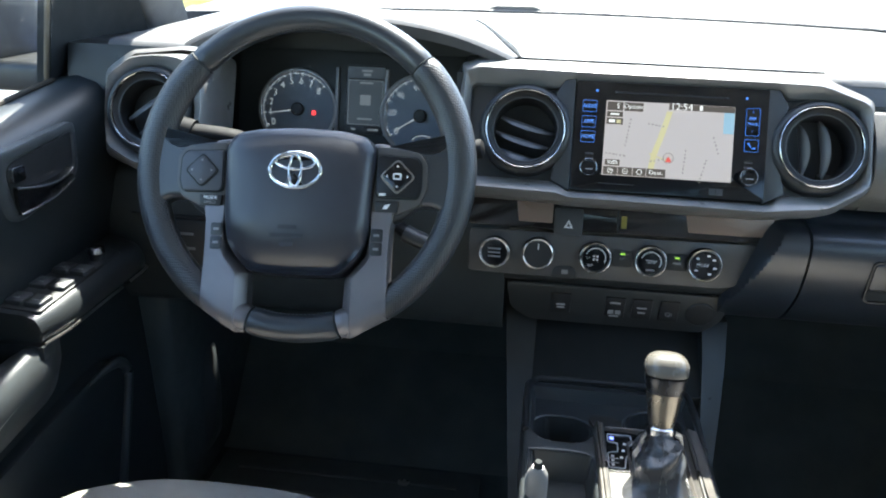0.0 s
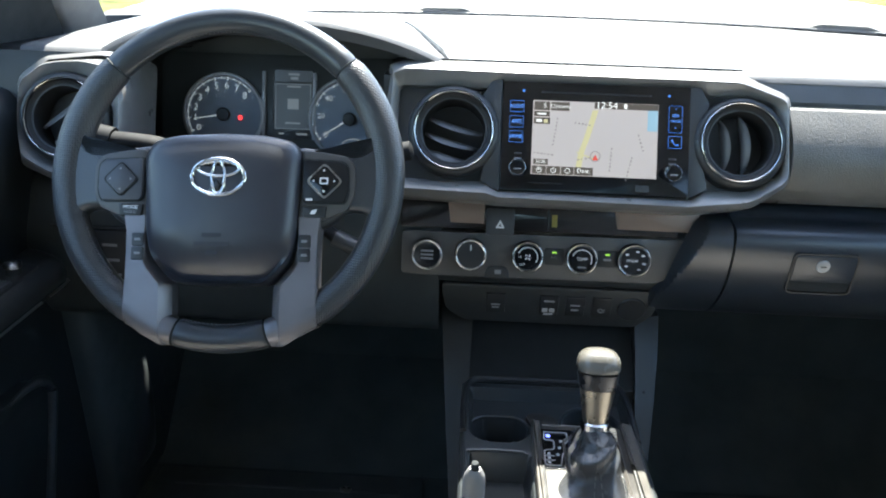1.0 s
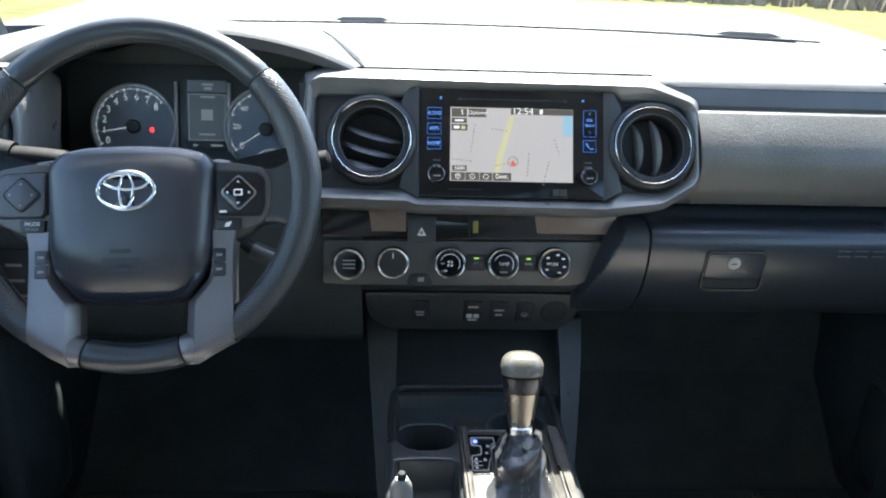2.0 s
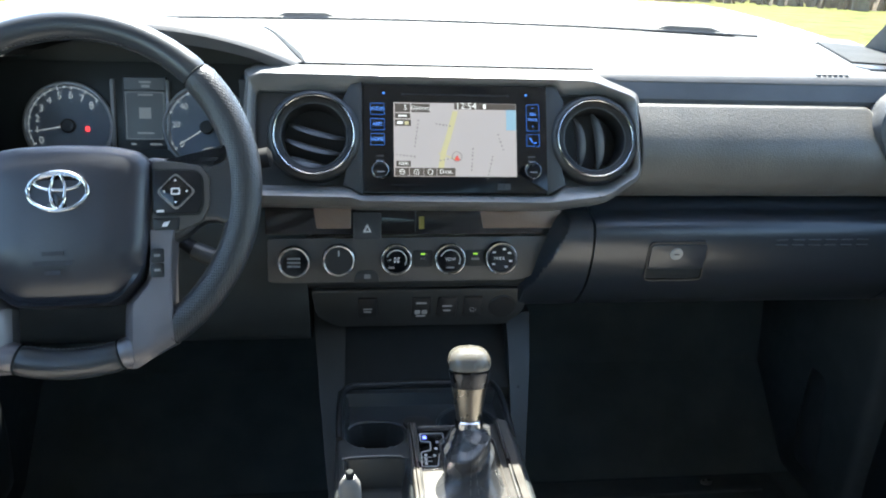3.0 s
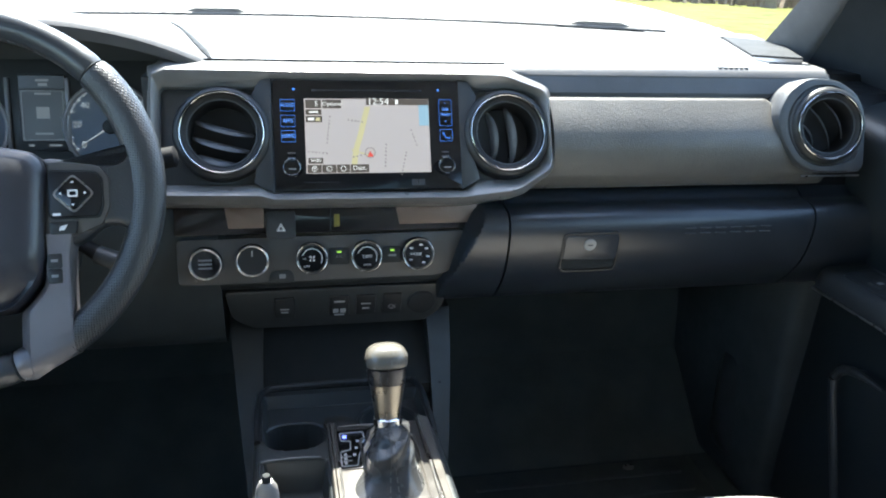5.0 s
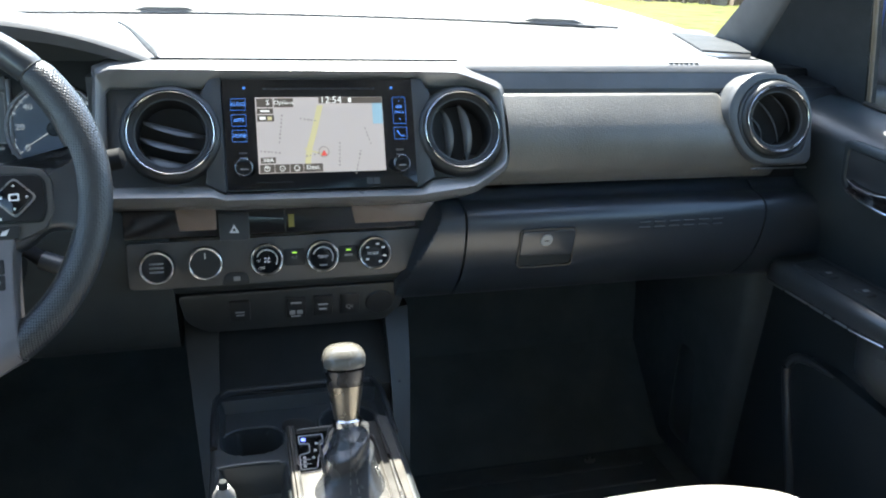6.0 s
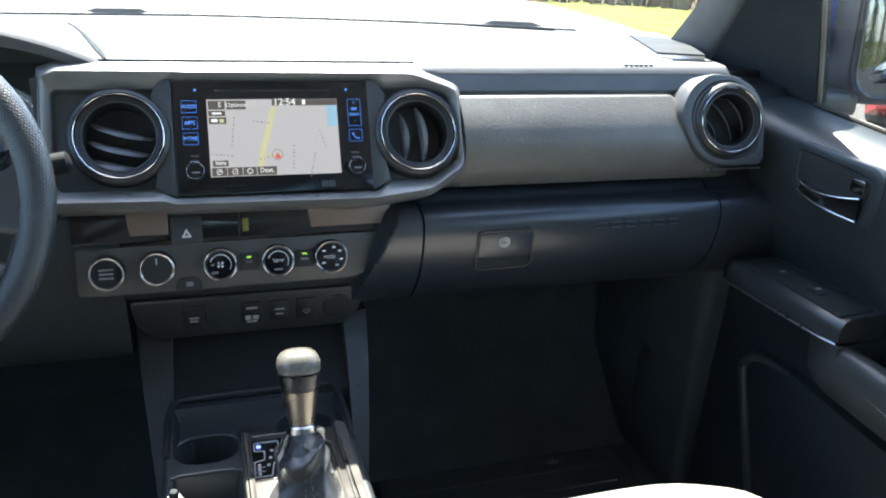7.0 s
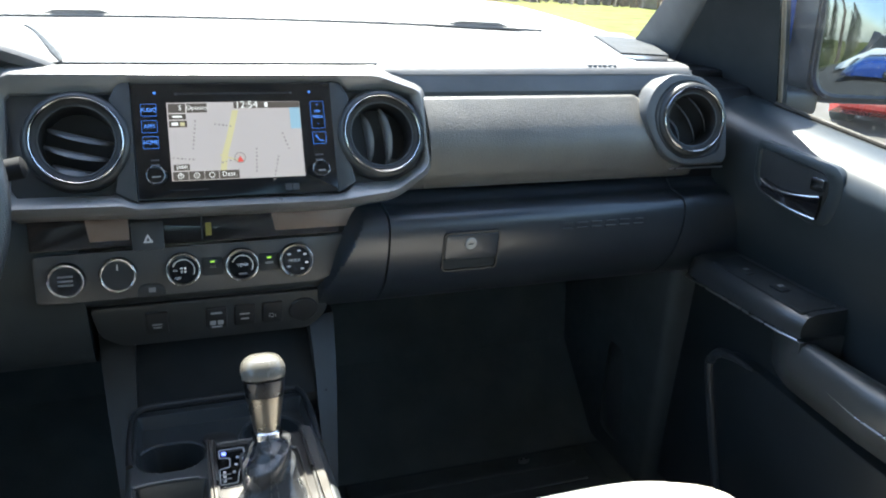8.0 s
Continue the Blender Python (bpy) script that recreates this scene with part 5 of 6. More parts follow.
# ---- instrument cluster ----
CLU = tilted((-0.4105, 0.165, 0.678), 14)
cluster = thing("instrument_cluster", (-0.41, 0.17, 0.61), "dark instrument cluster with two round gauges and a middle display", "instrument cluster")
part("backing", prism(rrect(0.385, 0.165, 0.02, 0.0, 0.005), -0.02, -0.001, 0.001, CLU), M_LOWER, cluster)


def gauge(cx, labels, a0, a1, needle, name, ticks):
    m = CLU @ Matrix.Translation((cx, 0.0, 0.0))
    g = part(name, lathe([(0.0575, -0.001), (0.0575, 0.0025), (0.054, 0.003), (0.001, 0.0032)], m, 64), M_DIAL, cluster)
    part("gauge_ring", ring(circle_profile(0.0572, 0.004, 0.0029, 10), m, 72), M_RING, g)
    part("scale_arc", sweep([m @ Vector((0.0520 * math.cos(radians(q)), 0.0520 * math.sin(radians(q)), 0.0036)) for q in span(a0, a1, 40)], 0.00045, 6), M_GAUGE, g)
    for i in range(ticks + 1):
        a = radians(a0 + (a1 - a0) * i / ticks)
        big = i % 2 == 0
        part("tick", prism(rrect(0.0065 if big else 0.0040, 0.0014, 0.0003, 0.0520 if big else 0.0530, 0, 1), 0.0028, 0.0040, 0, m @ Matrix.Rotation(a, 4, "Z")), M_GAUGE, g)
    n = len(labels)
    for i, tx in enumerate(labels):
        a = radians(a0 + (a1 - a0) * i / (n - 1))
        words(tx, 0.0140 if len(tx) == 1 else 0.0115, m @ Matrix.Translation((0.0415 * math.cos(a), 0.0415 * math.sin(a), 0.0040)), M_GAUGE, g, thick=0.00005)
    part("needle", prism([(-0.006, -0.0012), (0.044, -0.0005), (0.044, 0.0005), (-0.006, 0.0012)], 0.0055, 0.0066, 0, m @ Matrix.Rotation(radians(needle), 4, "Z")), M_GAUGE, g)
    part("needle_hub", lathe([(0.0095, 0.003), (0.0095, 0.008), (0.008, 0.0095), (0.001, 0.0098)], m, 32), M_BLACK, g)
    arc = [m @ Vector((0.006 + 0.017 * math.cos(radians(a)), -0.040 + 0.012 * math.sin(radians(a)), 0.0040)) for a in span(20, 160, 14)]
    part("small_scale", sweep(arc, 0.0007, 6), M_GAUGE, g)
    return g


tach = gauge(-0.1005, list("012345678"), 209, 42, 190, "tachometer", 16)
part("warning_lamp", prism(rrect(0.0055, 0.0070, 0.002, 0.0245, -0.004), 0.0035, 0.0042, 0, CLU @ Matrix.Translation((-0.1005, 0, 0))), M_LEDRED, tach)
gauge(0.083, ["0", "20", "40", "60", "80", "100", "120"], 215, -19, 213, "speedometer", 24)
for x in (-0.0420, 0.0315):
    part("side_strip", prism(rrect(0.0050, 0.096, 0.001, x, 0.016), -0.001, 0.0050, 0.0012, CLU), M_RING, cluster, "satin strip beside the display")
disp = part("middle_display", prism(rrect(0.058, 0.100, 0.002, 0.001, 0.019), -0.001, 0.004, 0.001, CLU), M_PLATE, cluster)
plate(-0.0260, 0.0280, -0.018, 0.048, 0.0046, CLU, M_LCD, disp, "lcd")
part("lcd_outline", surround(rrect(0.051, 0.064, 0.001, 0.001, 0.015), rrect(0.0496, 0.0626, 0.001, 0.001, 0.015), (0.001, 0.015), [(0, 0.0048), (0, 0.0052), (1, 0.0052), (1, 0.0048)], CLU, 120), M_LCDTXT, disp)
plate(-0.0260, 0.0280, 0.050, 0.066, 0.0046, CLU, M_LCD, disp, "lcd_header")
for x0, x1, y0, y1 in ((-0.006, 0.010, 0.059, 0.062), (-0.003, 0.008, 0.053, 0.057), (-0.008, 0.012, 0.042, 0.0445), (-0.007, 0.009, 0.011, 0.026), (-0.010, 0.012, -0.010, -0.0075), (-0.019, -0.012, -0.0255, -0.0225), (0.006, 0.022, -0.0255, -0.0225)):
    plate(x0, x1, y0, y1, 0.0050, CLU, M_LCDTXT, disp, "lcd_mark", 0.0003)

# ---- console ----
console = thing("center_console", (-0.03, -0.3, 0.0), "black plastic centre console with cup holders and a small tray", "console")
ctop = 0.372


def console_block():
    """The body with round wells cut through its top."""
    bm = bmesh.new()
    holes = [(0.016, -0.100, 0.0365)]
    nx, ny = 110, 300
    xs, ys = span(-0.148, 0.069, nx), span(-0.80, -0.032, ny)

    def depth(x, y):
        z = ctop
        e = min(x + 0.137, 0.061 - x, y + 0.132, -0.048 - y)
        if e > 0:
            z = ctop - 0.016 * min(1, e / 0.004)
        for cx, cy, r in holes:
            d = math.hypot(x - cx, y - cy)
            if d < r:
                z = min(z, ctop - 0.07 * min(1, (r - d) / 0.004))
        d = math.hypot(max(0, abs(x + 0.100) - 0.010), max(0, abs(y + 0.131) - 0.008))
        if d < 0.027:
            z = min(z, ctop - 0.06 * min(1, (0.027 - d) / 0.005))
        if -0.136 < x < -0.066 and -0.50 < y < -0.19:
            e = min(x + 0.136, -0.066 - x, y + 0.50, -0.19 - y)
            z = min(z, ctop - 0.035 * min(1, e / 0.006))
        e = min(x + 0.148, 0.069 - x, -0.032 - y)
        if e < 0.006:
            z -= 0.006 * (1 - e / 0.006) ** 2
        return z
    top = [[bm.verts.new((x, y, depth(x, y))) for y in ys] for x in xs]
    low = [[bm.verts.new((x, y, 0.0)) for y in (ys[0], ys[-1])] for x in (xs[0], xs[-1])]
    for i in range(nx - 1):
        for j in range(ny - 1):
            bm.faces.new((top[i][j], top[i + 1][j], top[i + 1][j + 1], top[i][j + 1]))
    bm.faces.new([top[0][j] for j in range(ny)] + [low[0][1], low[0][0]])
    bm.faces.new([top[-1][j] for j in range(ny - 1, -1, -1)] + [low[1][0], low[1][1]])
    bm.faces.new([top[i][0] for i in range(nx - 1, -1, -1)] + [low[0][0], low[1][0]])
    bm.faces.new([top[i][-1] for i in range(nx)] + [low[1][1], low[0][1]])
    bm.faces.new((low[0][0], low[0][1], low[1][1], low[1][0]))
    return bm


part("body", console_block(), M_CONSOLE, console, smooth=50)
part("cup_rim", ring(circle_profile(0.0370, ctop - 0.0155, 0.0026, 8), Matrix.Translation((0.016, -0.100, 0)), 56), M_CONSOLE, console)
part("cup_rim", surround(rrect(0.080, 0.076, 0.029, -0.100, -0.131, 8), rrect(0.073, 0.069, 0.026, -0.100, -0.131, 8), (-0.100, -0.131), [(0, ctop - 0.020), (0, ctop - 0.0125), (0.5, ctop - 0.0110), (1, ctop - 0.0125), (1, ctop - 0.030)], Matrix.Identity(4), 120), M_CONSOLE, console)
part("holder_trim", prism(rounded([(-0.058, -0.120), (-0.022, -0.118), (-0.026, -0.096), (-0.036, -0.086), (-0.058, -0.084), (-0.066, -0.094)], 0.006), ctop - 0.018, ctop - 0.0105, 0.002), M_GATE, console, "small dark gloss panel between the cup holders")
part("tray_lip", sweep(spline([(-0.1405, -0.30, ctop + 0.0005), (-0.1405, -0.20, ctop + 0.001), (-0.136, -0.189, ctop + 0.0015), (-0.10, -0.1865, ctop + 0.0015), (-0.072, -0.188, ctop + 0.001)], 5), 0.0022, 8), M_CONSOLE, console)
part("rear_rim", sweep(spline([(-0.144, -0.15, ctop + 0.001), (-0.144, -0.08, ctop + 0.004), (-0.135, -0.040, ctop + 0.005), (-0.10, -0.033, ctop + 0.005), (0.038, -0.033, ctop + 0.005), (0.059, -0.042, ctop + 0.005), (0.0655, -0.08, ctop + 0.003), (0.066, -0.15, ctop - 0.004)], 6), 0.004, 10), M_BLACK, console)
part("pocket_back", loft([[Vector((x, y, z)) for y, z in ((-0.02, 0.36), (0.09, 0.44), (0.12, 0.44), (0.06, 0.30), (-0.02, 0.30))] for x in (-0.14, 0.10)]), M_VOID, console)
for s, x0, x1, xb in ((-1, -0.181, -0.137, -0.150), (1, 0.124, 0.088, 0.088)):
    rows = []
    for t in span(0, 1, 8):
        z = 0.440 - 0.30 * t
        y = 0.055 - 0.20 * t ** 0.8
        a, b = x0 + (xb - x0) * t, x1 + (xb - s * 0.006 - x1) * t
        rows.append([Vector((a, y, z)), Vector((b, y - 0.012 * (1 - t), z)), Vector((b, y + 0.10, z)), Vector((a, y + 0.10, z))])
    part("side_support", loft(rows), M_LOWER, console)
PL = [(-0.056, -0.70), (0.048, -0.70), (0.048, -0.150), (0.042, -0.143), (-0.050, -0.143), (-0.056, -0.150)]
gate = part("shift_plate", prism(rounded(PL, 0.004), ctop - 0.004, ctop + 0.012, 0.002), M_GATE, console)
part("gate_inset", prism(rrect(0.040, 0.074, 0.002, -0.0350, -0.1925), ctop + 0.010, ctop + 0.0128, 0.0004), M_GLOSS, gate)
for x0, x1 in ((-0.0665, -0.0525), (0.0430, 0.0575)):
    part("plate_edge", prism(rounded([(x0, -0.70), (x1, -0.70), (x1, -0.140), (x0 + (0.004 if x0 < 0 else 0), -0.132 - (0.004 if x0 < 0 else 0.0))], 0.003), ctop - 0.004, ctop + 0.0145, 0.003), M_STRIPE, gate, "satin grey edge strip")
    xm = x1 - 0.002 if x0 < 0 else x0 + 0.002
    part("edge_bead", sweep([(xm, -0.69, ctop + 0.0140), (xm, -0.142, ctop + 0.0140)], 0.0016, 8), M_SATIN, gate, "thin bright bead")
part("plate_edge", sweep([(-0.050, -0.1470, ctop + 0.0122), (0.008, -0.1470, ctop + 0.0122)], 0.0014, 8), M_STRIPE, gate)
GP = Matrix.Translation((-0.0370, -0.1930, ctop + 0.0128))
slot = [(-0.013, 0.031), (0.014, 0.031), (0.014, 0.014), (0.010, 0.009), (0.009, -0.006), (0.006, -0.011), (0.0025, -0.032), (-0.015, -0.032), (-0.0142, -0.005), (-0.003, -0.002), (-0.002, 0.014), (-0.013, 0.016)]
slot = rounded(slot, 0.0022)
part("gate_line", sweep([GP @ Vector((*p, 0.0004)) for p in slot + slot[:2]], 0.00075, 6, False), M_PRINT, gate, "white printed outline")
for x, y in ((0.006, 0.014), (0.0035, 0.001), (0.0005, -0.012), (-0.0095, -0.0105), (-0.0097, -0.0185), (-0.0100, -0.0265)):
    part("gate_mark", prism(rrect(0.0034, 0.0040, 0.0008, x, y), 0, 0.0005, 0, GP), M_PRINT, gate)
for x0, x1, y in ((-0.0135, -0.003, -0.0145), (-0.0135, -0.003, -0.0225)):
    plate(x0, x1, y - 0.0005, y + 0.0005, 0.0004, GP, M_PRINT, gate, "gate_bar")
part("park_lamp", prism(rrect(0.0050, 0.0056, 0.0010, -0.0080, 0.0235), 0, 0.0008, 0, GP), glowing("park_lamp", (0.15, 0.2, 1.0), 0.5), gate)

# ---- gear lever ----
LEV = Matrix.Translation((-0.0015, -0.2300, 0.3865)) @ Matrix.Rotation(radians(-16), 4, "X") @ Matrix.Diagonal((1.03, 1.03, 0.945, 1))
LEV_BASE = Matrix.Translation((-0.002, -0.222, 0.384))
lever = thing("gear_lever", (-0.002, -0.222, 0.384), "gear lever with pale grey knob, metal neck and leather boot", "gear lever")


part("knob_cap", lathe([(0.0205, 0.1165), (0.0226, 0.1172), (0.0236, 0.1195), (0.0238, 0.1235), (0.0232, 0.1288), (0.0215, 0.1338), (0.0186, 0.1378), (0.0142, 0.1405), (0.0082, 0.1420), (0.001, 0.1424)], LEV, 64, True, lambda a: 1 - 0.045 * math.cos(4 * a)), M_KNOB, lever, "rounded pale grey knob", 80)
part("knob_band", lathe([(0.0190, 0.0965), (0.0201, 0.0985), (0.0219, 0.1130), (0.0221, 0.1145), (0.0204, 0.1160)], LEV, 48, True, lambda a: 1 - 0.04 * math.cos(4 * a)), M_BAND, lever, "dark satin band")
part("neck", lathe([(0.0128, 0.0570), (0.0134, 0.0600), (0.0165, 0.0800), (0.0190, 0.0963)], LEV, 40), M_NECK, lever, "tapered satin metal neck")
part("collar", lathe([(0.0145, 0.0470), (0.0156, 0.0482), (0.0156, 0.0555), (0.0140, 0.0570)], LEV, 40), M_CHROME, lever, "chrome collar")


def boot_at(t, a):
    """The leather boot: a tight collar that sags in folds and spreads over the plate."""
    r = 0.0152 + 0.0175 * (1 - (1 - t) ** 2.1)
    u, v = math.cos(a), math.sin(a)
    wide = 0.68 + 0.20 * t ** 3 + 0.55 * t ** 2 * max(0.0, -v) ** 1.5 if u < 0 else 0.90
    sq = 1 + 0.12 * t * abs(math.sin(2 * a)) ** 2
    d = t - (0.46 - 0.25 * u) - 0.05 * math.sin(3 * a)
    fold = 0.0052 * max(0.0, 1 - abs(d) / 0.16) - 0.0030 * max(0.0, 1 - abs(d - 0.24) / 0.14)
    d = t - (0.26 + 0.16 * u)
    fold += 0.0018 * max(0.0, 1 - abs(d) / 0.10) * max(0.0, -u * 0.5 + 0.5)
    crease = 0.0026 * abs(noise.noise(Vector((u * 1.0 + 3.1, v * 1.0 + 0.6, t * 2.0)))) + 0.0006 * noise.noise(Vector((u * 3.0, v * 3.0 + 1.3, t * 6.0)))
    skirt = 0.017 * max(0.0, (t - 0.68) / 0.32) ** 1.4 * min(1.0, max(0.0, 0.15 - v))
    rr = r * sq + skirt + (fold - crease) * min(1.0, t * 4.0)
    z = 0.049 - 0.052 * t + 0.009 * math.sin(math.pi * t) + 0.8 * (fold - crease) * math.sin(math.pi * t)
    p = Vector((rr * u * wide, rr * v * 1.28 - 0.010 * t, z))
    k = t * t * (3 - 2 * t)
    return (LEV @ p) * (1 - k) + (LEV_BASE @ p) * k


boot = part("boot", loft([[boot_at(t, 2 * math.pi * i / 96) for i in range(96)] for t in span(0, 1, 60)]), M_BOOT, lever, "creased black leather boot", 75)
for da in (-0.10, 0.10):
    bm = bmesh.new()
    for k in range(13):
        t0 = 0.05 + 0.072 * k
        p, q = boot_at(t0, -math.pi / 2 + da), boot_at(t0 + 0.045, -math.pi / 2 + da)
        out = Vector((0, -0.0005, 0.0007))
        side = Vector((0.0006, 0, 0))
        loft([[p + out - side, p + out + side, p - side * 0.2 - out], [q + out - side, q + out + side, q - side * 0.2 - out]], True, True, bm)
    part("boot_stitching", bm, M_STITCH, boot)
part("boot_frame", surround(rrect(0.066, 0.124, 0.010, 0.0055, -0.012), rrect(0.060, 0.116, 0.008, 0.0055, -0.012), (0.0055, -0.012), [(0, -0.003), (0, 0.0015), (0.5, 0.0026), (1, 0.0010), (1, -0.003)], Matrix.Translation((-0.002, -0.222, ctop + 0.0125)), 120), M_STRIPE, lever, "satin frame round the boot")

# small light bottle in the tray
BOT = Matrix.Translation((-0.1310, -0.262, ctop - 0.034)) @ Matrix.Rotation(radians(8), 4, "X")
bottle = thing("small_bottle", (-0.122, -0.262, ctop - 0.034), "small pale bottle with a dark tip standing in the console tray", "bottle")
part("body", lathe([(0.0110, 0), (0.0120, 0.003), (0.0120, 0.054), (0.0108, 0.064), (0.0072, 0.072), (0.0056, 0.074)], BOT, 32), M_BOTTLE, bottle)
part("cap", lathe([(0.0050, 0.073), (0.0044, 0.079), (0.0034, 0.0815), (0.001, 0.082)], BOT, 24), M_VOID, bottle)

# ---- doors ----
def sill(y):
    return 0.728 + 0.10 * (y - 0.02)


def door(s):
    side = "driver" if s < 0 else "passenger"
    d = thing("vehicle_door", (s * 0.75, -0.5, 0.08), "dark plastic %s door with a chrome pull, armrest and window switches" % side, "vehicle door", "front doors")

    HX = 0.704 if s > 0 else 0.724
    ox, oz = (-0.018, -0.012) if s > 0 else (0.0, 0.0)

    def X(p):
        return Vector((s * p[0], p[1], p[2]))

    def A(p):
        return Vector((s * (p[0] + (ox if p[0] < 0.73 else 0)), p[1], p[2] + oz))
    rows = []
    for y in span(0.20, -1.16, 40):
        z0 = sill(y)
        rise = min(1.0, max(0.0, (0.0 - y) / 0.10))
        inn = 0.012 * min(1, max(0, (y - 0.02) / 0.1))
        prof = [(0.835, z0 - 0.02), (0.80, z0 + 0.000), (0.772, z0 + 0.004), (0.745, z0 - 0.004), (0.726, z0 - 0.022), (0.716, z0 - 0.048), (0.712, 0.655), (0.713, 0.62), (0.720, 0.585), (0.732, 0.55), (0.738, 0.52), (0.738, 0.44), (0.734, 0.36), (0.728, 0.26), (0.722, 0.12), (0.722, 0.05), (0.835, 0.05)]
        if s > 0:
            prof[2:10] = [(0.772, z0 + 0.003), (0.746, z0 - 0.002), (0.730, z0 - 0.008), (0.719, z0 - 0.018), (0.7125, z0 - 0.034), (0.7120, 0.655), (0.7122, 0.62), (0.719, 0.583)]
        rows.append([X((px + inn + (HX - 0.712) * (math.exp(-((pz - 0.64) / 0.06) ** 2) if s < 0 else min(1.0, max(0.0, (z0 - pz) / 0.03)) * (pz > 0.58)), y, pz)) for px, pz in prof])
    panel = part("door_panel", loft(rows), M_DOOR, d, smooth=50)
    # lower pocket and seam
    low = [(-0.140, 0.03), (-0.106, 0.131), (-0.043, 0.315), (-0.046, 0.347), (-0.074, 0.362), (-0.125, 0.365), (-0.30, 0.350), (-0.60, 0.33), (-0.60, 0.06)]
    SD = Matrix(((0, 0, -s, s * 0.735), (1, 0, 0, 0), (0, 1, 0, 0), (0, 0, 0, 1)))
    part("lower_panel", prism(rounded([(y, z) for y, z in low], 0.018), -0.01, 0.020, 0.006, SD), M_DOOR, d)
    part("panel_edge", sweep(spline([X((0.7150, y, z)) for y, z in [(-0.137, 0.045), (-0.1045, 0.131), (-0.0425, 0.306), (-0.0430, 0.338), (-0.0580, 0.354), (-0.085, 0.360), (-0.13, 0.361)]], 6), lambda t: 0.0075 * (1 - 0.75 * max(0.0, t - 0.75) / 0.25), 12), M_ARM, d)
    # window glass and its seal
    gl = part("window_glass", loft([[X((0.806, y, sill(y) - 0.01)), X((0.70, y - 0.02, 1.17))] for y in span(0.02, -1.15, 12)], False, False), M_DUSTGLASS, d, "dusty side window glass")
    gl.visible_shadow = False
    part("window_seal", sweep([X((0.796, y, sill(y) + 0.003)) for y in span(0.012, -1.15, 10)], 0.004, 8), M_WEATHER, d, "dark rubber window seal")
    # pull handle in its dished surround
    PH = Matrix(((0, 0, -s, s * HX), (1, 0, 0, 0), (0, 1, 0, 0), (0, 0, 0, 1)))
    cup_o = [(-0.056, 0.694), (-0.060, 0.625), (-0.085, 0.608), (-0.200, 0.590), (-0.226, 0.600), (-0.238, 0.640), (-0.236, 0.672), (-0.220, 0.686)]
    cup_i = [(-0.069, 0.680), (-0.072, 0.634), (-0.088, 0.620), (-0.196, 0.602), (-0.206, 0.612), (-0.213, 0.650), (-0.211, 0.664), (-0.200, 0.670)]

    def hq(y, z):
        """Handle parts drawn in about their middle."""
        return -0.147 + (y + 0.147) * 0.87, 0.653 + (z - 0.642) * 0.86
    cup_o, cup_i = [hq(*p) for p in cup_o], [hq(*p) for p in cup_i]
    c0 = (-0.143, 0.654)
    sur = part("handle_surround", surround(rounded(cup_o, 0.010), rounded(cup_i, 0.008), c0, [(0, -0.01), (0, 0.0005), (0.25, 0.0025), (0.8, 0.0025), (1, 0.000), (1, -0.012)], PH, 120), M_ARM if s < 0 else M_DOOR, d)
    part("handle_well", prism(rounded(cup_i, 0.008), -0.012, 0.0008, 0, PH), M_BLACK, sur)
    lev, top, low_e = [], [], []
    for t in span(0, 1, 18):
        y = -0.088 - 0.118 * t
        z = 0.634 - 0.010 * math.sin(math.pi * t) ** 0.8 * (1 - 0.4 * t) + 0.004 * t
        zb = 0.619 - 0.016 * t - 0.002 * math.sin(math.pi * t)
        w = 0.004 + 0.009 * math.sin(math.pi * min(1, 0.15 + 0.8 * t))
        (y, z), (_, zb) = hq(y, z), hq(y, zb)
        lev.append([X((HX - 0.001, y, z + 0.001)), X((HX - 0.002 - 0.9 * w, y, z)), X((HX - 0.002 - 0.6 * w, y, (z + zb) / 2)), X((HX - 0.002 - 0.9 * w, y, zb)), X((HX, y, zb - 0.002))])
        top.append(lev[-1][1])
        low_e.append(lev[-1][3])
    h = part("pull_lever", loft(lev), M_GLOSS, sur, "dark gloss pull lever with bright edges", 50)
    part("lever_edge", sweep(top, 0.0014, 8), M_CHROME, h)
    part("lever_edge", sweep(low_e, 0.0010, 8), M_CHROME, h)
    part("lock_tab", prism(rrect(0.021, 0.017, 0.003, *hq(-0.196, 0.654)), 0.0, 0.006, 0.001, PH), M_DKCHROME, sur, "small square lock tab")
    # armrest with the switch shelf in front
    shelf = []

    def edge(y):
        """Inner edge of the shelf."""
        e = min(1.0, max(0.0, (0.03 - y) / 0.05))
        return 0.742 - 0.064 * e * e * (3 - 2 * e) + 0.006 * min(1, max(0, (-0.20 - y) / 0.04)) ** 2
    for y in span(0.025, -0.245, 20):
        xo = edge(y)
        shelf.append([A((0.750, y, 0.522)), A((xo + 0.020, y, 0.519)), A((xo + 0.007, y, 0.515)), A((xo + 0.0015, y, 0.506)), A((xo, y, 0.496)), A((xo + 0.002, y, 0.487)), A((0.750, y, 0.484))])
    part("switch_shelf", loft(shelf), M_SHELF, d, smooth=50)
    part("shelf_line", sweep([A((edge(y) - 0.001, y, 0.4850)) for y in span(0.02, -0.244, 16)], 0.0018, 6), M_SATIN, d, "thin bright trim line")
    SW = Matrix.Translation((s * (0.712 + ox), 0, 0.5185 + oz)) @ Matrix.Rotation(radians(-s * 3), 4, "Y")
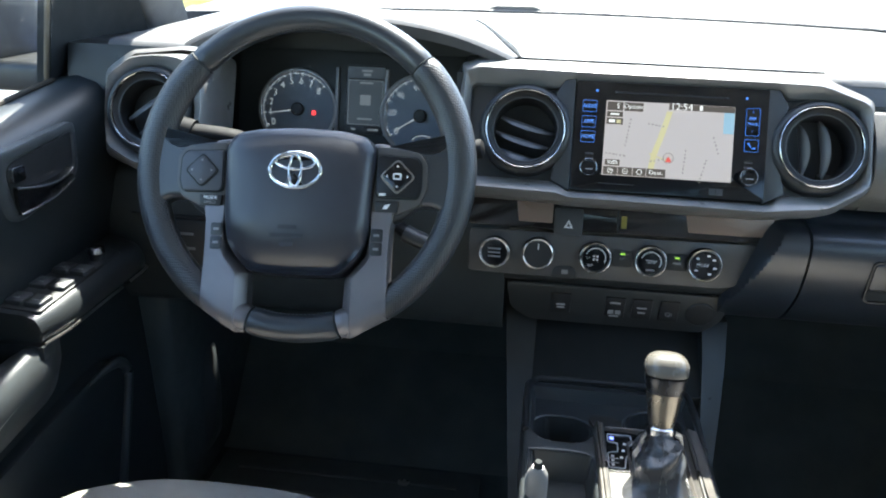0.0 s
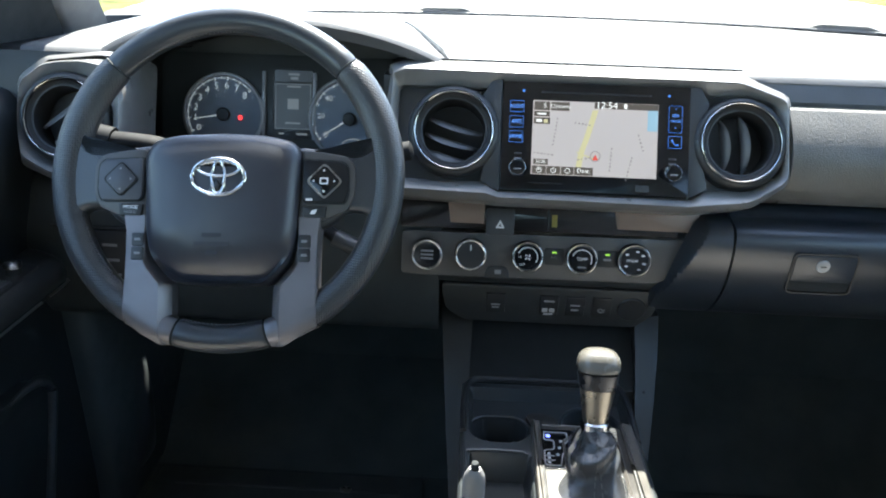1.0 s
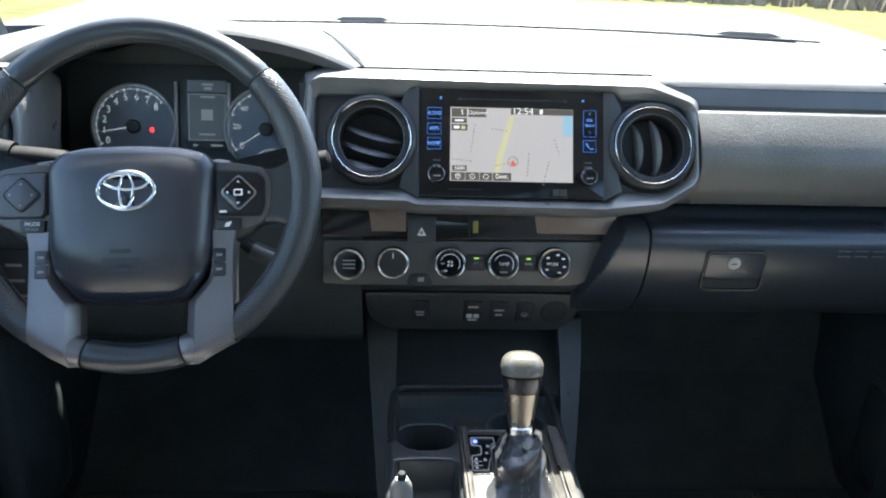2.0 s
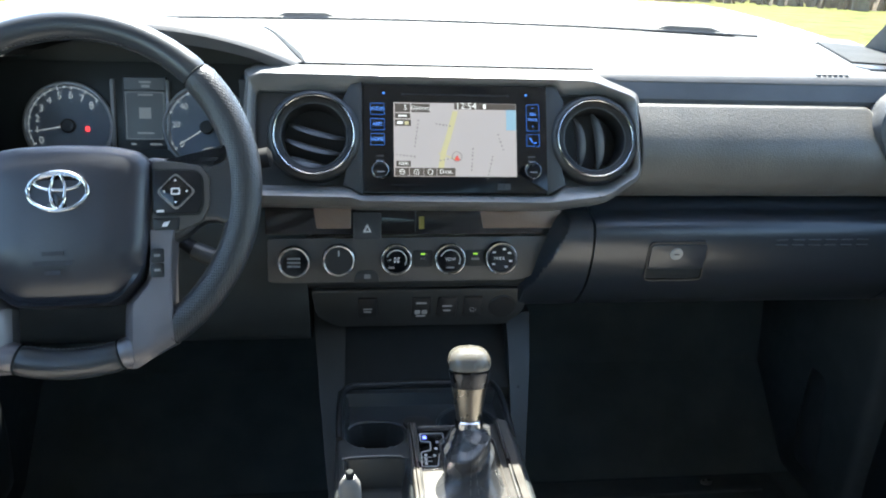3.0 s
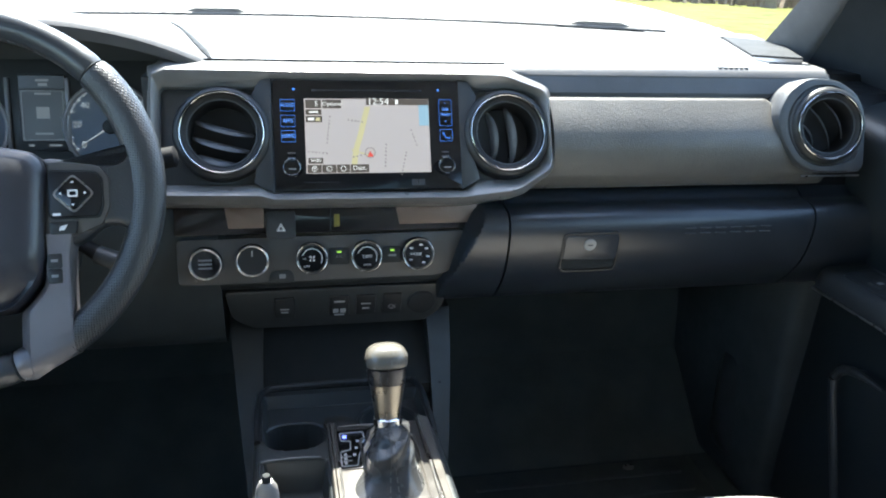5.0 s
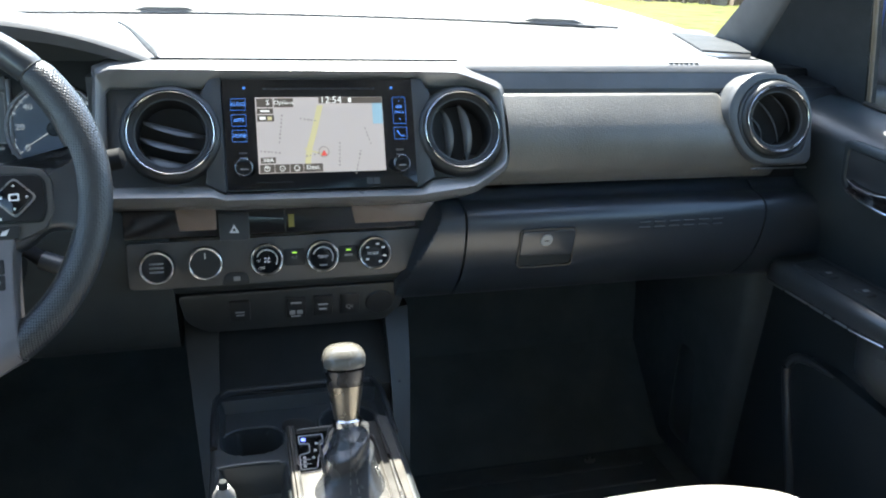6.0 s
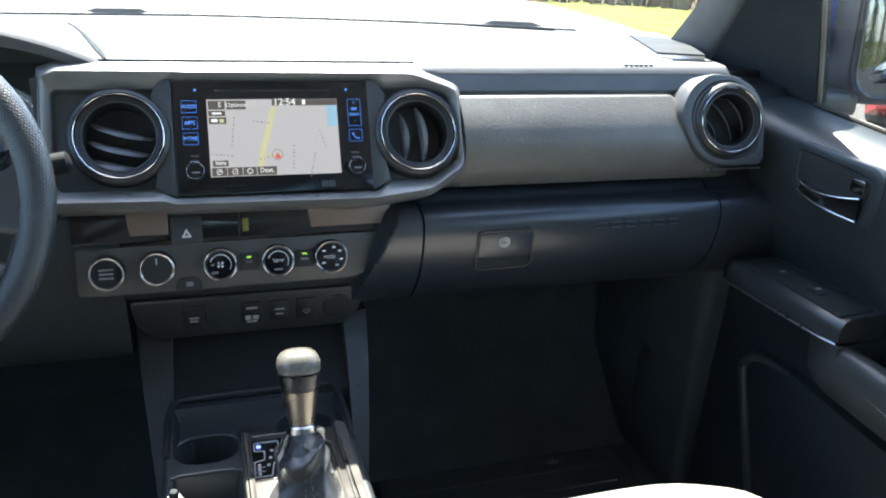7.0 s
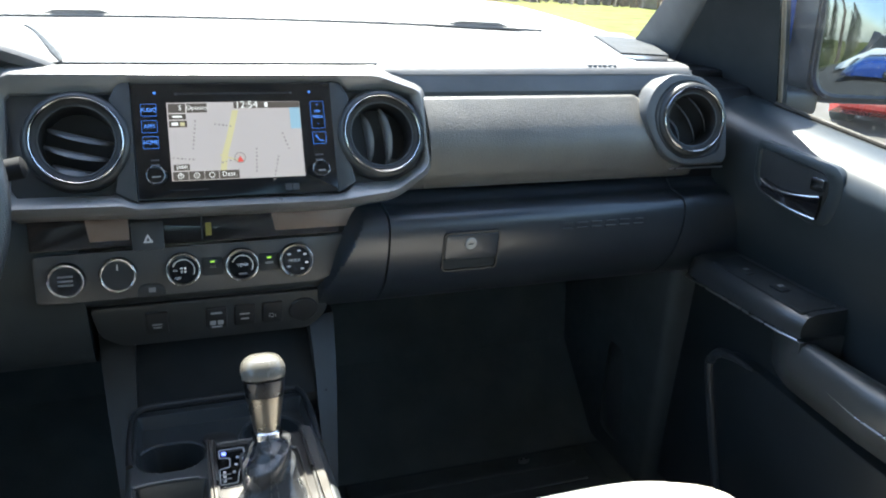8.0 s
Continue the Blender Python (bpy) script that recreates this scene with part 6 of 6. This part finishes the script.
    sp = part("switch_plate", prism(rounded([(-0.022, -0.236), (0.034, -0.236), (0.034, -0.045), (-0.018, -0.050)] if s > 0 else [(-0.034, -0.236), (0.022, -0.236), (0.018, -0.050), (-0.034, -0.045)], 0.006), -0.008, 0.003, 0.0015, SW), M_BLACK if s < 0 else M_VOID, d)
    if s < 0:
        for y, n in ((-0.215, 2), (-0.170, 2), (-0.125, 2)):
            for k in range(n):
                kx = -0.015 + 0.023 * k
                b = part("window_switch", prism(rrect(0.021, 0.026, 0.003, kx, y), 0.0, 0.0085, 0.003, SW), M_PLATE, sp)
                plate(kx - 0.004, kx + 0.004, y - 0.006, y - 0.003, 0.0089, SW, M_DIM, b, "switch_mark")
        part("mirror_knob", lathe([(0.009, 0), (0.009, 0.006), (0.011, 0.010), (0.010, 0.016), (0.006, 0.018), (0.001, 0.0182)], SW @ Matrix.Translation((0.004, -0.084, 0.003)), 28), M_CHROME, sp, "round glossy mirror control knob")
    else:
        for y, kx in ((-0.100, 0.0), (-0.165, 0.004)):
            b = part("window_switch", prism(rrect(0.018, 0.026, 0.004, kx, y), 0.0, 0.0060, 0.003, SW), M_VOID, sp)
            plate(kx - 0.004, kx + 0.004, y - 0.004, y + 0.002, 0.0080, SW, M_DIM, b, "switch_mark")
    arm = []
    for y in span(-0.238, -1.05, 28):
        g = min(1.0, (-0.238 - y) / 0.12)
        xo = 0.684 - 0.012 * g
        arm.append([A((0.724, y, 0.468)), A((0.706, y, 0.480)), A((xo + 0.012, y, 0.483)), A((xo + 0.003, y, 0.477)), A((xo - 0.002, y, 0.462)), A((xo + 0.001, y, 0.440)), A((xo + 0.014, y, 0.405)), A((0.745, y, 0.372)), A((0.745, y, 0.40)), A((0.724, y, 0.43))])
    part("armrest", loft(arm), M_ARM, d, "padded grey vinyl armrest", 50)
    part("armrest_seam", sweep([A((0.684 - 0.012 * min(1.0, (-0.26 - y) / 0.12) - 0.001, y, 0.452 - 0.01 * min(1, (-0.26 - y) / 0.1))) for y in span(-0.262, -1.0, 16)], 0.0012, 6), M_SATIN, d)
    front = []
    for t in span(0, 1, 12):
        y = -0.135 - 0.115 * t
        q = math.sin(math.pi / 2 * t)
        front.append([A((0.748, y, 0.484)), A((0.748 - 0.066 * q, y, 0.484)), A((0.748 - 0.064 * q, y, 0.440)), A((0.748 - 0.050 * q, y, 0.410 - 0.006 * t)), A((0.748, y, 0.395 - 0.022 * t))])
    part("armrest_nose", loft(front), M_ARM, d, smooth=50)
    return d


door(-1)
door(1)

# ---- seats ----
def seat(cx, front, label):
    st = thing("front_seat", (cx, -0.6, 0.0), label, "car seat", "front seats")
    rows = []
    for k, (dy, zt) in enumerate(((0.0, 0.270), (-0.004, 0.295), (-0.014, 0.315), (-0.032, 0.327), (-0.065, 0.333), (-0.20, 0.330), (-0.38, 0.320), (-0.62, 0.312))):
        row = []
        for q in span(-1, 1, 33):
            nose = front - 0.11 * abs(q) ** 3.0 * (1 - max(0, -dy - 0.1) / 0.46)
            e = abs(q) ** 6
            row.append(Vector((cx + 0.235 * q, nose + dy, zt - 0.06 * e + 0.006 * math.exp(-((abs(q) - 0.75) / 0.15) ** 2))))
        row += [Vector((cx + 0.235, row[-1].y, 0.20)), Vector((cx - 0.235, row[0].y, 0.20))]
        rows.append(row)
    part("cushion", loft(rows), M_CLOTH, st, "pale cloth cushion in the sun", 60)
    part("cushion_base", box(cx - 0.22, cx + 0.22, -0.86, -0.43, 0.05, 0.215, 0.02), M_SEATSIDE, st)
    for k in (-1, 1):
        part("seat_rail", box(cx + k * 0.17 - 0.02, cx + k * 0.17 + 0.02, -0.95, -0.32, 0.0, 0.06, 0.005), M_BLACK, st)
    rows = []
    for t in span(0, 1, 10):
        y, z = -0.86 - 0.24 * t, 0.30 + 0.62 * t
        w = 0.24 - 0.05 * t * t
        rows.append([Vector((cx + w * q, y + 0.03 * q * q - (0 if f else 0.11), z)) for f, q in [(1, v) for v in span(-1, 1, 13)] + [(0, v) for v in span(1, -1, 13)]])
    part("backrest", loft(rows), M_CLOTH, st, smooth=60)
    part("headrest", box(cx - 0.12, cx + 0.12, -1.20, -1.10, 0.93, 1.10, 0.035), M_CLOTH, st)
    return st


seat(-0.480, -0.222, "driver seat in pale cloth with a sunlit front edge")
seat(0.350, -0.240, "passenger seat in pale cloth with a sunlit front edge")

# rubber floor mats
for cx in (-0.45, 0.42):
    mat_ = thing("floor_mat", (cx, -0.03, 0.0), "black rubber floor mat in the footwell", "floor mat", "floor mats")
    part("mat", box(cx - 0.24, cx + 0.24, -0.28, 0.22, 0.0005, 0.012, 0.004), M_RUBBER, mat_)
    for k in range(9):
        part("rib", box(cx - 0.20, cx + 0.20, -0.245 + 0.052 * k, -0.235 + 0.052 * k, 0.011, 0.015, 0.0015), M_RUBBER, mat_)
    bx, by = (-0.345, 0.175) if cx < 0 else (0.524, 0.200)
    part("badge", prism([(bx + 0.011 * math.cos(a), by + 0.007 * math.sin(a)) for a in span(0, 2 * math.pi, 25)[:-1]], 0.010, 0.0165, 0.001), M_SATIN, mat_, "small metal badge on the mat")
for s in (-1, 1):
    k = part("trim_kick_panel", box(min(s * 0.70, s * 0.79), max(s * 0.70, s * 0.79), 0.06, 0.45, 0.0, 0.63, 0.02), M_KICK)
    tagged(k, "dark plastic kick panel beside the footwell", "trim", kind="structure")
    rows = []
    for t in span(0, 1, 14):
        z = 0.045 + 0.20 * t
        out = 0.016 * math.sin(math.pi * t) ** 0.5
        rows.append([Vector((s * (0.702 - out * math.sin(math.pi * q) ** 0.8), 0.145 + 0.085 * q + 0.03 * t * (1 - q), z)) for q in span(0, 1, 13)])
    part("panel_bulge", loft(rows, False, False), M_ARM, k, "rounded satin bulge of the kick panel", 70)

# ---- outside of the truck ----
truck = thing("pickup_truck", (0, 0.9, GROUND), "blue pickup truck bonnet and body seen through the glass", "pickup truck")


def hood(x, v):
    y = base_y(x * 0.9) + 0.05 + v * (1.60 + 0.10 * (1 - x * x) - base_y(x * 0.9))
    z = 0.795 + 0.030 * min(1.0, v / 0.4) ** 0.7 - 0.10 * v ** 6 - 0.02 * max(0.0, 1 - v / 0.03) ** 2
    z += 0.012 * max(0.0, 1 - (x / 0.30) ** 2) ** 0.5 * min(1, max(0, v - 0.25) / 0.2)
    ax = abs(x)
    if ax > 0.74:
        z -= 2.2 * (ax - 0.74) ** 2
    return (x, y, z)


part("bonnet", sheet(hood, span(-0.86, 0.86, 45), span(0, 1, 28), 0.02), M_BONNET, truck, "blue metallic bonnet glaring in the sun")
for s in (-1, 1):
    fd = [[Vector((s * x, y, z)) for x, z in ((0.86, 0.735), (0.90, 0.70), (0.94, 0.60), (0.945, 0.30), (0.92, -0.10), (0.86, -0.10))] for y in (0.30, 0.62, 1.2, 1.75)]
    part("fender", loft(fd), M_BLUE, truck)
    dr = [[Vector((s * x, y, z)) for x, z in ((0.842, sill(y) - 0.025), (0.90, 0.66), (0.93, 0.50), (0.925, 0.10), (0.90, -0.25), (0.842, -0.25))] for y in (0.30, 0.0, -0.6, -1.2, -2.05)]
    part("outer_door", loft(dr), M_BLUE, truck)
    bd = [[Vector((s * x, y, z)) for x, z in ((0.80, 0.62), (0.93, 0.62), (0.945, 0.40), (0.93, -0.20), (0.80, -0.20))] for y in (-2.10, -3.7)]
    part("bed_side", loft(bd), M_BLUE, truck)
part("roof_skin", sheet(lambda u, v: (u * 0.70, -0.18 - 1.89 * v, 1.262 + 0.02 * math.sin(math.pi * v) - 0.03 * u * u), span(-1, 1, 9), span(0, 1, 7), 0.025), M_BLUE, truck)
for s in (-1, 1):
    for y in (1.12, -2.85):
        wm = Matrix.Translation((s * 0.80, y, GROUND + 0.03 + 0.385)) @ Matrix.Rotation(radians(s * 90), 4, "Y")
        wh = part("wheel", lathe([(0.22, -0.12), (0.35, -0.13), (0.385, -0.09), (0.385, 0.09), (0.35, 0.13), (0.22, 0.12)], wm, 36), M_RUBBER, truck)
        part("rim", lathe([(0.23, 0.125), (0.215, 0.128), (0.18, 0.10), (0.05, 0.115), (0.001, 0.115)], wm, 28, False), M_SATIN, wh)
    part("cab_side", loft([[Vector((s * x, y, z)) for x, z in ((0.745, 1.245), (0.775, 1.20), (0.79, 1.10), (0.76, 1.10), (0.735, 1.20))] for y in (-2.07, -1.30)]), M_BLUE, truck)
part("grille", box(-0.86, 0.86, 1.72, 1.80, 0.02, 0.70, 0.03), M_BLACK, truck)
part("front_bumper", box(-0.93, 0.93, 1.74, 1.92, -0.28, 0.10, 0.05), M_BLUE, truck)
part("chassis", box(-0.42, 0.42, -3.68, 1.72, -0.32, -0.06, 0.02), M_BLACK, truck)
part("cab_back", box(-0.84, 0.84, -2.09, -2.04, -0.20, 0.78, 0.01), M_BLUE, truck)
part("bed_floor", box(-0.80, 0.80, -3.70, -2.10, -0.02, 0.05, 0.005), M_BLACK, truck)
part("tailgate", box(-0.80, 0.80, -3.76, -3.69, 0.0, 0.62, 0.015), M_BLUE, truck)
part("cowl", sheet(lambda x, v: (x, base_y(x) + 0.002 + 0.055 * v, 0.788 + 0.006 * v), span(-0.80, 0.80, 30), span(0, 1, 4), 0.02), M_DUSTY, truck, "dusty black plastic cowl under the glass")

frit = part("trim_windshield_base", sweep([(x, base_y(x) + 0.004, 0.7935) for x in span(-0.64, 0.64, 40)], 0.0028, 8), M_DUSTY)
tagged(frit, "black edge strip along the base of the windshield", "trim", kind="structure")
for x0, x1, hub_x in ((-0.37, 0.14, -0.215), (0.08, 0.62, 0.525)):
    w = thing("windshield_wiper", (hub_x, base_y(hub_x), 0.79), "black windshield wiper resting at the base of the glass", "wiper", "windshield wipers")
    part("blade", sweep([(x, base_y(x) + 0.014, 0.7945) for x in span(x0, x1, 20)], lambda t: 0.0042 - 0.002 * abs(2 * t - 1), 8), M_BLACK, w)
    part("arm", sweep([(x, base_y(x) + 0.030, 0.7945 + 0.003 * math.sin(math.pi * (x - x0) / (x1 - x0))) for x in span(x0 + 0.05, x1 - 0.05, 16)], lambda t: 0.0045 - 0.001 * t, 8), M_BLACK, w)
    rows = []
    for x in span(hub_x - 0.078, hub_x + 0.078, 25):
        h = 0.012 * min(1.0, max(0.0, 1.9 - 1.9 * abs(x - hub_x) / 0.078)) ** 1.4
        yb = base_y(x)
        rows.append([Vector((x, yb + 0.006, 0.786)), Vector((x, yb + 0.006, 0.7915 + h)), Vector((x, yb + 0.010, 0.7945 + h)), Vector((x, yb + 0.022, 0.7950 + h)), Vector((x, yb + 0.034, 0.786))])
    part("hub_cover", loft(rows), M_DUSTY, w, "dusty cover over the wiper pivot", 40)


def door_mirror(s):
    mr = thing("door_mirror", (s * 0.95, 0.10, 0.70), "blue and black door mirror outside the side window", "door mirror", "door mirrors")

    def outline(x0, x1, z0, z1, rad):
        return rounded([(x0, z0), (x1, z0), (x1 + 0.004, z1 - 0.01), (x0 - 0.006, z1)], rad, 5)
    TURN_M = Matrix.Translation((s * 1.06, 0.09, 0)) @ Matrix.Rotation(radians(s * MIRROR_TURN), 4, "Z") @ Matrix.Translation((-s * 1.06, -0.09, 0))
    rows = []
    for y, x0, x1, z0, z1 in ((0.092, 0.946, 1.176, 0.714, 0.936), (0.100, 0.944, 1.180, 0.711, 0.940), (0.14, 0.932, 1.178, 0.712, 0.942), (0.18, 0.918, 1.168, 0.714, 0.940), (0.225, 0.915, 1.150, 0.722, 0.930), (0.262, 0.945, 1.110, 0.750, 0.900)):
        rows.append([TURN_M @ Vector((s * x, y, z)) for x, z in outline(x0, x1, z0, z1, 0.045)])
    part("housing", loft(rows), M_HOUSING, mr, smooth=60)
    part("painted_cap", loft([[Vector((v.x - (0.022 if s > 0 else 0.0), v.y + 0.004, max(v.z, 0.79) + 0.003)) for v in row] for row in rows[2:]], True, True), M_BLUE, mr)
    part("mount", box(min(s * 0.82, s * 0.98), max(s * 0.82, s * 0.98), 0.11, 0.22, 0.690, 0.735, 0.012), M_BLACK, mr)
    MM = Matrix.Translation((s * 1.06, 0.088, 0.826)) @ Matrix.Rotation(radians(s * MIRROR_TURN), 4, "Z") @ Matrix.Rotation(radians(90 + MIRROR_TILT), 4, "X")
    gp = outline(-0.102, 0.104, -0.098, 0.098, 0.045)
    gp = gp if s > 0 else [(-x, y) for x, y in gp][::-1]
    dome = [[MM @ Vector((x * q, y * q, z)) for x, y in gp] for q, z in [(1.0, -0.003)] + [(q, 0.0005 + 0.0052 * (1 - q * q)) for q in span(1.0, 0.02, 16)]]
    part("mirror_glass", loft(dome), M_MIRROR, mr, "domed mirror glass reflecting the lot behind", 60)
    part("mirror_rim", surround([(x * 1.09, y * 1.09) for x, y in gp], gp, (0, 0), [(0, -0.012), (0, 0.003), (0.5, 0.006), (1, 0.003), (1, -0.012)], MM, 140), M_BLACK, mr)


MIRROR_TURN, MIRROR_TILT = -14.0, -2.0
door_mirror(1)
door_mirror(-1)


# ---- surroundings ----
ground = part("ground", sheet(lambda u, v: (u * 900, v * 900, GROUND), span(-1, 1, 3), span(-1, 1, 3), 0.2), M_GRASS)
tagged(ground, "green lawn reaching to the far woods", "ground", kind="structure")
lot = part("pavement", sheet(lambda u, v: (-40 + 50 * u, -30 + 44 * v, GROUND + 0.03 + 0 * u), span(0, 1, 3), span(0, 1, 3), 0.02), M_LOT)
tagged(lot, "worn grey asphalt of the parking lot", "pavement", kind="structure")


def car(m, paint, label, high=0.0):
    c = thing("parked_car", m.translation, label, "car", "parked cars")
    secs = [(-2.2, 0.45, 0.70, 0.30), (-2.05, 0.78, 0.84, 0.20), (-1.2, 0.92, 0.88, 0.18), (-0.2, 0.93, 0.90, 0.17), (0.9, 0.90, 0.90, 0.17), (1.7, 0.80, 0.88, 0.18), (2.2, 0.66, 0.80, 0.24), (2.3, 0.5, 0.66, 0.30)]
    rows = [[m @ Vector((x, y, z)) for x, z in ((-w, lo), (-w * 1.0, lo + (h - lo) * 0.55), (-w * 0.96, h - 0.06), (-w * 0.86, h), (w * 0.86, h), (w * 0.96, h - 0.06), (w, lo + (h - lo) * 0.55), (w, lo))] for y, h, w, lo in secs]
    part("body", loft(rows), paint, c, smooth=40)
    cab = [(-1.75, 0.90, 0.72), (-1.2, 1.36 + high, 0.62), (0.15, 1.42 + high, 0.62), (0.95, 0.92, 0.74)]
    rows = [[m @ Vector((x, y, z)) for x, z in ((-0.80, 0.86), (-w, h), (w, h), (0.80, 0.86))] for y, h, w in cab]
    part("windows", loft(rows), M_BLACK, c, "dark car glass")
    rows = [[m @ Vector((x, y, z)) for x, z in ((-w - 0.01, h - 0.03), (-w, h + 0.02), (w, h + 0.02), (w + 0.01, h - 0.03))] for y, h, w in cab[1:3]]
    part("roof", loft(rows), paint, c)
    for x in (-0.84, 0.84):
        for y in (-1.35, 1.40):
            wm = m @ Matrix.Translation((x, y, 0.33)) @ Matrix.Rotation(radians(90), 4, "Y")
            t = part("wheel", lathe([(0.20, -0.10), (0.31, -0.11), (0.335, -0.07), (0.335, 0.07), (0.31, 0.11), (0.20, 0.10)], wm, 28), M_RUBBER, c)
            part("rim", lathe([(0.21, -0.105), (0.20, -0.112), (0.05, -0.09), (0.001, -0.09)], wm @ Matrix.Rotation(radians(180 if x > 0 else 0), 4, "X"), 24, False), M_SATIN, t)
    return c


car(Matrix.Translation((9.6, 6.6, GROUND)) @ Matrix.Rotation(radians(-60), 4, "Z"), M_RED, "red parked car on the lot beside the truck")
car(Matrix.Translation((-4.4, 4.6, GROUND)) @ Matrix.Rotation(radians(12), 4, "Z"), M_WHITE, "white parked car beside the driver door", -0.25)
car(Matrix.Translation((5.7, -8.8, GROUND)) @ Matrix.Rotation(radians(84), 4, "Z"), M_BLUE, "blue parked car behind the truck")
car(Matrix.Translation((6.4, -15.6, GROUND)) @ Matrix.Rotation(radians(80), 4, "Z"), M_WHITE, "white parked car near the trees", 0.35)


def tree(x, y, h, kind, seed):
    rng = random.Random(seed)
    t = thing("tree", (x, y, GROUND), "green conifer at the edge of the lot" if kind else "bare leafless tree at the edge of the lot", "tree", "trees round the lot")
    part("trunk", sweep([(x, y, GROUND - 0.1), (x + 0.05 * h * rng.uniform(-.3, .3), y, GROUND + h * 0.5), (x, y, GROUND + h * 0.97)], lambda q: 0.022 * h * (1 - 0.92 * q), 8), M_BARK, t)
    bm = bmesh.new()
    n = 3600 if kind else 300
    for k in range(n):
        q = rng.random() ** (0.75 if kind else 1.0)
        z = GROUND + h * (0.12 + 0.86 * q)
        a = rng.uniform(0, 2 * math.pi)
        reach = h * 0.24 * (1 - q) ** 0.8 * (0.75 + 0.35 * math.sin(5 * a + 9 * q)) + 0.05 if kind else h * 0.22 * math.sin(math.pi * min(1, 0.2 + 0.8 * q))
        r = reach * (rng.random() ** 0.5)
        c = Vector((x + r * math.cos(a), y + r * math.sin(a), z - 0.25 * r))
        d = Vector((math.cos(a), math.sin(a), rng.uniform(-0.5, 0.2) if kind else rng.uniform(0.2, 0.9))).normalized()
        w = d.cross(Vector((0, 0, 1))).normalized()
        ln, wd = (0.030 * h, 0.007 * h) if kind else (0.14 * h * rng.uniform(0.5, 1), 0.0022 * h)
        p = [c - d * ln * 0.4 + w * wd, c + d * ln * 0.6, c - d * ln * 0.4 - w * wd, c - d * ln * 0.2 - Vector((0, 0, wd * 0.8))]
        v = [bm.verts.new(k2) for k2 in p]
        bm.faces.new((v[0], v[1], v[2]))
        bm.faces.new((v[0], v[3], v[1]))
        bm.faces.new((v[2], v[1], v[3]))
    part("crown", bm, M_LEAF if kind else M_BARK, t, smooth=10)
    return t


for x, y, h, k, sd in ((15, -34, 9, 1, 1), (10, -38, 5.5, 1, 2), (22, -24, 12, 1, 3), (7, -34, 14, 0, 4), (27, -30, 15, 0, 5), (2, -36, 13, 1, 6), (5.4, -20.5, 2.6, 1, 21), (4.2, -24, 3.4, 1, 22), (11.2, -24, 6.4, 1, 23), (3.0, -20, 3.0, 1, 24), (31, -18, 13, 1, 7), (-8, -34, 14, 1, 8), (19, -33, 16, 0, 9), (28, 8, 11, 0, 10), (36, 14, 12, 1, 11), (33, 2, 12, 1, 12)):
    tree(x, y, h, k, sd)
# far brush line ahead and to the side
rng = random.Random(5)
bm = bmesh.new()
for k in range(5200):
    a = radians(rng.uniform(-30, 100))
    r = rng.uniform(44, 62)
    x, y = r * math.sin(a), r * math.cos(a)
    h = rng.uniform(0.5, 2.6)
    t = rng.uniform(0, math.pi)
    w = rng.uniform(0.05, 0.35)
    lean = rng.uniform(-0.5, 0.5)
    v = [bm.verts.new(p) for p in ((x - w * math.cos(t), y - w * math.sin(t), GROUND), (x + w * math.cos(t), y + w * math.sin(t), GROUND), (x + lean, y, GROUND + h))]
    bm.faces.new(v)
far = part("far_brush", bm, M_BRUSH, None, "", 5)
tagged(far, "dry brown brush along the edge of the lawn", "brush", kind="stuff")
